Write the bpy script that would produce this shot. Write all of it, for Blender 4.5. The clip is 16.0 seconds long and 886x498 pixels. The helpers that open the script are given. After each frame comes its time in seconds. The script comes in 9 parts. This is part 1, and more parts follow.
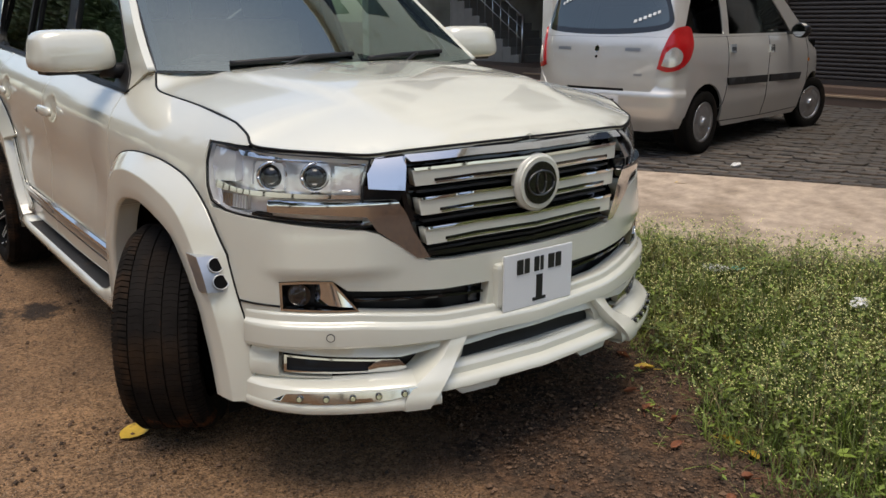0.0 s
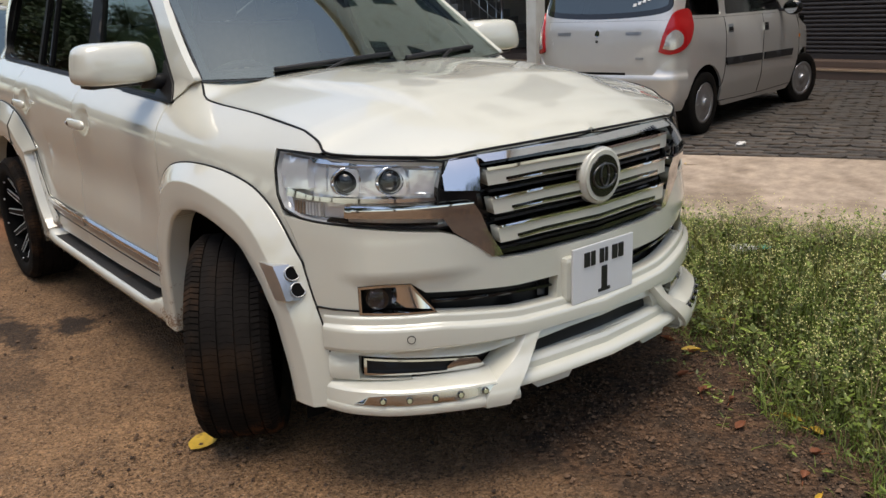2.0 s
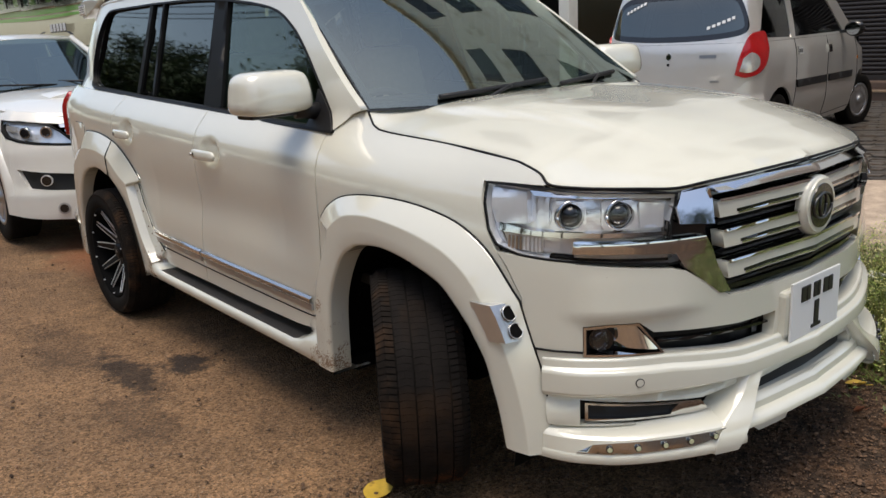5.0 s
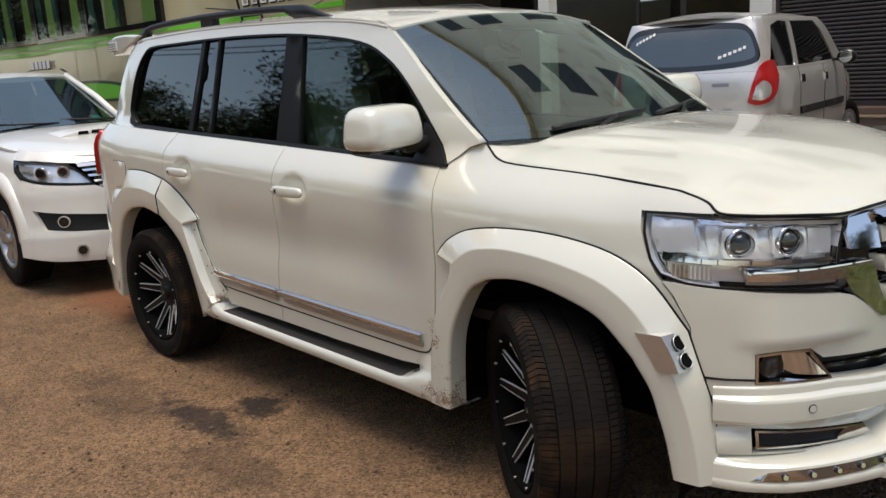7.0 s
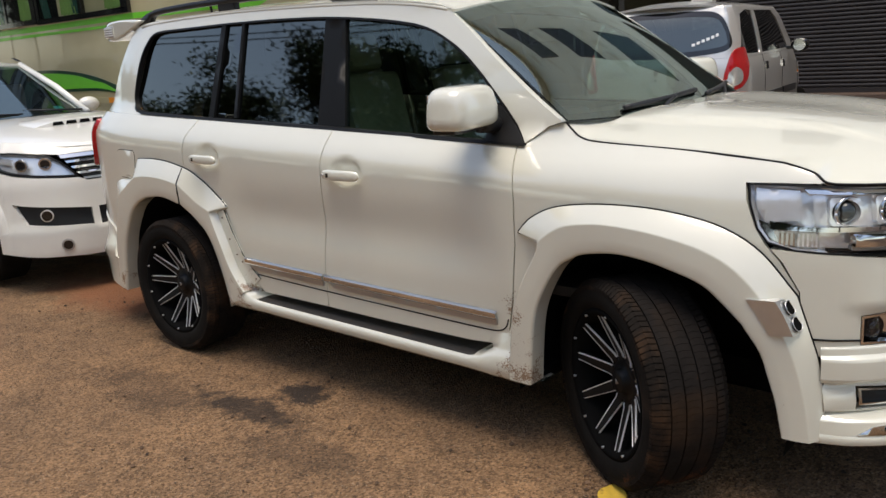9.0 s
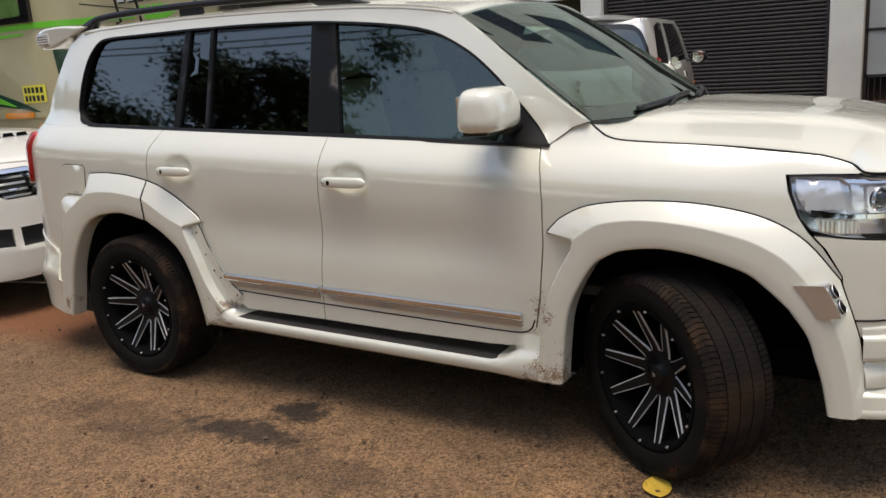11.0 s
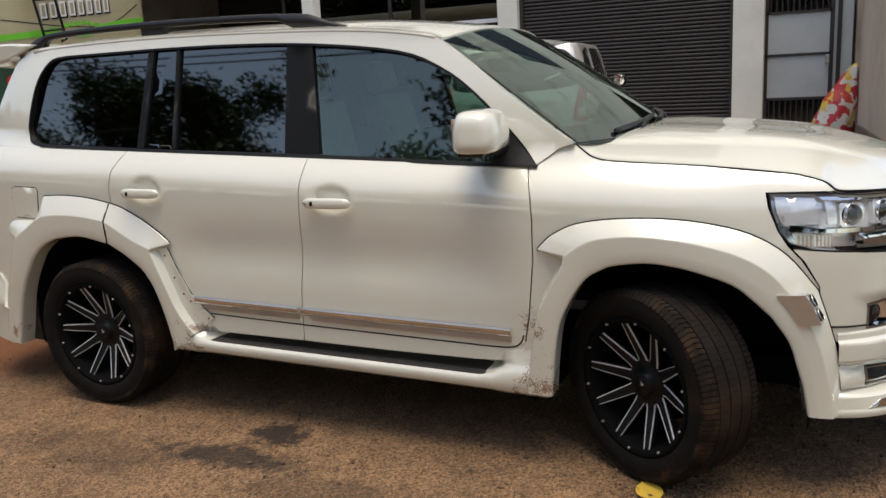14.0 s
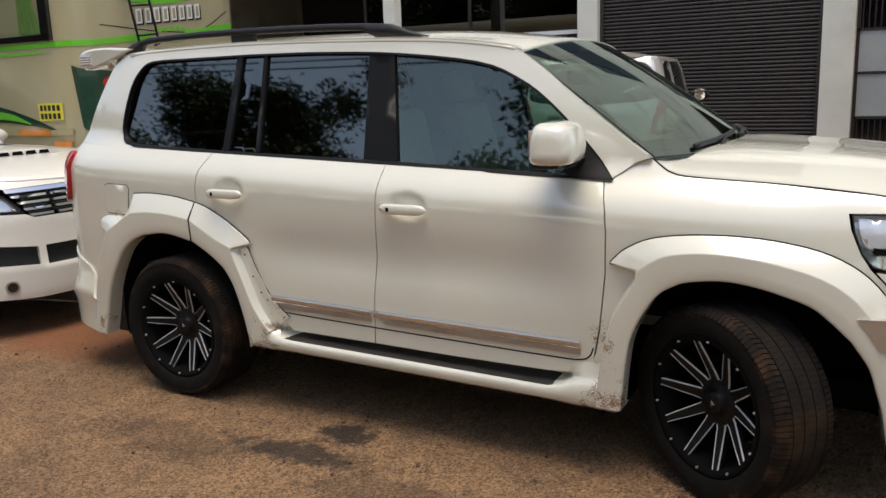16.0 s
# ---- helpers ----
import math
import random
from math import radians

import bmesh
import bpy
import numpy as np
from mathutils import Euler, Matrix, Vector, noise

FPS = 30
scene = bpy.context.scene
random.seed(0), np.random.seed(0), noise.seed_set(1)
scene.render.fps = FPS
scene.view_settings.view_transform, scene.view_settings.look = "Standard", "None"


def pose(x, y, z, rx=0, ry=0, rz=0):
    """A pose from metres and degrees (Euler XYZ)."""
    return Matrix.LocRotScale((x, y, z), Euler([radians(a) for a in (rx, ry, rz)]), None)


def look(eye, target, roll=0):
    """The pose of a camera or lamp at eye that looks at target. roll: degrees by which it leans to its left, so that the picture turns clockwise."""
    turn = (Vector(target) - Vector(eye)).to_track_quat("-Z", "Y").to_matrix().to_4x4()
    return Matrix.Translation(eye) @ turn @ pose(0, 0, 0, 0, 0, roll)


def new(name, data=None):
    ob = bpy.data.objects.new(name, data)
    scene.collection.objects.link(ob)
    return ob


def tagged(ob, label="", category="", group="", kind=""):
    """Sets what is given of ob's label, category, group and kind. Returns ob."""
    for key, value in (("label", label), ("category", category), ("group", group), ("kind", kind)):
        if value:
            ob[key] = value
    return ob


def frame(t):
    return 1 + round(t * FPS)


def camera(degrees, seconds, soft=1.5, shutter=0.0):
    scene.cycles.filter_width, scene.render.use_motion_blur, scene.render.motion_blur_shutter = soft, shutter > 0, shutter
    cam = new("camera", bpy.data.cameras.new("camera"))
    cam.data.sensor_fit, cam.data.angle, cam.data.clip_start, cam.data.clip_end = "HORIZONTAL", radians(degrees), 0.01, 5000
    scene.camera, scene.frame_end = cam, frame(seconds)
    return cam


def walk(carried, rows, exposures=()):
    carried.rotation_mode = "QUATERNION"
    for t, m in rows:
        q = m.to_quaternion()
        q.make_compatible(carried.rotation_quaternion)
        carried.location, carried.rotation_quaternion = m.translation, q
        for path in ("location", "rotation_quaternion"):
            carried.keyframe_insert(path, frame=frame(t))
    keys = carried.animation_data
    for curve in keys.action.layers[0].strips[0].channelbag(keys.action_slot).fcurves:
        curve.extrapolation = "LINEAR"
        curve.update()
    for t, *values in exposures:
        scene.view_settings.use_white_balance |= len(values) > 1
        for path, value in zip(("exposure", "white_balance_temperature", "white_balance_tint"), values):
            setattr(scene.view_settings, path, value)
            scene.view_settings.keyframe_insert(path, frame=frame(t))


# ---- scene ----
cam = camera(56.1, 16.0)
# seconds, eye, target, roll; the origin is on the road under the front axle of the white car, x along its nose
PATH = [
    (0, (2.916, -1.866, 1.475), (1.377, -0.706, 0.939), -0.1),
    (0.5, (2.9, -1.879, 1.473), (1.363, -0.722, 0.926), -0.2),
    (1, (2.869, -1.918, 1.484), (1.336, -0.765, 0.92), -0.6),
    (1.5, (2.808, -1.99, 1.495), (1.293, -0.815, 0.927), -1.5),
    (2, (2.745, -2.114, 1.521), (1.246, -0.916, 0.957), -2.5),
    (2.5, (2.681, -2.216, 1.531), (1.18, -1.018, 0.972), -3.3),
    (3, (2.588, -2.278, 1.535), (1.079, -1.09, 0.976), -3.6),
    (3.5, (2.477, -2.322, 1.54), (0.967, -1.132, 0.987), -3.6),
    (4, (2.373, -2.38, 1.549), (0.855, -1.189, 1.022), -3.4),
    (4.2, (2.333, -2.4, 1.548), (0.814, -1.207, 1.029), -3.1),
    (6.3, (1.921, -2.854, 1.574), (0.47, -1.565, 1.092), -3.8),
    (6.5, (1.865, -2.897, 1.586), (0.421, -1.596, 1.116), -3.8),
    (7, (1.745, -2.983, 1.583), (0.315, -1.658, 1.139), -3.7),
    (7.5, (1.662, -3.134, 1.589), (0.278, -1.762, 1.14), -3.4),
    (8, (1.57, -3.291, 1.602), (0.237, -1.878, 1.126), -3.7),
    (8.5, (1.452, -3.359, 1.593), (0.14, -1.928, 1.111), -3.8),
    (8.7, (1.403, -3.386, 1.587), (0.1, -1.946, 1.108), -3.8),
    (10.8, (0.886, -3.759, 1.558), (-0.19, -2.135, 1.105), -3.7),
    (11, (0.825, -3.77, 1.558), (-0.212, -2.122, 1.105), -3.8),
    (11.5, (0.72, -3.785, 1.577), (-0.257, -2.097, 1.133), -4.2),
    (12, (0.653, -3.834, 1.583), (-0.274, -2.111, 1.171), -4.2),
    (12.5, (0.604, -3.895, 1.588), (-0.253, -2.133, 1.189), -3.9),
    (13, (0.568, -3.949, 1.588), (-0.229, -2.159, 1.185), -3.6),
    (13.5, (0.555, -3.978, 1.59), (-0.243, -2.191, 1.18), -3.4),
    (14, (0.549, -3.993, 1.59), (-0.285, -2.225, 1.169), -3.2),
    (14.5, (0.549, -4.005, 1.592), (-0.322, -2.256, 1.167), -2.9),
    (15, (0.554, -4.023, 1.596), (-0.364, -2.295, 1.181), -2.5),
    (15.5, (0.56, -4.034, 1.596), (-0.401, -2.327, 1.196), -2.2),
    (16, (0.557, -4.031, 1.597), (-0.428, -2.336, 1.204), -2.0),
]
EXPOSURES = [(0.0, 0.78, 7020, 9.5), (3.0, 0.82, 7020, 9.5), (6.5, 0.91, 7020, 9.5), (16.0, 1.03, 7230, 9.5)]
walk(cam, [(t, look(eye, target, roll)) for t, eye, target, roll in PATH], EXPOSURES)

# ---- sky and light ----
world = bpy.data.worlds.new("overcast_sky")
scene.world = world
world.use_nodes = True
wn = world.node_tree.nodes
sky = wn.new("ShaderNodeTexSky")
sky.sky_type, sky.sun_disc = "NISHITA", False
sky.sun_elevation, sky.sun_rotation = radians(80.2), radians(132)
sky.air_density, sky.dust_density, sky.ozone_density = 1.0, 1.6, 1.0
wn["Background"].inputs["Strength"].default_value = 0.125
grey = wn.new("ShaderNodeHueSaturation")
grey.inputs["Saturation"].default_value = 0.92
world.node_tree.links.new(sky.outputs[0], grey.inputs["Color"])
world.node_tree.links.new(grey.outputs[0], wn["Background"].inputs["Color"])
sun = new("sun", bpy.data.lights.new("sun", "SUN"))
sun.data.energy, sun.data.angle, sun.data.color = 1.3, radians(38), (1.0, 0.94, 0.86)
sun.matrix_basis = look((1.8, -1.6, 14), (0, 0, 0))


# ---- materials ----
def mat(name, base, rough=0.5, metal=0.0, coat=0.0, var=0.0, scale=12.0, bump=0.0, bscale=150.0, spec=0.5, random_tint=0.0, second=None, second_scale=2.0, second_mix=(0.5, 0.65)):
    m = bpy.data.materials.new(name)
    m.use_nodes = True
    nt, n = m.node_tree, m.node_tree.nodes
    b = n["Principled BSDF"]
    b.inputs["Roughness"].default_value, b.inputs["Metallic"].default_value = rough, metal
    b.inputs["Coat Weight"].default_value, b.inputs["Coat Roughness"].default_value = coat, 0.03
    b.inputs["Specular IOR Level"].default_value = spec
    co = n.new("ShaderNodeTexCoord")
    rgb = n.new("ShaderNodeRGB")
    rgb.outputs[0].default_value = (*base, 1)
    out = rgb.outputs[0]
    if second:
        t = n.new("ShaderNodeTexNoise")
        t.inputs["Scale"].default_value, t.inputs["Detail"].default_value = second_scale, 6
        nt.links.new(co.outputs["Object"], t.inputs["Vector"])
        r = n.new("ShaderNodeMapRange")
        r.inputs["From Min"].default_value, r.inputs["From Max"].default_value = second_mix
        nt.links.new(t.outputs["Fac"], r.inputs["Value"])
        mx = n.new("ShaderNodeMix")
        mx.data_type = "RGBA"
        nt.links.new(r.outputs[0], mx.inputs["Factor"])
        nt.links.new(out, mx.inputs["A"])
        mx.inputs["B"].default_value = (*second, 1)
        out = mx.outputs["Result"]
    if var:
        t = n.new("ShaderNodeTexNoise")
        t.inputs["Scale"].default_value, t.inputs["Detail"].default_value, t.inputs["Roughness"].default_value = scale, 8, 0.65
        nt.links.new(co.outputs["Object"], t.inputs["Vector"])
        h = n.new("ShaderNodeHueSaturation")
        r = n.new("ShaderNodeMapRange")
        r.inputs["From Min"].default_value, r.inputs["From Max"].default_value = 0.3, 0.7
        r.inputs["To Min"].default_value, r.inputs["To Max"].default_value = 1 - var, 1 + var
        nt.links.new(t.outputs["Fac"], r.inputs["Value"])
        nt.links.new(r.outputs[0], h.inputs["Value"])
        nt.links.new(out, h.inputs["Color"])
        out = h.outputs[0]
    if random_tint:
        i = n.new("ShaderNodeObjectInfo")
        h = n.new("ShaderNodeHueSaturation")
        r = n.new("ShaderNodeMapRange")
        r.inputs["To Min"].default_value, r.inputs["To Max"].default_value = 1 - random_tint, 1 + random_tint
        nt.links.new(i.outputs["Random"], r.inputs["Value"])
        nt.links.new(r.outputs[0], h.inputs["Value"])
        nt.links.new(out, h.inputs["Color"])
        out = h.outputs[0]
    nt.links.new(out, b.inputs["Base Color"])
    if bump:
        t = n.new("ShaderNodeTexNoise")
        t.inputs["Scale"].default_value, t.inputs["Detail"].default_value = bscale, 5
        nt.links.new(co.outputs["Object"], t.inputs["Vector"])
        bp = n.new("ShaderNodeBump")
        bp.inputs["Strength"].default_value, bp.inputs["Distance"].default_value = bump, 0.01
        nt.links.new(t.outputs["Fac"], bp.inputs["Height"])
        nt.links.new(bp.outputs[0], b.inputs["Normal"])
    return m


def glass(name, tint, rough=0.0, ior=1.5, gain=1.9, gloss=(0.8, 0.8, 0.8)):
    """A thin pane: tinted see-through with a mirror gloss."""
    m = bpy.data.materials.new(name)
    m.use_nodes = True
    nt, n = m.node_tree, m.node_tree.nodes
    n.remove(n["Principled BSDF"])
    f, a, g, mx = n.new("ShaderNodeLayerWeight"), n.new("ShaderNodeBsdfTransparent"), n.new("ShaderNodeBsdfGlossy"), n.new("ShaderNodeMixShader")
    pw, mr = n.new("ShaderNodeMath"), n.new("ShaderNodeMapRange")
    pw.operation, pw.inputs[1].default_value = "POWER", 4.6
    mr.inputs["To Min"].default_value, mr.inputs["To Max"].default_value = ((ior - 1) / (ior + 1)) ** 2 * gain, 1.0
    nt.links.new(f.outputs["Facing"], pw.inputs[0])
    nt.links.new(pw.outputs[0], mr.inputs["Value"])
    a.inputs["Color"].default_value = (*tint, 1)
    g.inputs["Color"].default_value = (*gloss, 1)
    g.inputs["Roughness"].default_value = rough
    nt.links.new(mr.outputs[0], mx.inputs[0])
    nt.links.new(a.outputs[0], mx.inputs[1])
    nt.links.new(g.outputs[0], mx.inputs[2])
    nt.links.new(mx.outputs[0], n["Material Output"].inputs["Surface"])
    return m


WHITE = mat("pearl_white_paint", (0.70, 0.685, 0.585), 0.25, coat=1.0, var=0.015, scale=3)

WHITE.node_tree.nodes["Principled BSDF"].inputs["Coat IOR"].default_value = 1.8


def add_mud(m, spots, colour=(0.20, 0.095, 0.04), level=1.36, flat_on=(1, 0, 1)):
    """Brown mud splashes, thickest at the given places (x, z, reach)."""
    nt, n = m.node_tree, m.node_tree.nodes
    b = n["Principled BSDF"]
    old = b.inputs["Base Color"].links[0].from_socket
    co = n.new("ShaderNodeTexCoord")
    total = None
    for x, z, r in spots:
        d = n.new("ShaderNodeVectorMath")
        d.operation = "DISTANCE"
        flat = n.new("ShaderNodeVectorMath")
        flat.operation, flat.inputs[1].default_value = "MULTIPLY", flat_on
        nt.links.new(co.outputs["Object"], flat.inputs[0])
        nt.links.new(flat.outputs[0], d.inputs[0])
        d.inputs[1].default_value = (x, 0, z)
        k = n.new("ShaderNodeMapRange")
        k.inputs["From Min"].default_value, k.inputs["From Max"].default_value, k.inputs["To Min"].default_value, k.inputs["To Max"].default_value = 0.0, r, 1.0, 0.0
        nt.links.new(d.outputs["Value"], k.inputs["Value"])
        if total is None:
            total = k.outputs[0]
        else:
            a = n.new("ShaderNodeMath")
            a.operation = "MAXIMUM"
            nt.links.new(total, a.inputs[0])
            nt.links.new(k.outputs[0], a.inputs[1])
            total = a.outputs[0]
    sp = n.new("ShaderNodeTexNoise")
    sp.inputs["Scale"].default_value, sp.inputs["Detail"].default_value, sp.inputs["Roughness"].default_value = 150, 4, 0.7
    wv = n.new("ShaderNodeTexNoise")
    wv.inputs["Scale"].default_value, wv.inputs["Detail"].default_value = 14, 5
    for t in (sp, wv):
        nt.links.new(co.outputs["Object"], t.inputs["Vector"])
    a = n.new("ShaderNodeMath")
    a.operation = "ADD"
    nt.links.new(sp.outputs["Fac"], a.inputs[0])
    nt.links.new(wv.outputs["Fac"], a.inputs[1])
    c = n.new("ShaderNodeMath")
    c.operation = "MULTIPLY_ADD"
    c.inputs[1].default_value = 0.42
    nt.links.new(total, c.inputs[0])
    nt.links.new(a.outputs[0], c.inputs[2])
    th = n.new("ShaderNodeMapRange")
    th.inputs["From Min"].default_value, th.inputs["From Max"].default_value, th.inputs["To Max"].default_value = level, level + 0.09, 0.85
    nt.links.new(c.outputs[0], th.inputs["Value"])
    mx = n.new("ShaderNodeMix")
    mx.data_type = "RGBA"
    nt.links.new(th.outputs[0], mx.inputs["Factor"])
    nt.links.new(old, mx.inputs["A"])
    mx.inputs["B"].default_value = (*colour, 1)
    nt.links.new(mx.outputs["Result"], b.inputs["Base Color"])


add_mud(WHITE, [(-0.45, 0.30, 0.34), (-0.50, 0.55, 0.16), (-2.30, 0.34, 0.22), (-2.22, 0.42, 0.16), (0.49, 0.43, 0.05), (-3.55, 0.3, 0.12)])
TYREMUD = mat("muddy_tyre_rubber", (0.009, 0.008, 0.007), 0.85, spec=0.12, var=0.25, scale=9, bump=0.12, bscale=90, second=(0.035, 0.022, 0.014), second_scale=5.0, second_mix=(0.56, 0.80))
TREADMUD = mat("muddy_tread", (0.012, 0.010, 0.009), 0.88, spec=0.12, var=0.3, scale=14, bump=0.2, bscale=120, second=(0.040, 0.023, 0.013), second_scale=4.0, second_mix=(0.52, 0.78))
WHITE2 = mat("white_paint", (0.78, 0.76, 0.70), 0.3, coat=0.8, var=0.02, scale=3)
SILVER = mat("silver_paint", (0.66, 0.64, 0.60), 0.34, metal=0.55, coat=0.8, var=0.02, scale=4)
CHROME = mat("chrome", (0.72, 0.72, 0.73), 0.06, metal=1.0)
POLISHED = mat("polished_steel", (0.62, 0.61, 0.60), 0.10, metal=1.0)
SATIN = mat("satin_silver", (0.45, 0.45, 0.46), 0.32, metal=0.9)
BLACK = mat("black_plastic", (0.013, 0.013, 0.014), 0.45, spec=0.35, var=0.1, scale=30, bump=0.05, bscale=400)
GLOSS = mat("gloss_black", (0.008, 0.008, 0.009), 0.08, coat=0.5)
DARK = mat("dark_underbody", (0.006, 0.006, 0.006), 0.9, spec=0.05)
SEAL = mat("rubber_seal", (0.008, 0.008, 0.008), 0.5, spec=0.2)
TYRE = mat("tyre_rubber", (0.009, 0.008, 0.007), 0.85, spec=0.12, var=0.25, scale=9, bump=0.12, bscale=90, second=(0.035, 0.022, 0.014), second_scale=5.0, second_mix=(0.56, 0.80))
SHOULDER = mat("muddy_tread_shoulder", (0.014, 0.011, 0.009), 0.9, spec=0.1, var=0.3, scale=14, bump=0.2, bscale=120, second=(0.048, 0.026, 0.014), second_scale=7.0, second_mix=(0.50, 0.72))
DKMETAL = mat("dark_emblem_metal", (0.12, 0.12, 0.12), 0.3, metal=0.9)
VENT = mat("polished_vent", (0.60, 0.60, 0.60), 0.28, metal=0.85, coat=0.3, var=0.04, scale=20)
TREAD = mat("dusty_tread", (0.012, 0.010, 0.009), 0.88, spec=0.12, var=0.3, scale=14, bump=0.2, bscale=120, second=(0.040, 0.023, 0.013), second_scale=4.0, second_mix=(0.52, 0.78))
RUST = mat("rusty_screw", (0.08, 0.04, 0.02), 0.8, var=0.3, scale=200)
RIM = mat("black_alloy", (0.006, 0.006, 0.0065), 0.4, spec=0.2)
MILLED = mat("milled_alloy", (0.90, 0.90, 0.90), 0.28, metal=0.4)
PLATE = mat("number_plate_white", (0.80, 0.80, 0.79), 0.35, var=0.01)
INK = mat("black_lettering", (0.015, 0.015, 0.015), 0.4)
BOARD = mat("step_rubber", (0.03, 0.028, 0.027), 0.6, var=0.2, scale=14, bump=0.3, bscale=220, second=(0.10, 0.06, 0.035), second_scale=6, second_mix=(0.6, 0.8))
LAMPRED = mat("red_lamp", (0.40, 0.008, 0.010), 0.15, coat=0.3, var=0.1, scale=60)
LAMPCLEAR = mat("clear_lamp", (0.62, 0.60, 0.57), 0.12, metal=0.5, coat=1.0, var=0.12, scale=70)
MARKER = mat("smoked_amber_lamp", (0.30, 0.20, 0.13), 0.15, coat=1.0, var=0.25, scale=50)
AMBER = mat("amber_lamp", (0.75, 0.25, 0.03), 0.15, coat=1.0)
LED = mat("led_chip", (0.62, 0.63, 0.40), 0.2, coat=1.0)
REFLECTOR = mat("lamp_reflector", (0.93, 0.93, 0.93), 0.09, metal=0.42, coat=0.6, var=0.06, scale=25, bump=0.22, bscale=16)
for m_ in (TYREMUD, TREADMUD):
    add_mud(m_, [(0.27, -0.29, 0.17)], (0.10, 0.038, 0.016), 1.30)
TAN = mat("beige_upholstery", (0.42, 0.36, 0.27), 0.75, var=0.08, scale=25)
DASH = mat("dark_dash", (0.05, 0.047, 0.045), 0.55, var=0.1)
WINDSCREEN = glass("windscreen_glass", (0.50, 0.58, 0.54), ior=1.6, gain=5.2, gloss=(0.73, 0.82, 0.77))
SIDEGLASS = glass("front_door_glass", (0.44, 0.60, 0.50), rough=0.025, ior=1.5, gain=3.6, gloss=(0.74, 0.82, 0.74))
TINTED = glass("tinted_glass", (0.03, 0.032, 0.038), rough=0.025, ior=1.5, gain=4.4, gloss=(0.79, 0.81, 0.78))
HATCHGLASS = glass("hatchback_glass", (0.05, 0.055, 0.055), rough=0.05, ior=1.5, gain=0.9)
HATCHREAR = glass("hatchback_rear_glass", (0.06, 0.065, 0.062), ior=1.5, gain=5.0, gloss=(0.76, 0.81, 0.77))
COACHGLASS = glass("coach_glass", (0.80, 0.84, 0.80), ior=1.3, gain=0.6)
LENS = glass("lamp_cover", (0.93, 0.94, 0.95), ior=1.4)


# ---- mesh helpers ----
from mathutils.geometry import delaunay_2d_cdt


def part(name, bm, material, parent=None, label=""):
    me = bpy.data.meshes.new(name)
    bm.to_mesh(me)
    bm.free()
    me.materials.append(material)
    ob = new(name, me)
    ob.parent = parent
    return tagged(ob, label)


def raw(name, verts, faces, material, parent=None, label="", smooth=False, flat=()):
    me = bpy.data.meshes.new(name)
    me.from_pydata([tuple(map(float, v)) for v in verts], [], [tuple(map(int, f)) for f in faces])
    me.materials.append(material)
    if smooth:
        flags = np.ones(len(me.polygons), dtype=bool)
        for i in flat:
            flags[i] = False
        me.polygons.foreach_set("use_smooth", flags)
    me.update()
    ob = new(name, me)
    ob.parent = parent
    return tagged(ob, label)


def thing(name, label, category, m=None, group="", kind=""):
    ob = new(name)
    ob.empty_display_size = 0.2
    if m:
        ob.matrix_basis = m
    return tagged(ob, label, category, group, kind)


def box_bm(x0, x1, y0, y1, z0, z1, bevel=0.0, seg=2):
    bm = bmesh.new()
    bmesh.ops.create_cube(bm, size=1, matrix=Matrix.Translation(((x0 + x1) / 2, (y0 + y1) / 2, (z0 + z1) / 2)) @ Matrix.Diagonal((abs(x1 - x0), abs(y1 - y0), abs(z1 - z0), 1)))
    if bevel:
        bmesh.ops.bevel(bm, geom=bm.edges[:], offset=bevel, segments=seg, profile=0.6, affect="EDGES")
    return bm


def box(name, x0, x1, y0, y1, z0, z1, material, parent=None, label="", bevel=0.0, seg=2):
    return part(name, box_bm(x0, x1, y0, y1, z0, z1, bevel, seg), material, parent, label)


def cyl_bm(p, q, r0, r1=None, seg=20):
    p, q = Vector(p), Vector(q)
    d = q - p
    bm = bmesh.new()
    bmesh.ops.create_cone(bm, cap_ends=True, segments=seg, radius1=r0, radius2=r0 if r1 is None else r1, depth=d.length,
                          matrix=Matrix.Translation((p + q) / 2) @ d.to_track_quat("Z", "Y").to_matrix().to_4x4())
    for f in bm.faces:
        f.smooth = len(f.verts) == 4
    return bm


def cyl(name, p, q, r0, material, parent=None, label="", r1=None, seg=20):
    return part(name, cyl_bm(p, q, r0, r1, seg), material, parent, label)


def tube(name, pts, r, material, parent=None, label="", seg=8):
    """A round bar along a row of points."""
    pts = [Vector(p) for p in pts]
    verts, faces = [], []
    for i, p in enumerate(pts):
        d = (pts[min(i + 1, len(pts) - 1)] - pts[max(i - 1, 0)]).normalized()
        a = d.cross(Vector((0, 0, 1)))
        a = a.normalized() if a.length > 1e-3 else Vector((1, 0, 0))
        b = a.cross(d)
        for k in range(seg):
            w = 2 * math.pi * k / seg
            verts.append(p + r * (math.cos(w) * a + math.sin(w) * b))
    for i in range(len(pts) - 1):
        for k in range(seg):
            faces.append((i * seg + k, i * seg + (k + 1) % seg, (i + 1) * seg + (k + 1) % seg, (i + 1) * seg + k))
    faces += [tuple(range(seg))[::-1], tuple((len(pts) - 1) * seg + k for k in range(seg))]
    return raw(name, verts, faces, material, parent, label, smooth=True)


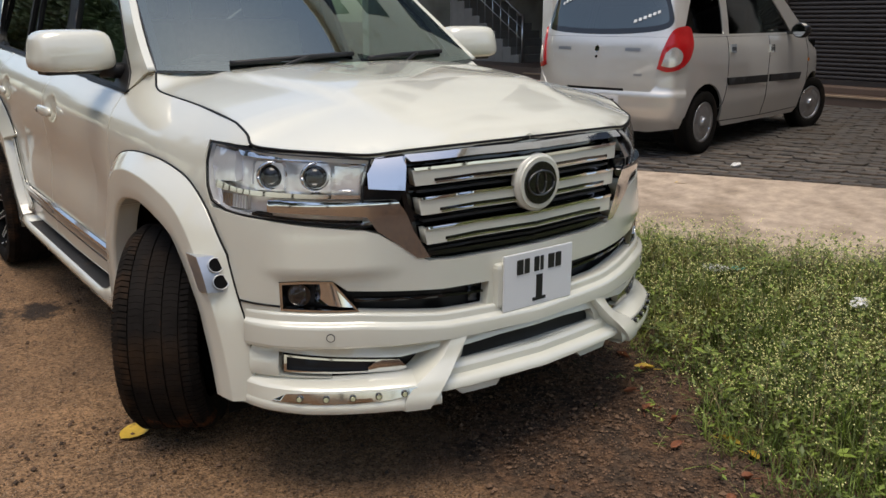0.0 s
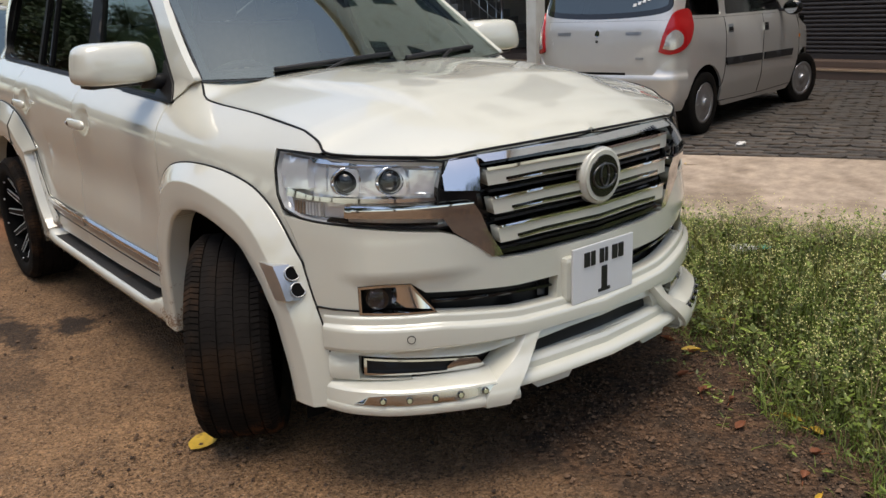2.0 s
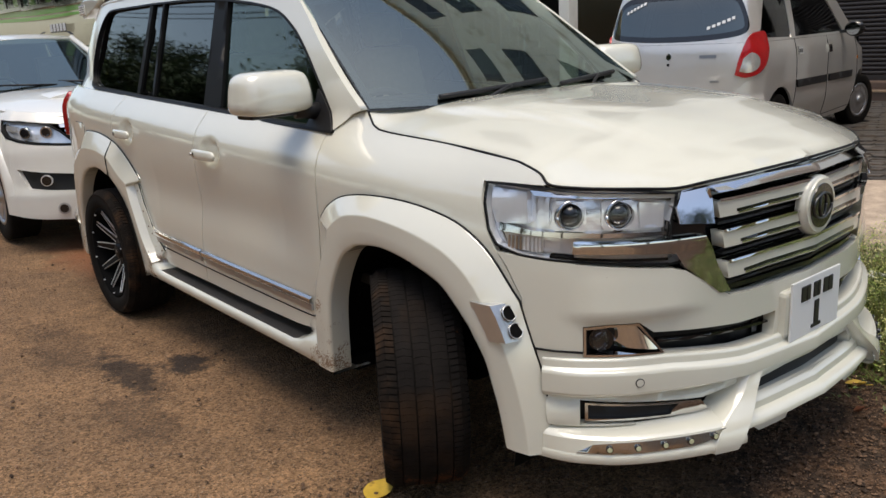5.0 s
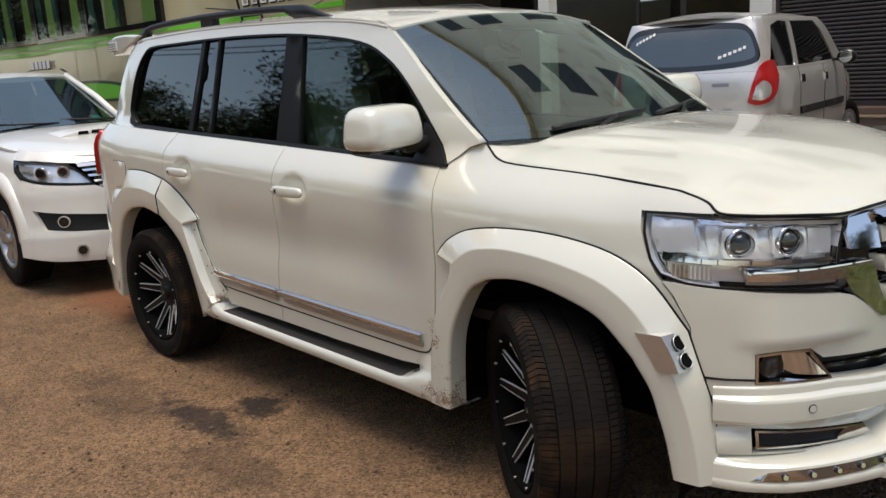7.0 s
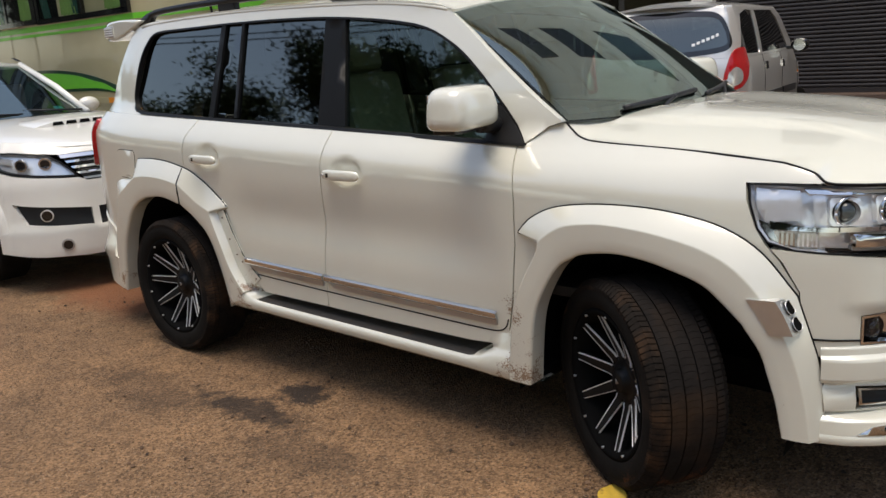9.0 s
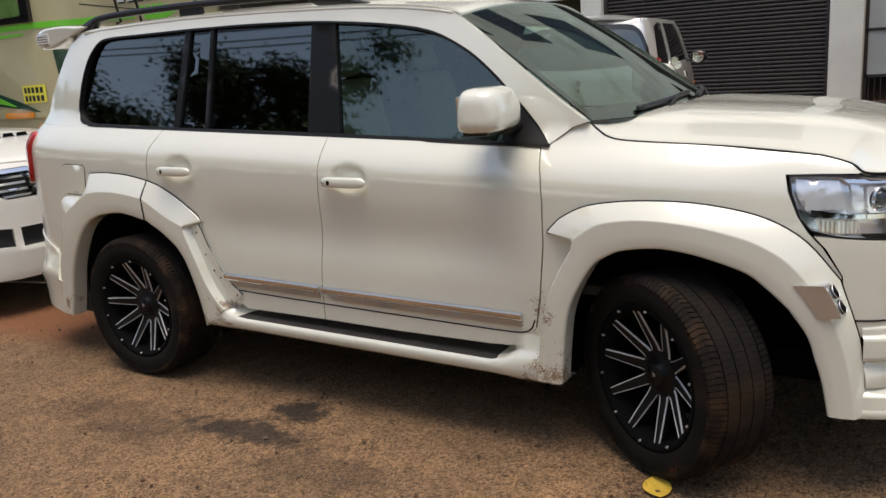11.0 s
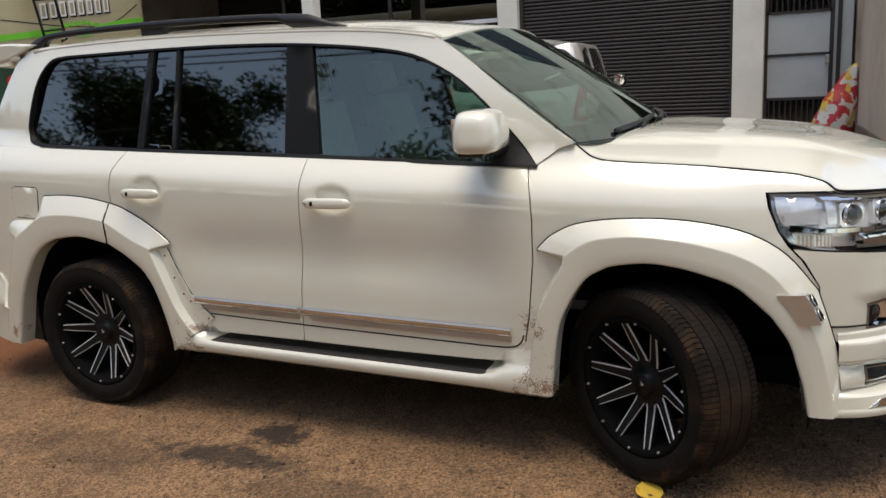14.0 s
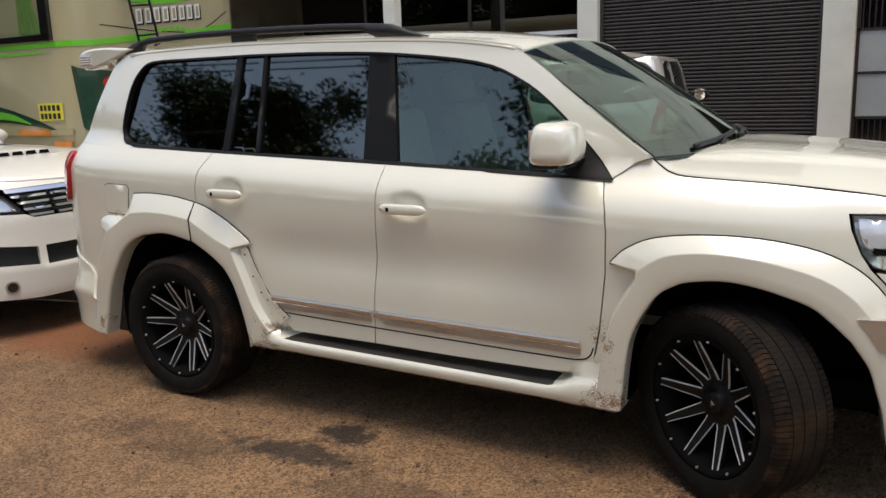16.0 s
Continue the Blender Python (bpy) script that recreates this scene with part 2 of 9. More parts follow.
def spl(pts, n=5):
    """A smooth open line through points of any dimension."""
    P = [np.array(p, float) for p in pts]
    P = [2 * P[0] - P[1]] + P + [2 * P[-1] - P[-2]]
    out = []
    for i in range(1, len(P) - 2):
        a, b, c, d = P[i - 1:i + 3]
        for k in range(n):
            t = k / n
            out.append(0.5 * (2 * b + (c - a) * t + (2 * a - 5 * b + 4 * c - d) * t * t + (3 * b - a - 3 * c + d) * t ** 3))
    out.append(P[-2])
    return [tuple(p) for p in out]


def curve(xs, ys):
    """A smooth function of one number through the given values."""
    P = np.array(spl(list(zip(xs, ys)), 8))
    if P[0, 0] > P[-1, 0]:
        P = P[::-1]
    return lambda x: float(np.interp(x, P[:, 0], P[:, 1]))


def inside(points, poly):
    """Even-odd test of an array of points against a polygon."""
    x, y = points[:, 0], points[:, 1]
    res = np.zeros(len(points), bool)
    n = len(poly)
    for i in range(n):
        (x1, y1), (x2, y2) = poly[i], poly[(i + 1) % n]
        if y1 == y2:
            continue
        c = ((y1 > y) != (y2 > y)) & (x < (x2 - x1) * (y - y1) / (y2 - y1) + x1)
        res ^= c
    return res


def inset(poly, d):
    """The polygon drawn in by d."""
    P = np.array(poly, float)
    area = 0.5 * np.sum(P[:, 0] * np.roll(P[:, 1], -1) - np.roll(P[:, 0], -1) * P[:, 1])
    sgn = 1 if area > 0 else -1
    a = P - np.roll(P, 1, axis=0)
    b = np.roll(P, -1, axis=0) - P
    a /= np.linalg.norm(a, axis=1, keepdims=True) + 1e-9
    b /= np.linalg.norm(b, axis=1, keepdims=True) + 1e-9
    na, nb = np.stack([-a[:, 1], a[:, 0]], 1), np.stack([-b[:, 1], b[:, 0]], 1)
    m = na + nb
    m /= np.maximum(np.sum(m * na, axis=1, keepdims=True), 0.5)
    return [tuple(p) for p in P + sgn * d * m]


def fill(outline, holes=(), step=0.04):
    """Triangles over a flat outline with holes, with inner points every step."""
    verts, edges = [], []
    for poly in (outline, *holes):
        first = len(verts)
        for i, p in enumerate(poly):
            q = poly[(i + 1) % len(poly)]
            k = max(1, int(math.dist(p, q) / step + 0.5))
            for j in range(k):
                verts.append((p[0] + (q[0] - p[0]) * j / k, p[1] + (q[1] - p[1]) * j / k))
        edges += [(i, i + 1) for i in range(first, len(verts) - 1)] + [(len(verts) - 1, first)]
    B = np.array(verts)
    lo, hi = B.min(0), B.max(0)
    gx, gy = np.meshgrid(np.arange(lo[0] + step / 2, hi[0], step), np.arange(lo[1] + step / 2, hi[1], step))
    G = np.stack([gx.ravel(), gy.ravel()], 1)
    if len(G):
        ok = inside(G, outline)
        for h in holes:
            ok &= ~inside(G, h)
        G = G[ok]
        if len(G):
            near = np.min(((G[:, None, :] - B[None, :, :]) ** 2).sum(2), axis=1)
            G = G[near > (0.45 * step) ** 2]
    res = delaunay_2d_cdt([Vector(v) for v in verts] + [Vector(v) for v in G.tolist()], edges, [], 0, 1e-6)
    V = np.array([tuple(v) for v in res[0]])
    F = np.array([tuple(f) for f in res[2]])
    c = V[F].mean(1)
    ok = inside(c, outline)
    for h in holes:
        ok &= ~inside(c, h)
    return V, F[ok]


def panel(name, outline, surf, material, parent, label="", holes=(), step=0.04, thick=0.02, gap=0.0, lift=0.0):
    """A curved sheet: a flat outline carried onto surf(a, b, e), with its rim turned in by thick."""
    if gap:
        outline = inset(outline, gap)
    V, F = fill(outline, holes, step)
    n = len(V)
    top = np.array([surf(a, b, lift) for a, b in V])
    count = {}
    for f in F:
        for i in range(3):
            e = (f[i], f[(i + 1) % 3])
            count[e] = count.get(e, 0) + 1
    rim = [e for e in count if (e[1], e[0]) not in count] if thick else []
    ids = {}
    low = []
    for e in rim:
        for v in e:
            if v not in ids:
                ids[v] = n + len(low)
                low.append(surf(V[v][0], V[v][1], lift - thick))
    # which way is out
    k = F[len(F) // 2]
    a, b, c = top[k]
    mid = V[k].mean(0)
    outw = np.array(surf(mid[0], mid[1], lift + 0.01)) - np.array(surf(mid[0], mid[1], lift))
    flip = np.dot(np.cross(b - a, c - a), outw) < 0
    faces = [tuple(f[::-1]) if flip else tuple(f) for f in F]
    flat = []
    for i, j in rim:
        q = (i, ids[i], ids[j], j)
        flat.append(len(faces))
        faces.append(q[::-1] if flip else q)
    k = len(top) + len(low)
    rim_top = {}
    extra = []
    for q in range(len(faces) - len(rim), len(faces)):
        out = []
        for v in faces[q]:
            if v < n:
                if v not in rim_top:
                    rim_top[v] = k + len(extra)
                    extra.append(top[v])
                v = rim_top[v]
            out.append(v)
        faces[q] = tuple(out)
    verts = list(top) + low + extra
    ob = raw(name, verts, faces, material, parent, label, smooth=True, flat=flat)
    if n > 50:
        # normals of the sheet itself, so that reflections run evenly over the triangles
        h = 0.012
        nv = np.zeros((len(verts), 3))
        da = np.array([np.subtract(surf(a + h, b, lift), surf(a - h, b, lift)) for a, b in V])
        db = np.array([np.subtract(surf(a, b + h, lift), surf(a, b - h, lift)) for a, b in V])
        nn = np.cross(da, db) * (-1 if flip else 1)
        nv[:n] = nn / (np.linalg.norm(nn, axis=1, keepdims=True) + 1e-12)
        ob.data.normals_split_custom_set_from_vertices(nv.tolist())
    return ob


def weld(ob):
    """Joins the runs of a lofted band, leaving a crisp edge where they meet."""
    bm = bmesh.new()
    bm.from_mesh(ob.data)
    for e in bm.edges:
        e.smooth = not e.is_boundary
    bmesh.ops.remove_doubles(bm, verts=bm.verts[:], dist=1e-5)
    bm.to_mesh(ob.data)
    bm.free()
    return ob


def loft(name, surf, ss, profile, material, parent, label=""):
    """A band along a skin: profile(s) gives smooth runs of (z, e), with a crisp edge where one run meets the next."""
    verts, faces = [], []
    rows = [profile(s) for s in ss]
    for r in range(len(rows[0])):
        o, k = len(verts), len(rows[0][r])
        for s, row in zip(ss, rows):
            verts += [surf(s, z, e) for z, e in row[r]]
        faces += [(o + i * k + j, o + (i + 1) * k + j, o + (i + 1) * k + j + 1, o + i * k + j + 1)[::-1] for i in range(len(ss) - 1) for j in range(k - 1)]
    return weld(raw(name, verts, faces, material, parent, label, smooth=True))


class Skin:
    """The wall of a car's body: a plan line from the middle of the tail, down the right side, to the middle of the nose; s runs
    along it with 0 at x = zero, past the nose it goes on down the left side; off(s, z) leans it in or out."""

    def __init__(self, plan, off, zero=0.0):
        self.plan = np.array(spl(plan, 30))
        self.s = np.concatenate([[0], np.cumsum(np.linalg.norm(np.diff(self.plan, axis=0), axis=1))])
        half = len(self.plan) // 2
        self.s = self.s - np.interp(zero, self.plan[half:, 0], self.s[half:])
        self.end, self.off = self.s[-1], off

    def base(self, s):
        g = lambda v: np.array([np.interp(v, self.s, self.plan[:, 0]), np.interp(v, self.s, self.plan[:, 1])])
        p, q, r = g(s), g(min(s + 0.03, self.end)), g(s - 0.03)
        if s > self.end - 0.03:
            q = np.array([r[0], -r[1]])
        if s < self.s[0] + 0.03:
            r = np.array([q[0], -q[1]])
        t = q - r
        t = t / (np.linalg.norm(t) + 1e-9)
        return p, np.array([t[1], -t[0]])

    def __call__(self, s, z, e=0.0):
        left = s > self.end
        if left:
            s = 2 * self.end - s
        p, n = self.base(s)
        q = p + n * (self.off(s, z) + e)
        return (q[0], -q[1] if left else q[1], z)


def flip_s(skin, pts):
    """The same outline on the left side."""
    return [(2 * skin.end - s, z) for s, z in pts][::-1]


def table(rows_s, cols_z, values):
    """A smooth two-way table of offsets."""
    values = np.array(values)

    zs = np.linspace(cols_z[0], cols_z[-1], 160)
    ss = np.linspace(rows_s[0], rows_s[-1], 80)
    grid = np.array([np.interp(zs, cols_z, r) for r in values])
    grid = np.array([np.interp(ss, rows_s, grid[:, k]) for k in range(len(zs))]).T
    for axis, width in ((1, 7), (0, 9)):
        pad = np.pad(grid, [(width, width) if a == axis else (0, 0) for a in (0, 1)], mode="edge")
        grid = sum(np.roll(pad, k, axis) for k in range(-(width // 2), width // 2 + 1)) / (2 * (width // 2) + 1)
        grid = grid[width:-width] if axis == 0 else grid[:, width:-width]

    def f(s, z):
        a = min(max((s - ss[0]) / (ss[-1] - ss[0]) * 79, 0), 78.999)
        b = min(max((z - zs[0]) / (zs[-1] - zs[0]) * 159, 0), 158.999)
        i, j = int(a), int(b)
        u, v = a - i, b - j
        return float((grid[i, j] * (1 - u) + grid[i + 1, j] * u) * (1 - v) + (grid[i, j + 1] * (1 - u) + grid[i + 1, j + 1] * u) * v)
    return f

# ---- the white four-by-four ----
GROUND = -0.02
suv = thing("off_road_car", "pearl white four-by-four with wide arch flares, parked on asphalt", "car")

ZS = [0.20, 0.50, 0.65, 0.85, 0.95, 1.05, 1.10, 1.15, 1.20, 1.32]
lean = table([-0.6, 0.0, 0.35, 0.6, 0.9, 1.3, 1.6], ZS, [
    [-0.02, -0.005, 0, 0, 0, -0.003, -0.018, -0.055, -0.104, -0.17],
    [-0.01, 0, 0, 0, 0, -0.01, -0.035, -0.075, -0.135, -0.24],
    [0, 0, 0, -0.01, -0.022, -0.05, -0.075, -0.11, -0.155, -0.26],
    [0, 0, 0, -0.01, -0.02, -0.035, -0.055, -0.09, -0.15, -0.26],
    [0, 0, 0, 0, -0.01, -0.02, -0.04, -0.07, -0.12, -0.22],
    [0.02, 0.01, 0.005, 0, 0, 0, -0.02, -0.06, -0.10, -0.2],
    [0.02, 0.01, 0.005, 0, 0, 0, -0.02, -0.06, -0.10, -0.2]])


def suv_off(s, z):
    return lean(s, z - 0.0375 * max(0.0, -0.5 - s))


skin = Skin([(-4.0, 0), (-3.98, -0.6), (-3.87, -0.84), (-3.5, -0.925), (-2.85, -0.945), (-1.5, -0.955), (-0.5, -0.95),
             (0.2, -0.94), (0.5, -0.918), (0.66, -0.84), (0.8, -0.67), (0.9, -0.4), (0.94, 0)], suv_off)
END = skin.end


def both(name, outline, material, label="", **kw):
    """The same sheet on the right and on the left side."""
    holes = kw.pop("holes", ())
    on = kw.pop("surface", skin)
    a = panel(name, outline, on, material, suv, label, holes=holes, **kw)
    panel(name, flip_s(skin, outline), on, material, suv, label, holes=[flip_s(skin, h) for h in holes], **kw)
    return a


def across(right):
    """An outline over the nose from its right half, given from the middle round to the middle."""
    return right + [(2 * END - s, z) for s, z in right[::-1] if s < END - 1e-4]


# arches, seen flat on the side: outer edge and lip of the flares
F_OUT = spl([(-0.53, 0.29), (-0.49, 0.50), (-0.46, 0.70), (-0.455, 0.86), (-0.41, 0.945), (-0.32, 0.986), (-0.175, 1.008), (0, 1.012), (0.155, 0.997),
             (0.308, 0.96), (0.43, 0.89), (0.535, 0.768), (0.575, 0.65), (0.605, 0.55), (0.625, 0.42), (0.632, 0.305)], 4)
F_IN = spl([(-0.42, 0.287), (-0.405, 0.44), (-0.385, 0.571), (-0.32, 0.725), (-0.26, 0.79), (-0.17, 0.835), (-0.05, 0.852), (0.055, 0.843), (0.15, 0.82),
            (0.254, 0.784), (0.32, 0.735), (0.385, 0.675), (0.44, 0.59), (0.465, 0.51), (0.487, 0.43), (0.507, 0.315)], 4)
R_OUT = spl([(-3.66, 0.30), (-3.64, 0.60), (-3.56, 0.86), (-3.45, 0.95), (-3.284, 1.018), (-3.03, 1.055), (-2.73, 1.031), (-2.587, 1.0), (-2.457, 0.92),
             (-2.373, 0.81), (-2.296, 0.64), (-2.197, 0.48), (-2.105, 0.40)], 4)
R_IN = spl([(-3.537, 0.21), (-3.453, 0.442), (-3.39, 0.57), (-3.3, 0.70), (-3.17, 0.81), (-2.955, 0.856), (-2.80, 0.845), (-2.695, 0.815), (-2.575, 0.75),
            (-2.495, 0.684), (-2.43, 0.55), (-2.40, 0.42), (-2.385, 0.29)], 4)


def chain(*runs):
    """Rows of six numbers smoothed run by run, with a corner where one run meets the next."""
    out = []
    for r in runs:
        out += spl(r, 4) if len(r) > 2 else [tuple(map(float, q)) for q in r]
    return out


# each row: outer edge, ridge, lip
F_TRI = chain(
    [(-0.535, 0.29, -0.522, 0.29, -0.42, 0.287), (-0.515, 0.45, -0.502, 0.45, -0.405, 0.44), (-0.496, 0.565, -0.482, 0.562, -0.385, 0.571), (-0.473, 0.659, -0.457, 0.653, -0.352, 0.66),
     (-0.428, 0.752, -0.411, 0.745, -0.31, 0.735), (-0.397, 0.804, -0.381, 0.797, -0.283, 0.772), (-0.376, 0.842, -0.362, 0.834, -0.265, 0.79)],
    [(-0.378, 0.848, -0.361, 0.846, -0.262, 0.792), (-0.389, 0.860, -0.358, 0.856, -0.260, 0.793), (-0.435, 0.867, -0.355, 0.864, -0.258, 0.795), (-0.478, 0.881, -0.350, 0.872, -0.255, 0.798)],
    [(-0.476, 0.884, -0.346, 0.876, -0.252, 0.80), (-0.45, 0.912, -0.33, 0.888, -0.24, 0.806), (-0.41, 0.945, -0.297, 0.910, -0.22, 0.817), (-0.32, 0.986, -0.236, 0.938, -0.17, 0.838), (-0.175, 1.008, -0.115, 0.954, -0.05, 0.853),
     (0, 1.012, 0.02, 0.948, 0.055, 0.843), (0.155, 0.997, 0.155, 0.926, 0.15, 0.82), (0.308, 0.96, 0.287, 0.888, 0.254, 0.784), (0.43, 0.89, 0.385, 0.828, 0.32, 0.735), (0.535, 0.768, 0.465, 0.733, 0.385, 0.675)],
    [(0.535, 0.768, 0.465, 0.733, 0.385, 0.675), (0.575, 0.65, 0.515, 0.628, 0.44, 0.59), (0.605, 0.55, 0.545, 0.535, 0.465, 0.51), (0.625, 0.42, 0.567, 0.423, 0.487, 0.43), (0.632, 0.305, 0.58, 0.308, 0.507, 0.315)])
R_TRI = chain(
    [(-3.64, 0.28, -3.625, 0.28, -3.537, 0.21), (-3.598, 0.435, -3.584, 0.43, -3.453, 0.442), (-3.545, 0.574, -3.528, 0.57, -3.39, 0.57), (-3.483, 0.709, -3.466, 0.70, -3.30, 0.70), (-3.445, 0.785, -3.428, 0.776, -3.26, 0.745), (-3.422, 0.834, -3.402, 0.825, -3.225, 0.775)],
    [(-3.425, 0.839, -3.40, 0.831, -3.22, 0.778), (-3.512, 0.853, -3.385, 0.842, -3.215, 0.781)],
    [(-3.512, 0.856, -3.380, 0.845, -3.212, 0.783), (-3.504, 0.891, -3.36, 0.857, -3.205, 0.787), (-3.453, 0.918, -3.325, 0.873, -3.19, 0.797), (-3.36, 0.925, -3.29, 0.892, -3.17, 0.808), (-3.265, 0.922, -3.265, 0.910, -3.14, 0.82)],
    [(-3.262, 0.922, -3.26, 0.912, -3.138, 0.821), (-3.231, 0.974, -3.215, 0.936, -3.12, 0.827), (-3.187, 1.055, -3.17, 0.955, -3.09, 0.838)],
    [(-3.182, 1.058, -3.166, 0.956, -3.085, 0.839), (-3.03, 1.062, -3.05, 0.968, -2.955, 0.856), (-2.87, 1.052, -2.89, 0.965, -2.86, 0.853), (-2.722, 1.028, -2.727, 0.945, -2.72, 0.827)])
D_TRI = chain(
    [(-2.716, 1.027, -2.721, 0.942, -2.714, 0.825), (-2.633, 1.003, -2.64, 0.899, -2.62, 0.778), (-2.511, 0.946, -2.545, 0.850, -2.56, 0.74), (-2.388, 0.869, -2.47, 0.823, -2.52, 0.71), (-2.352, 0.838, -2.448, 0.814, -2.51, 0.70)],
    [(-2.352, 0.832, -2.446, 0.812, -2.508, 0.698), (-2.43, 0.808, -2.442, 0.803, -2.50, 0.69)],
    [(-2.432, 0.805, -2.444, 0.80, -2.498, 0.687), (-2.404, 0.739, -2.417, 0.733, -2.46, 0.63), (-2.358, 0.626, -2.371, 0.62, -2.43, 0.55), (-2.319, 0.529, -2.332, 0.524, -2.405, 0.45), (-2.273, 0.455, -2.285, 0.45, -2.39, 0.36), (-2.225, 0.40, -2.235, 0.395, -2.385, 0.29)])


def flare(name, rows, label, left=False, sunk=0.0):
    """An arch flare: an upper facet from its outer edge to a ridge, a side facet to its lip, turned in under the arch."""
    verts, faces, bands = [], [], []
    prof = [[(0.0, -0.012), (0.0, 0.006), (0.04, 0.010)], [(0.04, 0.010), (0.50, 0.036), (0.93, 0.0555)], [(0.93, 0.0555), (0.97, 0.0575), (1.0, 0.0588), (1.04, 0.0594)], [(1.04, 0.0594), (1.5, 0.0600), (1.90, 0.0590), (1.975, 0.056), (2.0, 0.047)], [(2.0, 0.047), (2.0, 0.02), (2.0, -0.03)]]
    for run in prof:
        o, k = len(verts), len(run)
        for a, b, c, d, g, h in rows:
            for w, e in run:
                s, z = (a + (c - a) * w, b + (d - b) * w) if w <= 1 else (c + (g - c) * (w - 1), d + (h - d) * (w - 1))
                verts.append(skin(2 * END - s if left else s, z, e - (sunk if e > 0.03 else 0.0)))
        for i in range(len(rows) - 1):
            for j in range(k - 1):
                f = (o + i * k + j, o + i * k + j + 1, o + (i + 1) * k + j + 1, o + (i + 1) * k + j)
                faces.append(f[::-1] if not left else f)
    return weld(raw(name, verts, faces, WHITE, suv, label, smooth=True))


cut = 4 * 11
for left in (False, True):
    flare("arch_flare", F_TRI, "wide white front arch flare with a pointed notch", left)
    flare("arch_flare", R_TRI, "wide white rear arch flare", left)
    flare("arch_flare", D_TRI, "white rear arch flare on the rear door, stone-chipped at its foot", left, 0.004)

for left in (False, True):
    for line in ([q[:2] for q in F_TRI[36:]], [q[:2] for q in R_TRI[-22:]], [q[:2] for q in D_TRI[:17]]):
        tube("flare_seal", [skin(2 * END - s if left else s, z, 0.004) for s, z in line], 0.004, SEAL, suv, "", seg=6)
    # the seam between the two halves of the rear flare
    seam = [skin(2 * END - s if left else s, z, e) for s, z, e in ((-2.719, 1.025, 0.012), (-2.724, 0.95, 0.044), (-2.719, 0.90, 0.0535), (-2.718, 0.83, 0.0585))]
    tube("flare_seal", seam, 0.0035, SEAL, suv, "", seg=6)

# belt line
belt = lambda x: 1.195 + 0.0375 * (-0.5 - x)

# front wing
arch_mid = [((a + c) / 2, (b + d) / 2) for (a, b), (c, d) in zip(F_OUT, F_IN)]
wing_top = spl([(0.58, 1.135), (0.50, 1.155), (0.42, 1.166), (0.147, 1.19), (-0.19, 1.21), (-0.28, 1.225), (-0.325, 1.25), (-0.36, 1.275), (-0.42, 1.262)], 4)
wing = [(-0.535, 1.19), (-0.505, 1.08), (-0.497, 1.0), (-0.497, 0.83), (-0.519, 0.606), (-0.545, 0.46), (-0.52, 0.36), (-0.50, 0.30)] + arch_mid[0:cut + 6] + [
    (0.575, 0.66), (0.545, 0.72), (0.54, 0.78), (0.48, 0.872), (0.435, 0.918), (0.40, 0.97), (0.365, 1.05), (0.355, 1.10), (0.47, 1.103), (0.60, 1.103), (0.62, 1.108)] + wing_top + [(-0.47, 1.225)]
both("front_wing", wing, WHITE, gap=0.002, step=0.035)
# doors
front_door = [(-0.538, belt(-0.5))] + [(-0.508, 1.08), (-0.50, 1.0), (-0.50, 0.83), (-0.522, 0.606), (-0.548, 0.47), (-0.60, 0.405), (-0.75, 0.395), (-1.2, 0.395), (-1.622, 0.40),
              (-1.607, 0.655), (-1.585, 0.93), (-1.576, 1.149), (-1.575, belt(-1.58)), (-1.1, belt(-1.1))]
rear_door = [(-1.578, belt(-1.58)), (-1.579, 1.149), (-1.588, 0.93), (-1.61, 0.655), (-1.625, 0.40), (-2.12, 0.40), (-2.20, 0.47), (-2.35, 0.62), (-2.42, 0.74),
             (-2.50, 0.87), (-2.60, 0.95), (-2.712, 0.99), (-2.716, 1.09), (-2.705, 1.19), (-2.66, belt(-2.66)), (-2.2, belt(-2.2))]


def door_skin(s, z, e=0.0):
    """The door sheet with a dish behind each grip."""
    c = min(s, 2 * END - s)
    d = 0.0
    for s0, z0 in ((-1.412, 1.064), (-2.482, 1.094)):
        r = math.hypot((c - s0) / 0.088, (z - z0) / 0.050)
        if r < 1.5:
            d -= 0.020 / (1 + math.exp((r - 1.0) / 0.09))
    # hollow between the shoulder and the foot of the doors
    d -= 0.020 * math.exp(-((z - 0.80) / 0.125) ** 2) * float(np.interp(c, [-2.42, -2.15, -0.80, -0.55], [0.0, 1.0, 1.0, 0.0]))
    return skin(s, z, e + d)


for q in (front_door, flip_s(skin, front_door)):
    panel("front_door", q, door_skin, WHITE, suv, "white front door", gap=0.0012, step=0.02)
for q in (rear_door, flip_s(skin, rear_door)):
    panel("rear_door", q, door_skin, WHITE, suv, "white rear door", gap=0.0012, step=0.02)
quarter = [(-2.664, belt(-2.66)), (-2.708, 1.19), (-2.72, 1.09), (-2.716, 0.98), (-2.85, 0.98), (-3.05, 0.98), (-3.25, 0.93), (-3.42, 0.80), (-3.52, 0.60), (-3.56, 0.42),
           (-3.75, 0.42), (-3.95, 0.47), (-3.97, 0.80), (-3.93, 0.96), (-3.90, 1.02), (-3.87, 1.27), (-3.86, belt(-3.8)), (-3.4, belt(-3.4)), (-3.0, belt(-3.0))]
both("rear_quarter_panel", quarter, WHITE, gap=0.002, step=0.04)
fuel = [(-3.44, 1.09), (-3.41, 1.102), (-3.25, 1.098), (-3.235, 1.08), (-3.255, 0.95), (-3.28, 0.935), (-3.43, 0.94), (-3.445, 0.96)]
panel("fuel_flap", fuel, skin, WHITE, suv, "", lift=0.0035, thick=0.0035, step=0.05)
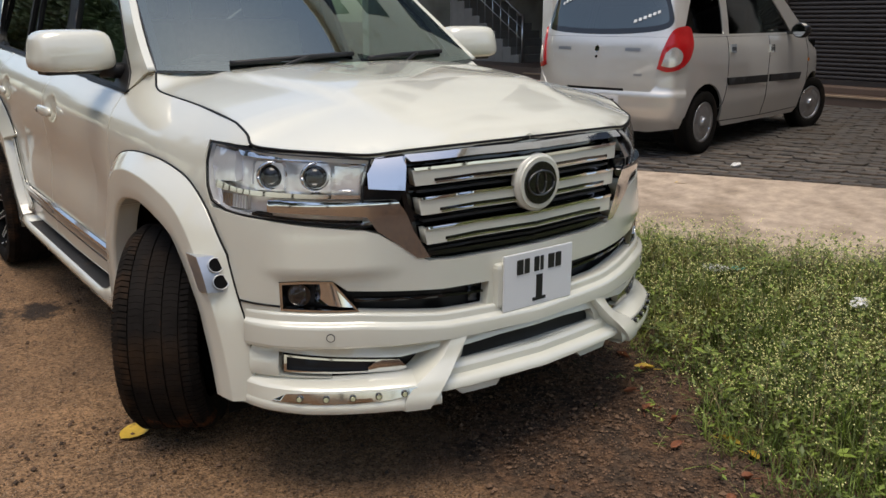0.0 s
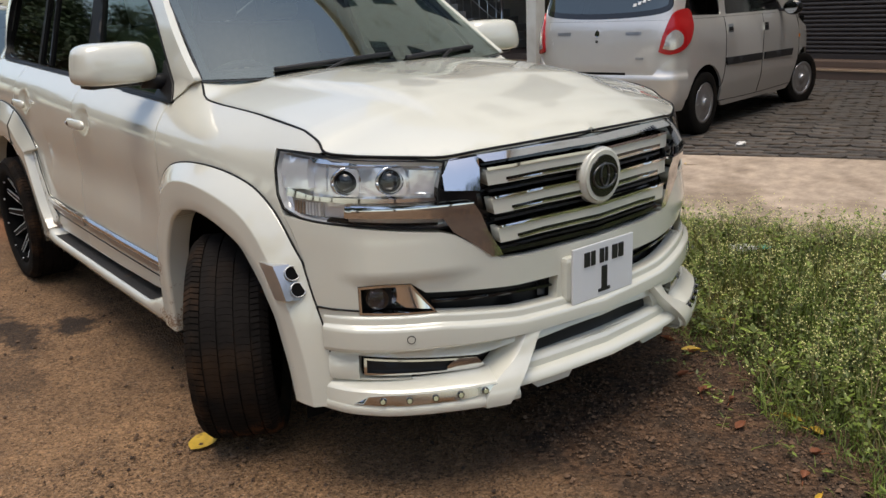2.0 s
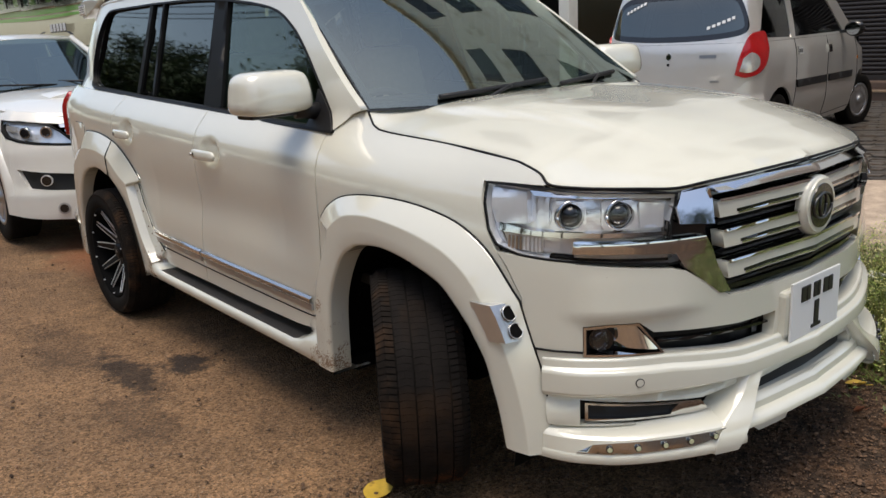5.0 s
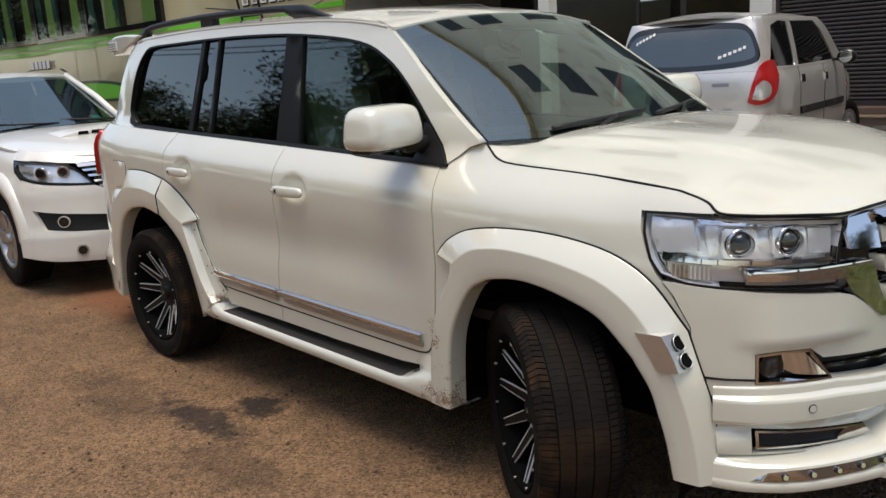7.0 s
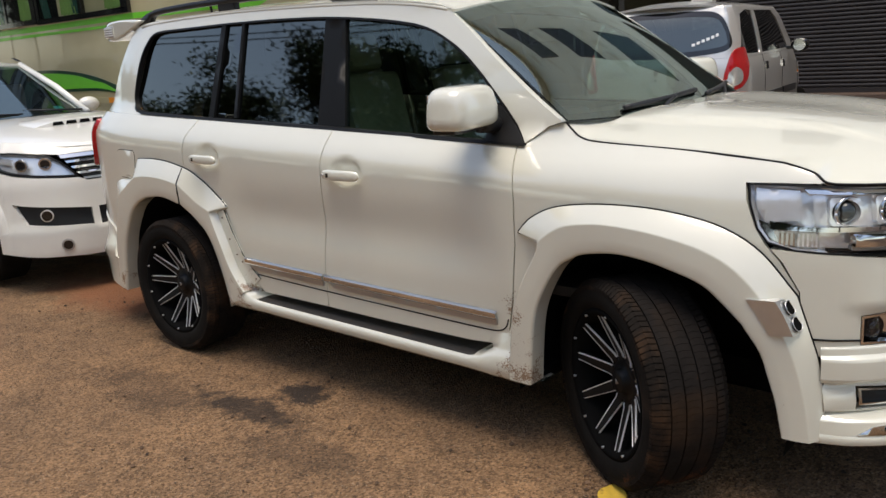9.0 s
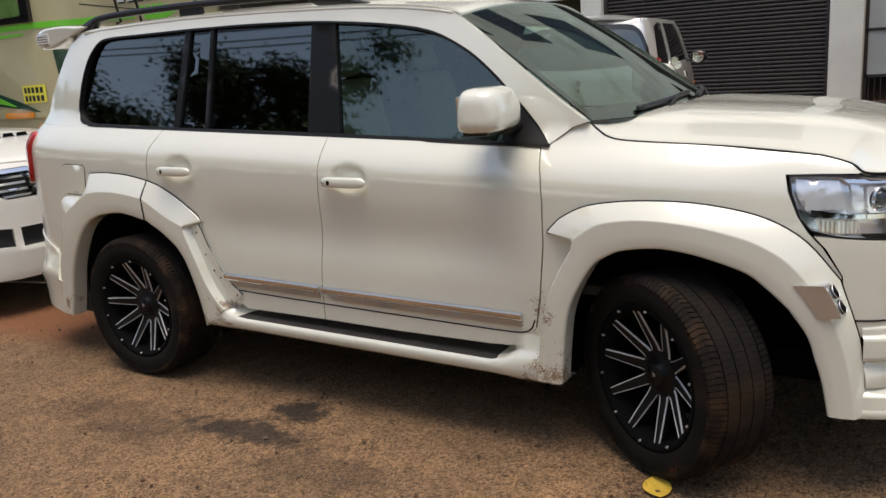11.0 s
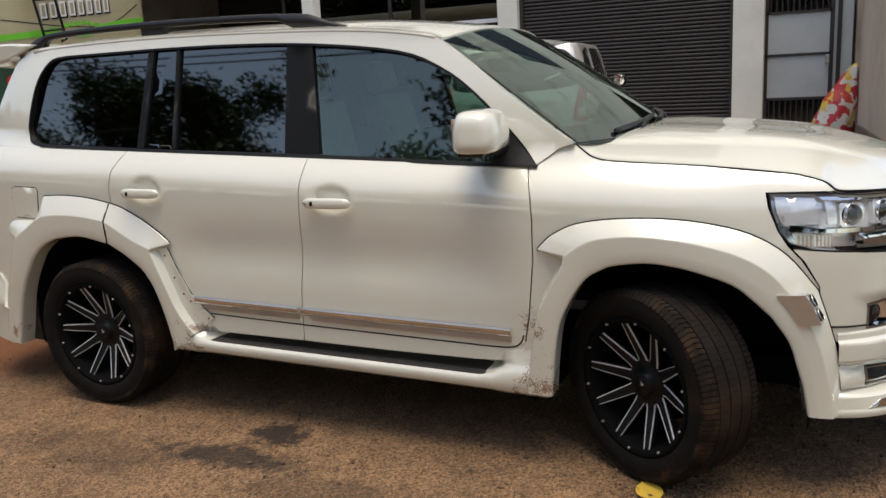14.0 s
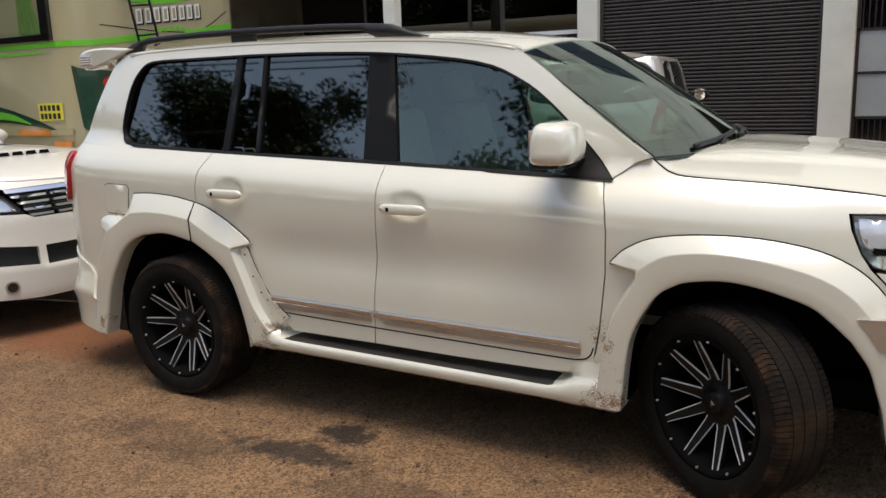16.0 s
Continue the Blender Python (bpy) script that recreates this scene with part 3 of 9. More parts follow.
panel("fuel_flap_gap", inset(fuel, -0.004), skin, SEAL, suv, "", lift=0.0012, thick=0.0012, step=0.05)
# flat plate under the flare on the rear door, held by small rusty screws
plate_edge = [(-2.372, 0.815), (-2.327, 0.715), (-2.258, 0.59), (-2.181, 0.51), (-2.135, 0.472), (-2.19, 0.43), (-2.27, 0.44), (-2.33, 0.529), (-2.372, 0.626), (-2.415, 0.739), (-2.44, 0.81)]
both("flare_plate", plate_edge, WHITE, "flat white plate with rusty screws", lift=0.012, thick=0.012, step=0.05)
for left in (False, True):
    tube("flare_seal", [skin(2 * END - s if left else s, z, 0.006) for s, z in spl(plate_edge[:5], 4)], 0.0035, SEAL, suv, "", seg=6)
    for s, z in ((-2.388, 0.775), (-2.345, 0.665), (-2.30, 0.585), (-2.262, 0.55), (-2.165, 0.468)):
        p, q = Vector(skin(2 * END - s if left else s, z, 0.010)), Vector(skin(2 * END - s if left else s, z, 0.0145))
        cyl("plate_screw", p, q, 0.005, RUST, suv, seg=10)
# bright strip along the doors
for a, b in ((-2.235, -1.63), (-1.615, -0.60)):
    z0 = lambda s: 0.575 - 0.03 * (s + 2.235) / 1.635
    for left in (False, True):
        ss = np.linspace(a, b, 14)
        ss = [2 * END - q for q in ss[::-1]] if left else list(ss)
        loft("door_strip", skin, ss, lambda q: [[(z0(min(q, 2 * END - q)), 0.003), (z0(min(q, 2 * END - q)) - 0.006, 0.018)], [(z0(min(q, 2 * END - q)) - 0.006, 0.018), (z0(min(q, 2 * END - q)) - 0.022, 0.017), (z0(min(q, 2 * END - q)) - 0.033, 0.013), (z0(min(q, 2 * END - q)) - 0.036, 0.0)]], CHROME, suv, "bright metal door strip")
    both("door_strip_base", [(a - 0.005, z0(a)), (b, z0(b) - 0.03), (b, z0(b) - 0.056), (a + 0.06, z0(a) - 0.058)], SATIN, "", lift=0.012, thick=0.012, step=0.06)

# seam along the foot of the doors
for left in (False, True):
    line = spl([(-2.16, 0.492), (-2.0, 0.487), (-1.6, 0.478), (-1.1, 0.468), (-0.70, 0.460), (-0.60, 0.464), (-0.562, 0.485), (-0.547, 0.52)], 5)
    tube("door_foot_seam", [skin(2 * END - s if left else s, z, -0.0005) for s, z in line], 0.0035, SEAL, suv, seg=6)

# side step: skirt, board and end fairings
def sill(left):
    prof = [(-0.935, 0.42), (-0.92, 0.40), (-0.825, 0.385), (-0.805, 0.352), (-0.965, 0.350), (-0.985, 0.352), (-0.995, 0.335), (-0.99, 0.305), (-0.965, 0.285), (-0.80, 0.28)]
    xs = [-2.36, -2.30, -2.24, -2.18, -2.10, -1.9, -1.5, -1.1, -0.85, -0.74, -0.68, -0.63, -0.58, -0.52, -0.44]
    verts, faces = [], []
    for x in xs:
        w = max(0.0, min(1.0, min((x + 2.26) / 0.12, (-0.60 - x) / 0.14)))
        w = w * w * (3 - 2 * w)
        for i, (y, z) in enumerate(prof):
            full = [(-0.935, 0.50), (-0.955, 0.43), (-0.965, 0.41), (-0.972, 0.40), (-0.985, 0.385), (-0.99, 0.37), (-0.992, 0.33), (-0.985, 0.30), (-0.965, 0.28), (-0.80, 0.275)][i]
            yy, zz = full[0] + (y - full[0]) * w, full[1] + (z - full[1]) * w
            verts.append((x, -yy if left else yy, zz - 0.012 * (x + 1.4) / 0.9))
    k = len(prof)
    for i in range(len(xs) - 1):
        for j in range(k - 1):
            f = (i * k + j, (i + 1) * k + j, (i + 1) * k + j + 1, i * k + j + 1)
            faces.append(f[::-1] if not left else f)
    raw("side_skirt", verts, faces, WHITE, suv, "white side skirt with rust and mud at its ends", smooth=True)
    b = []
    for x, w in ((-2.20, 0.35), (-2.16, 0.8), (-2.08, 1.0), (-1.4, 1.0), (-0.80, 1.0), (-0.70, 0.85), (-0.64, 0.35)):
        z = 0.356 - 0.012 * (x + 1.4) / 0.9
        for y in (-0.976, -0.976 + 0.168 * w):
            b.append((x, -y if left else y, z))
            b.append((x, -y if left else y, z - 0.008))
    f = []
    for i in range(6):
        o = i * 4
        f += [(o, o + 4, o + 6, o + 2), (o, o + 1, o + 5, o + 4), (o + 2, o + 6, o + 7, o + 3), (o + 1, o + 3, o + 7, o + 5)]
    raw("step_board", b, f, BOARD, suv, "black rubber step board")


sill(False)
sill(True)

# front bumper
def dip(c):
    return float(np.interp(c, [0.7, 0.97, 1.234, 1.60], [0, -0.006, -0.036, -0.045]))


def lip_out(c):
    return float(np.interp(c, [0.5, 0.60, 0.68, 0.8, 1.1, 1.3, 1.6], [0.012, 0.03, 0.055, 0.075, 0.09, 0.075, 0.07]))


def brow(c, z):
    """The bumper overhangs the fog lamp and the mouth a little."""
    u = min(max((z - 0.704) / 0.020, 0.0), 1.0)
    return 0.015 * u * u * (3 - 2 * u) * max(0.0, 1 - max(0.0, z - 0.724) / 0.13) * float(np.interp(c, [0.66, 0.76, 0.98, 1.12], [0.0, 1.0, 1.0, 0.0]))


def bumper(s, z, e=0.0):
    c = min(s, 2 * END - s)
    return skin(s, z, e + 0.004 + brow(c, z) + (0.020 * max(0.0, 1 - abs(z - 0.42) / 0.09) if z < 0.48 else 0.0))


MOUTH = [(0.722, 0.702), (0.80, 0.708), (0.885, 0.706), (0.93, 0.672), (1.234, 0.648), (1.41, 0.645), (1.40, 0.566), (1.234, 0.572), (1.10, 0.588), (0.966, 0.602), (0.722, 0.608)]
LOWER = [(0.712, 0.478), (0.90, 0.462), (1.085, 0.447), (1.235, 0.464), (1.215, 0.43), (1.16, 0.392), (1.09, 0.388), (0.90, 0.394), (0.712, 0.402)]
mid_hole = [(1.30, 0.450), (1.45, 0.458), (END, 0.460), (2 * END - 1.45, 0.458), (2 * END - 1.30, 0.450), (2 * END - 1.275, 0.394), (2 * END - 1.40, 0.398), (END, 0.402), (1.40, 0.398), (1.275, 0.394)]
R_UP = [(0.60, 0.575), (0.588, 0.625), (0.575, 0.66), (0.548, 0.72), (0.542, 0.78), (0.49, 0.868), (0.452, 0.908), (0.52, 0.902), (0.68, 0.889), (0.985, 0.857), (1.03, 0.845), (1.10, 0.80), (1.19, 0.745), (1.30, 0.738)]
FOOT = [(0.72, 0.580), (0.97, 0.565), (1.234, 0.535), (1.45, 0.53)]


def whole(right):
    return right + [(END, right[-1][1] + 0.003)] + [(2 * END - s, z) for s, z in right[::-1]]


bump = panel("front_bumper", whole(R_UP) + [(2 * END - s, z) for s, z in FOOT] + [(END, 0.528)] + FOOT[::-1], bumper, WHITE, suv, "white front bumper with body kit", holes=[MOUTH, flip_s(skin, MOUTH)], step=0.03, thick=0.04)
LO = [(0.62, 0.40), (0.612, 0.49), (0.72, 0.500), (1.0, 0.49), (1.235, 0.478), (1.45, 0.472)]
panel("bumper_lower", whole(LO) + [(2 * END - 1.40, 0.385), (2 * END - 1.2, 0.37), (2 * END - 0.8, 0.365), (2 * END - 0.64, 0.365), (0.64, 0.365), (0.8, 0.365), (1.2, 0.37), (1.40, 0.385)], bumper, WHITE, bump, "",
      holes=[LOWER, flip_s(skin, LOWER), mid_hole], step=0.03, thick=0.04)
S_ALL = list(np.linspace(0.606, END, 46)) + [2 * END - s for s in np.linspace(0.606, END, 46)[::-1][1:]]


def ridge(s):
    c = min(s, 2 * END - s)
    d, b = dip(c), 0.3 * dip(c)
    k = float(np.interp(c, [0.60, 0.70], [0.5, 1.0]))
    return [[(0.607 + d, 0.002), (0.606 + d, 0.009 * k), (0.6035 + d, 0.013 * k), (0.599 + d, 0.0145 * k)], [(0.599 + d, 0.0145 * k), (0.582 + d, 0.017 * k)],
            [(0.582 + d, 0.017 * k), (0.5775 + d, 0.021 * k), (0.5745 + d, 0.031 * k), (0.5705 + d, 0.0355 * k), (0.563 + d, 0.037 * k)], [(0.563 + d, 0.037 * k), (0.535 + 0.7 * d, 0.039 * k), (0.508 + 0.5 * d, 0.039 * k)],
            [(0.508 + 0.5 * d, 0.039 * k), (0.499 + b, 0.036 * k), (0.491 + b, 0.022 * k), (0.485 + b, -0.004)]]


loft("bumper_ridge", skin, S_ALL, ridge, WHITE, bump, "white moulded ridge across the bumper")
tube("bumper_gap", [skin(s, z, 0.006) for s, z in ((0.582, 0.632), (0.64, 0.628), (0.722, 0.624))], 0.0035, SEAL, bump, seg=6)
tube("bumper_gap", [skin(2 * END - s, z, 0.006) for s, z in ((0.582, 0.632), (0.64, 0.628), (0.722, 0.624))], 0.0035, SEAL, bump, seg=6)


def lip(s):
    c = min(s, 2 * END - s)
    o = lip_out(c)
    return [[(0.396, 0.004), (0.390, 0.25 * o), (0.382, 0.60 * o), (0.376, 0.80 * o), (0.3715, 0.87 * o)], [(0.3715, 0.87 * o), (0.352, 0.93 * o), (0.330, 0.985 * o)], [(0.330, 0.985 * o), (0.322, o + 0.003), (0.304, o + 0.003), (0.299, o)], [(0.299, o), (0.294, o - 0.01), (0.293, o - 0.08)]]


for ss in (list(np.linspace(0.56, 1.19, 30)), [2 * END - s for s in np.linspace(1.19, 0.56, 30)]):
    loft("bumper_lip", skin, ss, lip, WHITE, bump, "white splitter lip")


def on_lip(s, z, e=0.0):
    c = min(s, 2 * END - s)
    o = lip_out(c)
    return skin(s, z, e + float(np.interp(z, [0.330, 0.352, 0.3715], [0.985 * o, 0.93 * o, 0.87 * o])))


def on_bumper(name, outline, material, label="", **kw):
    hs = kw.pop("holes", ())
    panel(name, outline, bumper, material, bump, label, holes=hs, **kw)
    panel(name, flip_s(skin, outline), bumper, material, bump, label, holes=[flip_s(skin, h) for h in hs], **kw)


# black meshes behind the openings
for a in ([(0.70, 0.72), (1.45, 0.67), (1.45, 0.55), (0.70, 0.59)], [(0.70, 0.49), (1.26, 0.475), (1.24, 0.37), (0.70, 0.39)]):
    on_bumper("air_intake_mesh", a, BLACK, "", lift=-0.06, thick=0.0, step=0.06)
panel("air_intake_mesh", [(1.25, 0.48), (2 * END - 1.25, 0.48), (2 * END - 1.24, 0.38), (1.24, 0.38)], bumper, BLACK, bump, "", lift=-0.035, thick=0.0, step=0.06)
panel("air_intake_mesh", [(1.36, 0.66), (2 * END - 1.36, 0.66), (2 * END - 1.36, 0.55), (1.36, 0.55)], bumper, GLOSS, bump, "", lift=-0.05, thick=0.0, step=0.06)
on_bumper("intake_bar", [(0.95, 0.640), (1.40, 0.612), (1.40, 0.604), (0.95, 0.630)], GLOSS, "", lift=-0.02, thick=0.02, step=0.05)
# fog lamp with bright bezel
bezel = [(0.724, 0.700), (0.80, 0.706), (0.885, 0.704), (0.964, 0.604), (0.724, 0.610)]
on_bumper("fog_lamp_bezel", bezel, CHROME, "chrome fog lamp bezel", holes=[inset(bezel, 0.0075)], lift=0.002, thick=0.03, step=0.02)
on_bumper("fog_lamp_recess", inset(bezel, 0.004), BLACK, "", lift=-0.050, thick=0.0, step=0.04)
def fog_wing(s, z, e=0.0):
    """A scoop that runs from the back of the recess out to the bezel's slanted end."""
    c = min(s, 2 * END - s)
    u = min(max((c - 0.815) / 0.125, 0.0), 1.0)
    return bumper(s, z, e - 0.045 * (1 - u) ** 1.6 - 0.010 + 0.25 * (0.655 - z) * u)


for left in (False, True):
    q = [(0.815, 0.690), (0.880, 0.693), (0.945, 0.618), (0.815, 0.622)]
    panel("fog_lamp_wing", flip_s(skin, q) if left else q, fog_wing, CHROME, bump, "chrome scoop beside the fog lamp", thick=0.01, step=0.012)
for left in (False, True):
    s = 2 * END - 0.778 if left else 0.778
    p, q = Vector(bumper(s, 0.655, -0.045)), Vector(bumper(s, 0.655, -0.022))
    cyl("fog_lamp", p, q, 0.030, GLOSS, bump, "round clear fog lamp", r1=0.036, seg=24)
    bm = bmesh.new()
    bmesh.ops.create_uvsphere(bm, u_segments=20, v_segments=10, radius=0.036, matrix=Matrix.Translation(q) @ Matrix.Diagonal((0.5, 1, 1, 1)))
    for f in bm.faces:
        f.smooth = True
    part("fog_lamp_lens", bm, LENS, bump)
    # ring of the parking sensor
    s = 2 * END - 0.875 if left else 0.875
    p, q = Vector(skin(s, 0.535, 0.030)), Vector(skin(s, 0.535, 0.0415))
    cyl("parking_sensor", p, q, 0.011, WHITE, bump, seg=20)
    cyl("parking_sensor_gap", p, p + (q - p) * 0.93, 0.0135, SEAL, bump, seg=20)
# running lamp box in the lower opening
frame_o = [(0.722, 0.470), (0.90, 0.456), (1.085, 0.441), (1.115, 0.405), (1.09, 0.394), (0.90, 0.400), (0.722, 0.408)]
frame_i = [(0.735, 0.459), (0.90, 0.446), (1.01, 0.437), (0.985, 0.421), (0.985, 0.408), (0.90, 0.411), (0.735, 0.419)]
on_bumper("running_lamp_frame", inset(frame_o, 0.004), POLISHED, "chrome running lamp frame", holes=[frame_i], lift=-0.010, thick=0.04, step=0.025)
on_bumper("running_lamp", inset(frame_i, -0.006), BLACK, "", lift=-0.026, thick=0.0, step=0.04)
# strip with five small lamps on the lip
strip = [(0.70, 0.334), (0.745, 0.360), (0.80, 0.366), (0.95, 0.366), (1.08, 0.366), (1.150, 0.368), (1.10, 0.347), (1.02, 0.336), (0.85, 0.333)]
for left in (False, True):
    panel("lip_lamp_strip", flip_s(skin, strip) if left else strip, on_lip, POLISHED, bump, "polished strip with five small lamps", lift=0.003, thick=0.006, step=0.03)
    for i in range(5):
        s, z = 0.785 + 0.073 * i, 0.350 + 0.001 * i
        s = 2 * END - s if left else s
        p, q = Vector(on_lip(s, z, 0.0)), Vector(on_lip(s, z, 0.011))
        cyl("lip_lamp_ring", p, q, 0.0105, GLOSS, bump, seg=16)
        cyl("lip_lamp", p, p + (q - p) * 1.15, 0.0075, LED, bump, seg=14)
# fins from the lip up to the ridge
FIN = [(1.080, 0.294, 0.092, 1.150, 0.294, 0.096), (1.078, 0.318, 0.095, 1.162, 0.315, 0.099), (1.090, 0.345, 0.090, 1.180, 0.340, 0.096), (1.115, 0.372, 0.078, 1.202, 0.368, 0.087), (1.152, 0.394, 0.062, 1.228, 0.398, 0.073),
       (1.190, 0.418, 0.050, 1.252, 0.428, 0.058), (1.220, 0.446, 0.042, 1.275, 0.456, 0.048), (1.240, 0.478, 0.037, 1.296, 0.482, 0.040), (1.250, 0.500, 0.034, 1.308, 0.502, 0.036)]
for left in (False, True):
    verts, faces = [], []
    rows_ = spl(FIN, 3)
    at = lambda q, z, e: skin(2 * END - q if left else q, z, e)
    for run in range(3):
        o = len(verts)
        for a0, b0, c0, d0, e0, f0 in rows_:
            if run == 0:
                verts += [at(a0 - 0.045, b0, c0 - 0.085), at(a0 - 0.018, b0, c0 - 0.028), at(a0 - 0.004, b0, c0 - 0.005), at(a0, b0, c0)]
            elif run == 1:
                verts += [at(a0 + (d0 - a0) * w, b0 + (e0 - b0) * w, c0 + (f0 - c0) * w) for w in (0.0, 0.35, 0.7, 1.0)]
            else:
                verts += [at(d0 + g, e0, f0 - h) for g, h in ((0.0, 0.0), (0.003, 0.006), (0.012, 0.05), (0.018, 0.11))]
        faces += [(o + i * 4 + j, o + i * 4 + j + 1, o + (i + 1) * 4 + j + 1, o + (i + 1) * 4 + j)[::1 if left else -1] for i in range(len(rows_) - 1) for j in range(3)]
    weld(raw("lip_fin", verts, faces, WHITE, bump, "", smooth=True))
# lower lip in the middle and its tabs
def mid_lip(s):
    return [[(0.402, 0.006), (0.396, 0.026), (0.385, 0.032)], [(0.385, 0.032), (0.365, 0.035)], [(0.365, 0.035), (0.358, 0.055), (0.345, 0.066), (0.330, 0.066)], [(0.330, 0.066), (0.322, 0.055), (0.318, -0.03)]]


loft("centre_lip", skin, [1.15 + (2 * END - 2.30) * i / 40 for i in range(41)], mid_lip, WHITE, bump, "white centre lip")
for c in (END - 0.36, END + 0.16):
    panel("lip_tab", [(c, 0.335), (c + 0.20, 0.335), (c + 0.17, 0.300), (c + 0.04, 0.300)], skin, WHITE, bump, "", lift=0.05, thick=0.05, step=0.04)

# grille
def grille_surface(s, z, e=0.0):
    c = min(s, 2 * END - s)
    return skin(s, z, e - 0.012 + float(np.interp(c, [1.1, 1.4, 1.6], [0.0, 0.008, 0.012])))


def wide(a0, a1, z0, z1, b0=0.0):
    """A bar across the nose: its right end runs from a0 at the top to a1 at the foot."""
    return [(a0, z0), (1.35, z0 + b0), (END, z0 + b0), (2 * END - 1.35, z0 + b0), (2 * END - a0, z0), (2 * END - a1, z1), (2 * END - 1.35, z1 + b0), (END, z1 + b0), (1.35, z1 + b0), (a1, z1)]


panel("grille_backing", wide(1.10, 1.16, 1.085, 0.735), grille_surface, GLOSS, suv, "", lift=-0.045, thick=0.0, step=0.06)
def top_bar(s, z, e=0.0):
    return grille_surface(s, z, e + 1.1 * max(0.0, 1.088 - z) - 0.003)


panel("grille_top_bar", wide(1.118, 1.130, 1.080, 1.062, 0.006), top_bar, CHROME, suv, "chrome top bar of the grille", lift=0.012, thick=0.05, step=0.02)
for i, zc in enumerate((1.008, 0.916, 0.822)):
    a0 = 1.135 + (1.03 - zc) * 0.19
    panel("grille_bar", wide(a0, a0 + 0.008, zc + 0.024, zc - 0.024, 0.006), grille_surface, WHITE, suv, "white grille bar", lift=0.016, thick=0.05, step=0.03)
    panel("grille_bar_trim", wide(a0 + 0.004, a0 + 0.006, zc + 0.032, zc + 0.0235, 0.006), grille_surface, CHROME, suv, "", lift=0.021, thick=0.03, step=0.04)
    panel("grille_bar_slot", wide(a0 + 0.07, a0 + 0.07, zc - 0.004, zc - 0.013, 0.006), grille_surface, GLOSS, suv, "", lift=0.0175, thick=0.003, step=0.04)
    panel("grille_bar_trim", wide(a0 + 0.075, a0 + 0.075, zc - 0.0132, zc - 0.0185, 0.006), grille_surface, CHROME, suv, "", lift=0.019, thick=0.004, step=0.04)
    panel("grille_blade", wide(a0 + 0.02, a0 + 0.02, zc - 0.042, zc - 0.050, 0.006), grille_surface, BLACK, suv, "", lift=-0.004, thick=0.03, step=0.05)
panel("grille_foot_bar", wide(1.185, 1.195, 0.772, 0.758, 0.0), grille_surface, GLOSS, suv, "", lift=0.0, thick=0.04, step=0.04)
def block_surface(s, z, e=0.0):
    return skin(s, z, e + 0.38 * max(0.0, 1.078 - z) - 0.012)


both("grille_corner_block", [(1.0, 1.03), (1.03, 1.072), (1.08, 1.078), (1.128, 1.076), (1.108, 0.978), (1.0, 0.988)], CHROME, "chrome corner block", lift=0.004, thick=0.04, step=0.03, surface=block_surface)
def strip_surface(s, z, e=0.0):
    """A strip that stands out further at its foot, so that it faces the sky."""
    return skin(s, z, e + 1.0 * min(max(0.953 - z, 0.0), 0.007) - 0.16 * min(max(0.946 - z, 0.0), 0.06) - 0.002)


for side_ in (0, 1):
    q = [(0.698, 0.953), (0.90, 0.947), (1.09, 0.943), (1.118, 0.90), (1.14, 0.845), (1.192, 0.757), (1.15, 0.76), (1.10, 0.80), (1.025, 0.855), (0.995, 0.90), (0.85, 0.912), (0.695, 0.918)]
    panel("lamp_under_strip", flip_s(skin, q) if side_ else q, strip_surface, CHROME, suv, "chrome strip under the headlamp", lift=0.012, thick=0.04, step=0.02)
both("lamp_gap_filler", [(0.985, 0.99), (1.115, 0.98), (1.105, 0.94), (0.98, 0.945)], GLOSS, "", lift=-0.012, thick=0.02, step=0.04)
# round emblem: white ring, dark disc with a plain ring mark
p = Vector(grille_surface(END, 0.955, 0.0))
for name, r, d0, d1, m in (("emblem_ring", 0.100, -0.01, 0.030, WHITE), ("emblem_disc", 0.084, 0.01, 0.034, GLOSS)):
    bm = cyl_bm(p + Vector((d0, 0, 0)), p + Vector((d1, 0, 0)), r, r * 0.93, 40)
    bmesh.ops.bevel(bm, geom=[e for e in bm.edges if len(e.link_faces) == 2 and e.calc_face_angle(0) > 0.9], offset=0.008, segments=3, affect="EDGES")
    emblem = part(name, bm, m, suv, "")
for ry, rz, w in ((0.058, 0.040, 0.006), (0.020, 0.039, 0.005)):
    pts = [p + Vector((0.036, ry * math.cos(a), rz * math.sin(a) + (0.004 if ry < 0.03 else 0))) for a in np.linspace(0, 2 * math.pi, 33)]
    tube("emblem_mark", pts, w * 0.6, DKMETAL, suv, "", seg=6)

# headlamps
HL = [(0.365, 1.098), (0.375, 1.04), (0.405, 0.965), (0.44, 0.925), (0.52, 0.905), (0.675, 0.893), (0.85, 0.880), (0.985, 0.868), (1.028, 0.872), (1.02, 0.90), (0.985, 0.95), (0.99, 0.99), (1.005, 1.04), (1.014, 1.068), (0.90, 1.084), (0.79, 1.092), (0.60, 1.096), (0.47, 1.100)]
both("headlamp_glass", inset(HL, 0.004), LENS, "clear headlamp cover", lift=-0.002, thick=0.004, step=0.03)
both("headlamp_seal", inset(HL, -0.002), SEAL, "", holes=[inset(HL, 0.003)], lift=-0.001, thick=0.008, step=0.03)
both("headlamp_housing", inset(HL, 0.001), REFLECTOR, "bright headlamp housing", lift=-0.052, thick=-0.046, step=0.03)
both("headlamp_shade", inset(HL, 0.012), REFLECTOR, "", lift=-0.044, thick=0.0, step=0.05)
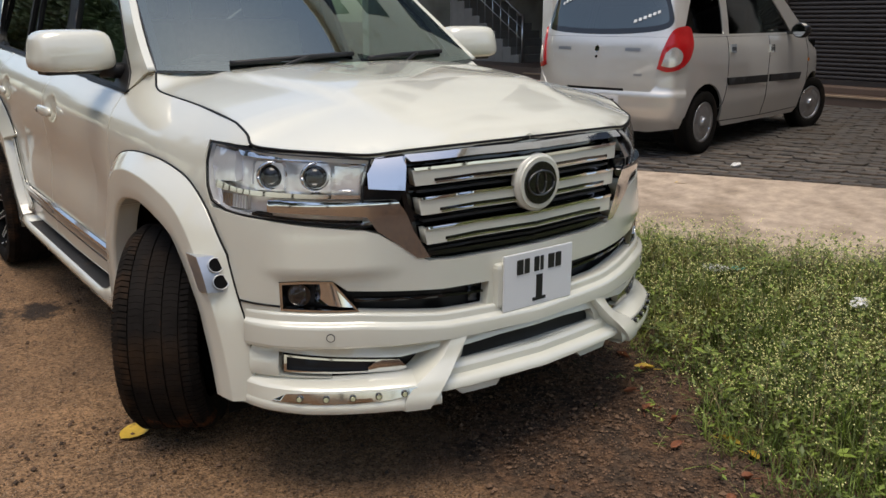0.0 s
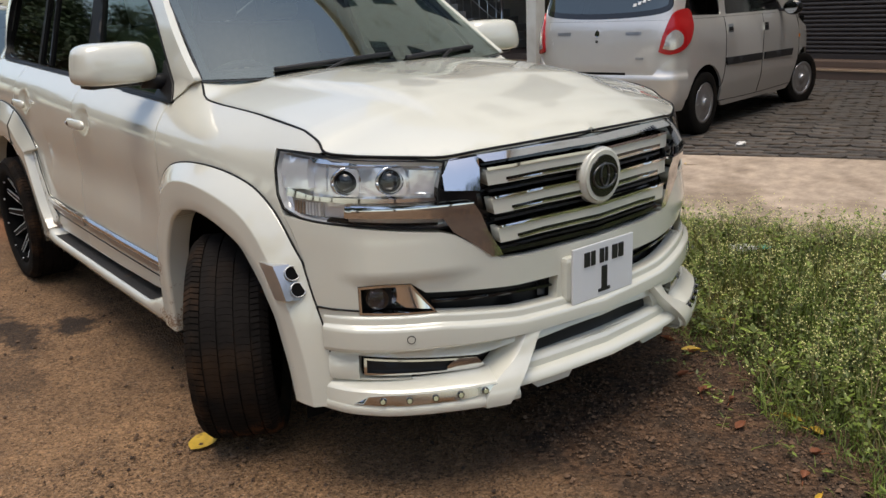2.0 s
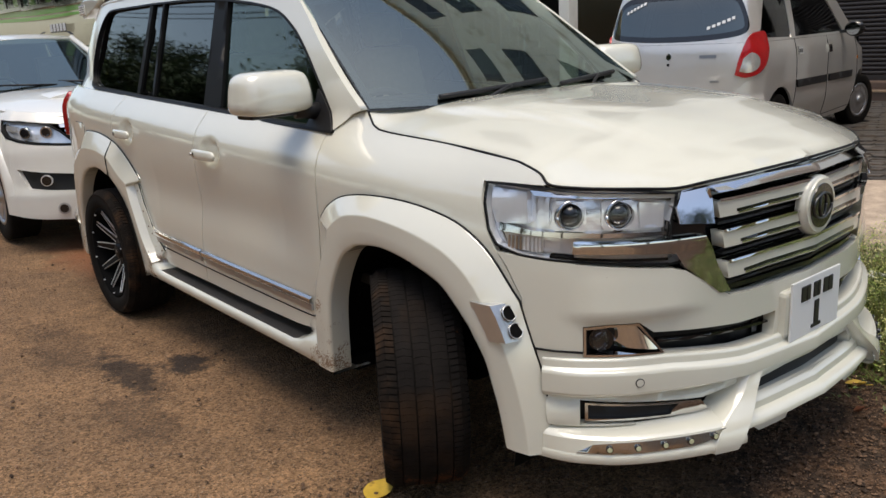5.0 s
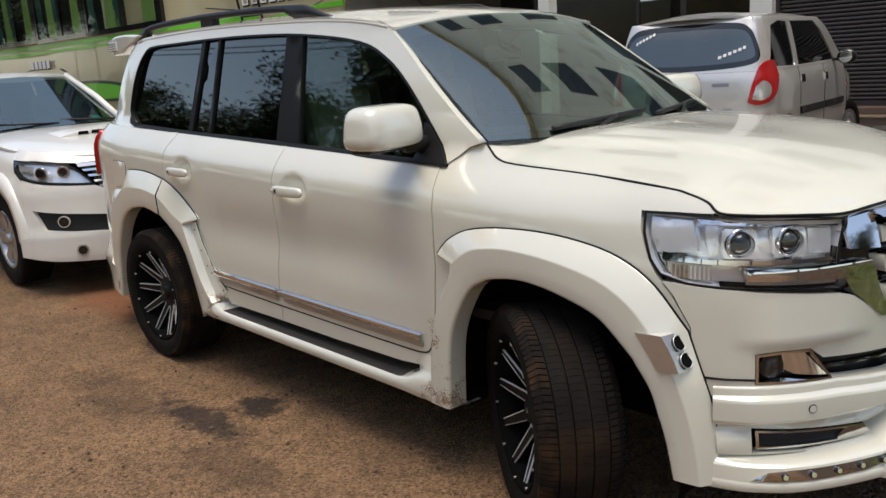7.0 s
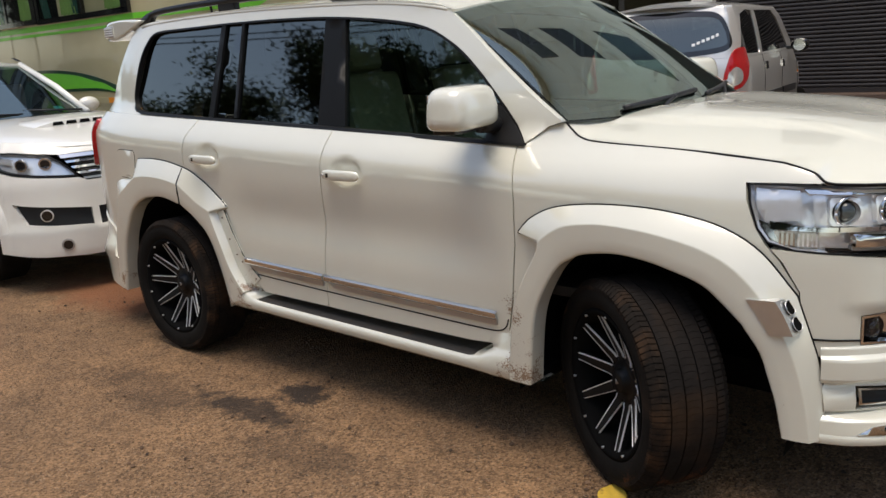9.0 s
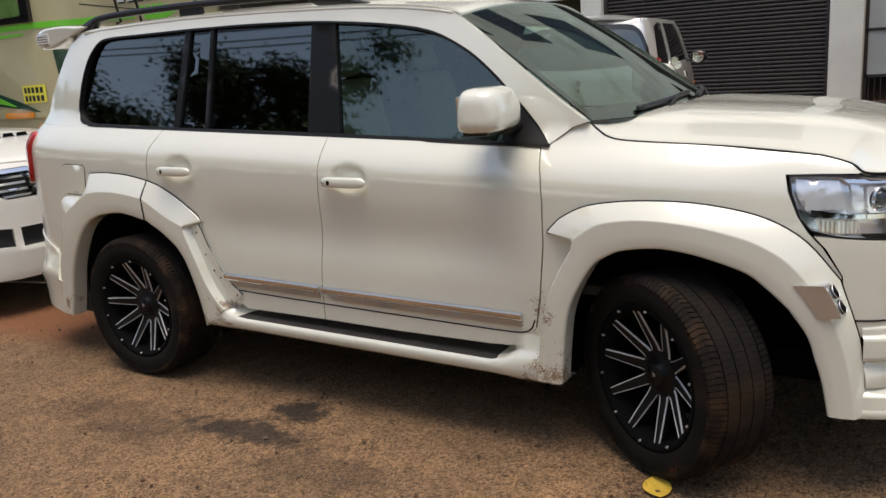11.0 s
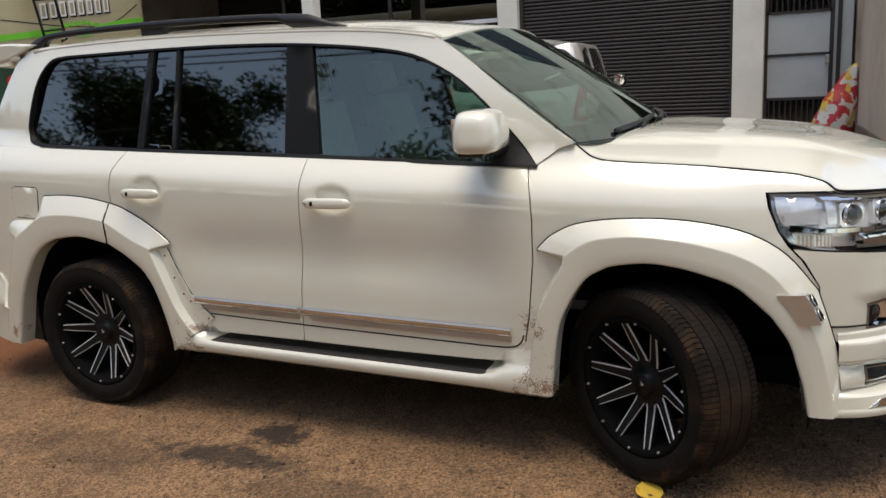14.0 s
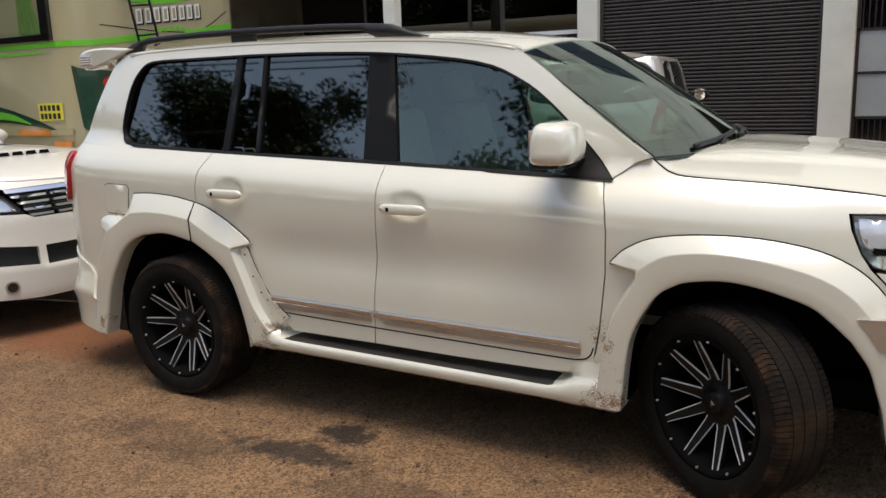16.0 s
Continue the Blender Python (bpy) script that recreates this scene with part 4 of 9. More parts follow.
both("headlamp_plate", [(0.385, 1.085), (0.53, 1.082), (0.55, 0.995), (0.425, 0.985), (0.395, 1.03)], REFLECTOR, "bright headlamp plate", lift=-0.016, thick=0.03, step=0.03)
both("headlamp_plate", [(0.57, 1.078), (0.62, 1.076), (0.62, 0.990), (0.585, 0.985)], REFLECTOR, "", lift=-0.026, thick=0.02, step=0.03)
both("headlamp_brow", [(0.54, 1.088), (0.79, 1.081), (0.90, 1.074), (1.002, 1.060), (0.998, 1.048), (0.90, 1.062), (0.70, 1.068), (0.56, 1.074)], CHROME, "", lift=-0.016, thick=0.05, step=0.04)
both("headlamp_shelf", [(0.44, 0.990), (0.56, 0.976), (0.70, 0.972), (0.98, 0.962), (0.98, 0.951), (0.70, 0.957), (0.56, 0.962), (0.44, 0.965)], CHROME, "", lift=-0.014, thick=0.05, step=0.04)
for sa, sb in ((0.632, 0.738), (0.785, 0.892)):
    sq = [(sa + 0.008, 1.060), (sb - 0.008, 1.057), (sb, 1.048), (sb, 0.982), (sb - 0.008, 0.974), (sa + 0.008, 0.976), (sa, 0.985), (sa, 1.052)]
    cx = (sa + sb) / 2
    rnd = [(cx + 0.047 * math.cos(w), 1.015 + 0.0385 * math.sin(w)) for w in np.linspace(0, 2 * math.pi, 29)[:-1]]
    both("projector_frame", sq, REFLECTOR, "", holes=[rnd], lift=-0.022, thick=0.03, step=0.03)
both("headlamp_plate", [(0.905, 1.048), (0.985, 1.040), (0.978, 0.970), (0.905, 0.975)], REFLECTOR, "", lift=-0.030, thick=0.02, step=0.03)
both("turn_lamp", [(0.45, 0.958), (0.60, 0.953), (0.60, 0.908), (0.47, 0.918)], LAMPCLEAR, "ribbed turn lamp", lift=-0.03, thick=0.02, step=0.05)
both("side_marker", [(0.392, 0.990), (0.455, 0.968), (0.468, 0.918), (0.425, 0.936)], POLISHED, "", lift=-0.035, thick=0.0, step=0.05)
both("headlamp_trim", [(0.625, 0.905), (0.985, 0.884), (0.985, 0.876), (0.625, 0.897)], DARK, "", lift=-0.018, thick=0.03, step=0.05)
both("running_light_bar", [(0.70, 0.912), (0.985, 0.895), (0.985, 0.880), (0.70, 0.897)], LAMPCLEAR, "", lift=-0.02, thick=0.03, step=0.04)
for left in (False, True):
    for i in range(9):
        s = 0.470 + 0.0145 * i
        q = [(s, 0.952), (s + 0.006, 0.952), (s + 0.006, 0.912), (s, 0.914)]
        panel("lamp_rib", flip_s(skin, q) if left else q, skin, MARKER if i < 4 else REFLECTOR, suv, "", lift=-0.026, thick=0.006, step=0.05)
    for s0, r in ((0.685, 0.043), (0.838, 0.043)):
        s = 2 * END - s0 if left else s0
        n = (Vector(skin(s, 1.015, 0.0)) - Vector(skin(s, 1.015, -0.05)))
        n = (n.normalized() + Vector((0.7, 0, 0))).normalized()
        p = Vector(skin(s, 1.015, -0.055))
        bm = cyl_bm(p - n * 0.03, p + n * 0.002, r * 0.9, r * 0.95, 28)
        part("projector_tube", bm, SATIN, suv)
        pts = []
        a = n.cross(Vector((0, 0, 1))).normalized()
        b = a.cross(n)
        tube("projector_ring", [p + n * 0.022 + r * 0.98 * (math.cos(w) * a + math.sin(w) * b) for w in np.linspace(0, 2 * math.pi, 33)], 0.0062, CHROME, suv, "", seg=8)
        bm = bmesh.new()
        bmesh.ops.create_uvsphere(bm, u_segments=24, v_segments=14, radius=r * 0.82, matrix=Matrix.Translation(p + n * 0.008))
        for f in bm.faces:
            f.smooth = True
        part("projector_lens", bm, GLOSS, suv, "glass projector lens")

# bonnet: its edge runs along the wings, over the headlamps and the grille
H_EDGE = [(-0.36, 1.275), (-0.325, 1.25), (-0.28, 1.225), (-0.19, 1.21), (0.147, 1.19), (0.42, 1.166), (0.50, 1.155), (0.58, 1.135), (0.625, 1.108), (0.72, 1.100), (0.80, 1.096), (0.90, 1.091), (1.014, 1.084), (1.13, 1.092), (1.30, 1.098), (END - 0.001, 1.102)]
EDGE3 = np.array(spl([skin(s, z, -0.004) for s, z in H_EDGE], 4))


BONNET_MID = curve([-0.4, -0.2, 0.0, 0.3, 0.55, 0.7, 0.8, 0.86, 0.90, 0.925], [1.285, 1.280, 1.272, 1.252, 1.222, 1.194, 1.166, 1.142, 1.119, 1.103])


def bonnet(x, y, e=0.0):
    w = max(0.02, -float(np.interp(x, EDGE3[:, 0], EDGE3[:, 1])))
    edge = float(np.interp(x, EDGE3[:, 0], EDGE3[:, 2]))
    mid = BONNET_MID(x) + 0.010 * float(np.interp(x, [0.40, 0.75], [1.0, 0.0]))
    v = min(abs(y) / w, 1.0)
    z = edge + (mid - edge) * (1 - v ** 2.6)
    crease = 1 / (1 + math.exp(-(0.54 - 0.16 * x - abs(y)) / 0.010))
    z += (0.018 * crease - 0.010 * math.exp(-(y / 0.22) ** 2)) * float(np.interp(x, [-0.3, -0.1, 0.45, 0.75], [0.3, 1, 0.9, 0.0])) * (1 - v ** 8)
    return (x, y, z + e)


edge_r = [(p[0], p[1]) for p in EDGE3]
HY = -EDGE3[0][1]
back = spl([(EDGE3[0][0], HY), (-0.31, 0.60), (-0.22, 0.35), (-0.19, 0), (-0.22, -0.35), (-0.31, -0.60), (EDGE3[0][0], -HY)], 4)
panel("bonnet", edge_r + [(x, -y) for x, y in edge_r[::-1][1:]] + back[1:-1], bonnet, WHITE, suv, "white bonnet with two long creases", step=0.03, thick=0.03)
for sg in (1, -1):
    tube("bonnet_seal", [(p[0] + 0.002, sg * (p[1] - 0.003), p[2] - 0.002) for p in EDGE3], 0.0045, SEAL, suv, "", seg=6)
panel("bonnet_gap", inset(edge_r + [(x, -y) for x, y in edge_r[::-1][1:]] + back[1:-1], -0.006), bonnet, SEAL, suv, "", step=0.08, thick=0.0, lift=-0.016)

# windscreen, cowl and wipers
def screen(v, u, e=0.0):
    """v from -1 (right) to 1 across, u from 0 at the foot to 1 at the roof."""
    b = np.array([-0.36 + 0.20 * (1 - v * v), 0.790 * v, 1.282 - 0.012 * (1 - v * v)])
    t = np.array([-0.965 + 0.05 * (1 - v * v), 0.676 * v, 1.712 + 0.060 * (1 - abs(v) ** 2.2)])
    p = b + (t - b) * u
    bulge = 0.030 * math.sin(math.pi * u) * (1 - 0.95 * v * v)
    return (p[0] + (bulge + e) * 0.55, p[1], p[2] + (bulge + e) * 0.83)


panel("windscreen", [(-0.985, 0.0), (0.985, 0.0), (0.985, 1.0), (-0.985, 1.0)], screen, WINDSCREEN, suv, "clear sloping windscreen", step=0.04, thick=0.0)
panel("windscreen_band", [(-0.99, -0.01), (0.99, -0.01), (0.99, 1.01), (-0.99, 1.01)], screen, GLOSS, suv, "", holes=[[(-0.945, 0.05), (0.945, 0.05), (0.945, 0.95), (-0.945, 0.95)]], step=0.07, thick=0.0, lift=-0.004)
panel("shade_band", [(-0.95, 0.9), (0.95, 0.9), (0.95, 0.97), (-0.95, 0.97)], screen, GLOSS, suv, "", step=0.08, thick=0.0, lift=-0.006)


def cowl(x, y, e=0.0):
    v = y / 0.78
    return (x, y, 1.262 + 0.012 * (1 - v * v) + (-(x + 0.36) * 0.12) + e)


panel("cowl", back[::-1] + [(-0.44 + 0.19 * (1 - (y / 0.76) ** 2), y) for y in np.linspace(0.76, -0.76, 17)], cowl, BLACK, suv, "black plastic cowl", step=0.05, thick=0.01, lift=-0.004)
for v0, v1, u0, u1 in ((-0.66, 0.02, 0.035, 0.085), (0.10, 0.70, 0.05, 0.075)):
    a = Vector(screen(v0 + 0.18, -0.02, 0.0))
    w = part("wiper", cyl_bm(a + Vector((0, 0, -0.02)), a + Vector((0.005, 0, 0.015)), 0.022, 0.016, 14), BLACK, suv, "black windscreen wiper")
    mid = Vector(screen(v0 * 0.4 + v1 * 0.6, u0 * 0.4 + u1 * 0.6 - 0.005, 0.022))
    tube("wiper_arm", spl([a, a + (mid - a) * 0.5 + Vector((0, 0, 0.006)), mid], 5), 0.008, BLACK, w, "", seg=6)
    c0, c1 = Vector(screen(v0, u0, 0.012)), Vector(screen(v1, u1, 0.012))
    tube("wiper_blade", spl([c0, Vector(screen((v0 + v1) / 2, (u0 + u1) / 2, 0.016)), c1], 6), 0.011, BLACK, w, "", seg=6)

# upper side: A, B, C and D pillars with the window openings
def upper(x, z, e=0.0, left=False):
    zb = belt(max(x, -3.6))
    y = -0.822 + (z - 1.2) * 0.285 - 0.02 * math.sin(math.pi * min(max((z - zb) / 0.5, 0), 1)) - (0.03 * max(0.0, (zb + 0.06 - z)) / 0.06 if z < zb + 0.06 else 0.0)
    if x < -3.3:
        y += 0.11 * ((-3.3 - x) / 0.6) ** 2
    y = y - e
    return (x, -y if left else y, z)


def upper_left(x, z, e=0.0):
    return upper(x, z, e, True)


def pane(x, z, e=0.0, left=False):
    """The flat plane of the side windows."""
    y = -0.818 + (z - 1.2) * 0.285 - e
    return (x, -y if left else y, z)


def pane_left(x, z, e=0.0):
    return pane(x, z, e, True)


A_EDGE = spl([(-0.36, 1.280), (-0.486, 1.365), (-0.69, 1.513), (-0.85, 1.633), (-0.965, 1.712)], 4)
WIN = spl([(-0.50, 1.197), (-0.628, 1.34), (-0.788, 1.49), (-0.952, 1.60), (-1.176, 1.683), (-1.637, 1.741), (-2.10, 1.765), (-2.549, 1.773)], 4) + spl(
    [(-3.18, 1.772), (-3.28, 1.762), (-3.34, 1.72), (-3.39, 1.63), (-3.425, 1.45), (-3.425, 1.38), (-3.38, 1.325), (-3.28, 1.303)], 4) + [(-2.647, 1.275), (-1.732, 1.243), (-0.947, 1.209)]
SIDE = A_EDGE + spl([(-1.05, 1.75), (-1.30, 1.785), (-1.62, 1.808), (-2.2, 1.83), (-2.7, 1.838), (-3.2, 1.832), (-3.5, 1.815)], 3) + spl([(-3.60, 1.75), (-3.70, 1.58), (-3.80, 1.42), (-3.86, 1.315)], 3) + [
    (-3.4, belt(-3.4) - 0.004), (-2.7, belt(-2.7) - 0.004), (-1.6, belt(-1.6) - 0.004), (-0.9, belt(-0.9) - 0.004), (-0.52, 1.192), (-0.47, 1.225), (-0.42, 1.262)]
for f, g in ((upper, pane), (upper_left, pane_left)):
    panel("upper_side", SIDE, f, WHITE, suv, "white pillars and roof rail", holes=[WIN], step=0.04, thick=0.03)
    panel("window_surround", inset(WIN, -0.001), f, SEAL, suv, "", holes=[inset(WIN, 0.009)], lift=0.003, thick=0.03, step=0.04)
    panel("belt_moulding", [(-0.50, 1.202), (-0.947, 1.219), (-1.732, 1.253), (-2.647, 1.286), (-3.30, 1.313), (-3.30, 1.303), (-2.647, 1.272), (-1.732, 1.240), (-0.947, 1.206), (-0.50, 1.192)], f, SEAL, suv, "", lift=0.008, thick=0.02, step=0.08)
    panel("door_pillar", [(-1.765, 1.742), (-1.625, 1.733), (-1.545, 1.245), (-1.735, 1.25)], g, SEAL, suv, "black door pillar", lift=0.002, thick=0.03, step=0.08)
    panel("door_pillar", [(-2.615, 1.765), (-2.575, 1.765), (-2.60, 1.285), (-2.645, 1.285)], g, SEAL, suv, "", lift=0.002, thick=0.03, step=0.08)
    panel("quarter_bar", [(-2.431, 1.76), (-2.407, 1.76), (-2.389, 1.28), (-2.413, 1.28)], g, SEAL, suv, "", lift=0.002, thick=0.03, step=0.08)
    panel("door_glass", inset([p for p in WIN[:29] if p[0] > -1.63] + [(-1.63, 1.738), (-1.55, 1.235), (-0.947, 1.209)], 0.008), g, SIDEGLASS, suv, "front door window glass", lift=-0.012, thick=0.0, step=0.02)
    panel("rear_glass", [(-1.76, 1.745), (-2.10, 1.755), (-2.42, 1.765), (-2.40, 1.265), (-1.735, 1.24)], g, TINTED, suv, "dark tinted rear door glass", lift=-0.012, thick=0.0, step=0.03)
    panel("rear_glass", [(-2.42, 1.765), (-2.60, 1.768), (-2.63, 1.274), (-2.40, 1.265)], g, TINTED, suv, "", lift=-0.013, thick=0.0, step=0.08)
    panel("quarter_glass", [p for p in inset(WIN, 0.008) if p[0] < -2.62] + [(-2.63, 1.28), (-2.60, 1.765)], g, TINTED, suv, "dark tinted rear side glass", lift=-0.010, thick=0.0, step=0.03)
    panel("mirror_triangle", [(-0.505, 1.20), (-0.63, 1.33), (-0.665, 1.35), (-0.70, 1.20)], f, BLACK, suv, "", lift=0.006, thick=0.02, step=0.05)

# roof
ROOF_RIDGE = curve([-3.75, -3.5, -3.2, -2.7, -2.2, -1.62, -1.3, -1.05, -0.9], [1.82, 1.853, 1.872, 1.88, 1.876, 1.858, 1.835, 1.802, 1.77])
ROOF_RIM = curve([-3.75, -3.5, -3.2, -2.7, -2.2, -1.62, -1.3, -1.05, -0.93], [1.775, 1.815, 1.832, 1.838, 1.83, 1.808, 1.785, 1.750, 1.712])


def roof(x, y, e=0.0):
    w = 0.655
    ridge, rim = ROOF_RIDGE(x), ROOF_RIM(x)
    v = min(abs(y) / w, 1.0)
    return (x, y, rim + (ridge - rim) * (1 - v ** 2.6) + e)


rim = spl([(-0.965, -0.676), (-1.05, -0.668), (-1.62, -0.653), (-2.7, -0.644), (-3.3, -0.641), (-3.55, -0.61), (-3.72, -0.52), (-3.76, 0)], 4)
front = [(-0.965 + 0.05 * (1 - v * v), 0.665 * v) for v in np.linspace(1, -1, 15)][1:-1]
panel("roof", rim + [(x, -y) for x, y in rim[::-1][1:]] + front, roof, WHITE, suv, "white roof", step=0.035, thick=0.012)
# gutters between the roof and the sides
for sgn in (-1, 1):
    line = [(x, sgn * (0.820 - (ROOF_RIM(x) - 1.2) * 0.285), ROOF_RIM(x)) for x in np.linspace(-3.45, -1.0, 40)]
    tube("roof_gutter", [(x, y - sgn * 0.003, z - 0.012) for x, y, z in line], 0.0115, WHITE, suv, seg=12)
# roof rails
for sgn in (-1, 1):
    w = []
    rail = [(-3.52, 1.852), (-3.42, 1.888), (-3.25, 1.908), (-2.7, 1.914), (-2.1, 1.902), (-1.75, 1.884), (-1.66, 1.872), (-1.56, 1.835), (-1.47, 1.812)]
    verts, faces = [], []
    pts = spl(rail, 3)
    for x, z in pts:
        low = roof(x, 0.60)[2] - 0.006
        h = min(0.034, z - low)
        t = z - h if -3.40 < x < -1.80 else low
        wd = 0.022
        for y, zz in ((0.60 - wd, t), (0.60 - wd * 0.8, z - 0.004), (0.60, z), (0.60 + wd * 0.8, z - 0.004), (0.60 + wd, t)):
            verts.append((x, sgn * y, zz))
    for i in range(len(pts) - 1):
        for j in range(5):
            f = (i * 5 + j, i * 5 + (j + 1) % 5, (i + 1) * 5 + (j + 1) % 5, (i + 1) * 5 + j)
            faces.append(f if sgn < 0 else f[::-1])
    faces += [(0, 1, 2, 3, 4), tuple((len(pts) - 1) * 5 + j for j in range(5))]
    r = raw("roof_rail", verts, faces, BLACK, suv, "black plastic roof rail", smooth=True, flat=(len(faces) - 1, len(faces) - 2))
    part("rail_foot", box_bm(-2.69, -2.54, sgn * 0.60 - 0.02, sgn * 0.60 + 0.02, 1.835, 1.90, 0.008), BLACK, r)
# roof spoiler with a clear lamp end
prof = spl([(-3.45, 1.846), (-3.62, 1.862), (-3.80, 1.860), (-3.885, 1.838), (-3.90, 1.795), (-3.875, 1.752), (-3.82, 1.742), (-3.70, 1.772), (-3.58, 1.80)], 3)
ys = [-0.655, -0.645, -0.60, -0.3, 0.0, 0.3, 0.60, 0.645, 0.655]
verts = []
for y in ys:
    k = 0.82 if abs(y) > 0.65 else 1.0
    verts += [(-3.70 + (x + 3.70) * k, y, 1.80 + (z - 1.80) * k) for x, z in prof]
n = len(prof)
faces = [(i * n + j, i * n + (j + 1) % n, (i + 1) * n + (j + 1) % n, (i + 1) * n + j) for i in range(len(ys) - 1) for j in range(n)]
faces += [tuple(range(n))[::-1], tuple((len(ys) - 1) * n + j for j in range(n))]
sp = raw("roof_spoiler", verts, faces, WHITE, suv, "white roof spoiler", smooth=True, flat=(len(faces) - 1, len(faces) - 2))
for sgn in (-1, 1):
    box("spoiler_lamp", -3.888, -3.775, sgn * 0.652 - 0.010, sgn * 0.652 + 0.010, 1.764, 1.832, LAMPCLEAR, sp, "clear ribbed lamp", bevel=0.007)
    for k in range(4):
        box("lamp_rib", -3.880, -3.785, sgn * 0.663 - 0.0015, sgn * 0.663 + 0.0015, 1.775 + 0.014 * k, 1.781 + 0.014 * k, PLATE, sp)
# tail: tailgate, window, lamps and bumper
panel("tailgate", [(-4.72, 0.52), (-4.02, 0.52), (-4.02, 0.9), (-3.98, 1.29), (-4.30, 1.30), (-4.72, 1.31)], skin, WHITE, suv, "", step=0.08, gap=0.003)
panel("tailgate", [(2 * END + 4.72, 0.52), (2 * END + 4.02, 0.52), (2 * END + 4.02, 0.9), (2 * END + 3.98, 1.29), (2 * END + 4.30, 1.30), (2 * END + 4.72, 1.31)], skin, WHITE, suv, "", step=0.08, gap=0.003)
raw("tail_frame", [(-3.86, -0.70, 1.315), (-3.86, 0.70, 1.315), (-3.62, 0.60, 1.79), (-3.62, -0.60, 1.79), (-3.94, -0.60, 1.31), (-3.94, 0.60, 1.31), (-3.74, 0.50, 1.79), (-3.74, -0.50, 1.79)], [(0, 4, 7, 3), (5, 1, 2, 6)], WHITE, suv)
raw("rear_window", [(-3.94, -0.60, 1.31), (-3.94, 0.60, 1.31), (-3.74, 0.50, 1.79), (-3.74, -0.50, 1.79)], [(0, 1, 2, 3)], TINTED, suv, "dark rear window")
for left in (False, True):
    for sgn in (1,):
        q = [(-3.885, 1.265), (-3.86, 1.275), (-3.80, 1.268), (-3.815, 1.05), (-3.84, 0.99), (-3.92, 0.97), (-4.02, 0.985), (-4.02, 1.26)]
        panel("rear_lamp", flip_s(skin, q) if left else q, skin, LAMPRED, suv, "red rear lamp with a clear foot", lift=0.025, thick=0.03, step=0.04)
        q = [(-3.83, 1.03), (-3.855, 0.985), (-4.0, 0.975), (-4.0, 1.02)]
        panel("rear_lamp_foot", flip_s(skin, q) if left else q, skin, LAMPCLEAR, suv, "", lift=0.028, thick=0.02, step=0.04)


def rear_bumper(s, z, e=0.0):
    return skin(s, z, e + float(np.interp(z, [0.20, 0.40, 0.44, 0.47, 0.55, 0.6, 0.84], [0.05, 0.055, 0.07, 0.05, 0.015, 0.01, 0.006])))


rb = [(-3.555, 0.215), (-3.60, 0.21), (-4.0, 0.26), (-4.76, 0.28), (-4.76, 0.66), (-4.05, 0.66), (-3.97, 0.70), (-3.68, 0.60), (-3.64, 0.56), (-3.60, 0.43), (-3.54, 0.41)]
panel("rear_bumper", rb, rear_bumper, WHITE, suv, "white rear bumper with body kit", step=0.05, thick=0.04)
panel("rear_bumper", flip_s(skin, rb), rear_bumper, WHITE, suv, "", step=0.05, thick=0.04)

# door handles
for left in (False, True):
    for s, z in ((-1.420, 1.052), (-2.490, 1.082)):
        ss = 2 * END - s if left else s
        k = -1 if left else 1
        verts, faces, rows, n = [], [], 15, 12
        for a in range(rows + 1):
            u = -1 + 2 * a / rows
            w = max(0.0, 1 - abs(u) ** 6) ** 0.5
            for b in range(n):
                an = 2 * math.pi * b / n
                cz, ce = math.cos(an), math.sin(an)
                cz, ce = math.copysign(abs(cz) ** 0.7, cz), math.copysign(abs(ce) ** 0.7, ce)
                hs = s + 0.122 * u
                verts.append(skin(2 * END - hs if left else hs, z + 0.024 * cz * (0.12 + 0.88 * w), 0.026 + 0.006 * (1 - u * u) + 0.014 * ce * (0.12 + 0.88 * w)))
        for a in range(rows):
            for b in range(n):
                q = (a * n + b, a * n + (b + 1) % n, (a + 1) * n + (b + 1) % n, (a + 1) * n + b)
                faces.append(q if left else q[::-1])
        faces += [tuple(range(n))[::-1] if left else tuple(range(n)), tuple(rows * n + b for b in range(n)) if left else tuple(rows * n + b for b in range(n))[::-1]]
        grip = raw("door_handle", verts, faces, WHITE, suv, "white door handle", smooth=True)
        q = [(s - 0.074, z + 0.009), (s - 0.060, z + 0.009), (s - 0.060, z - 0.009), (s - 0.074, z - 0.009)]
        panel("handle_button", flip_s(skin, q) if left else q, skin, GLOSS, grip, "", lift=0.0465, thick=0.004, step=0.03)
        if s > -2:
            p = Vector(skin(2 * END - s + 0.097 if left else s - 0.100, z, 0.036))
            d = Vector((0, 0.01 if left else -0.01, 0))
            cyl("lock_cylinder", p, p + d, 0.006, SATIN, grip, seg=12)

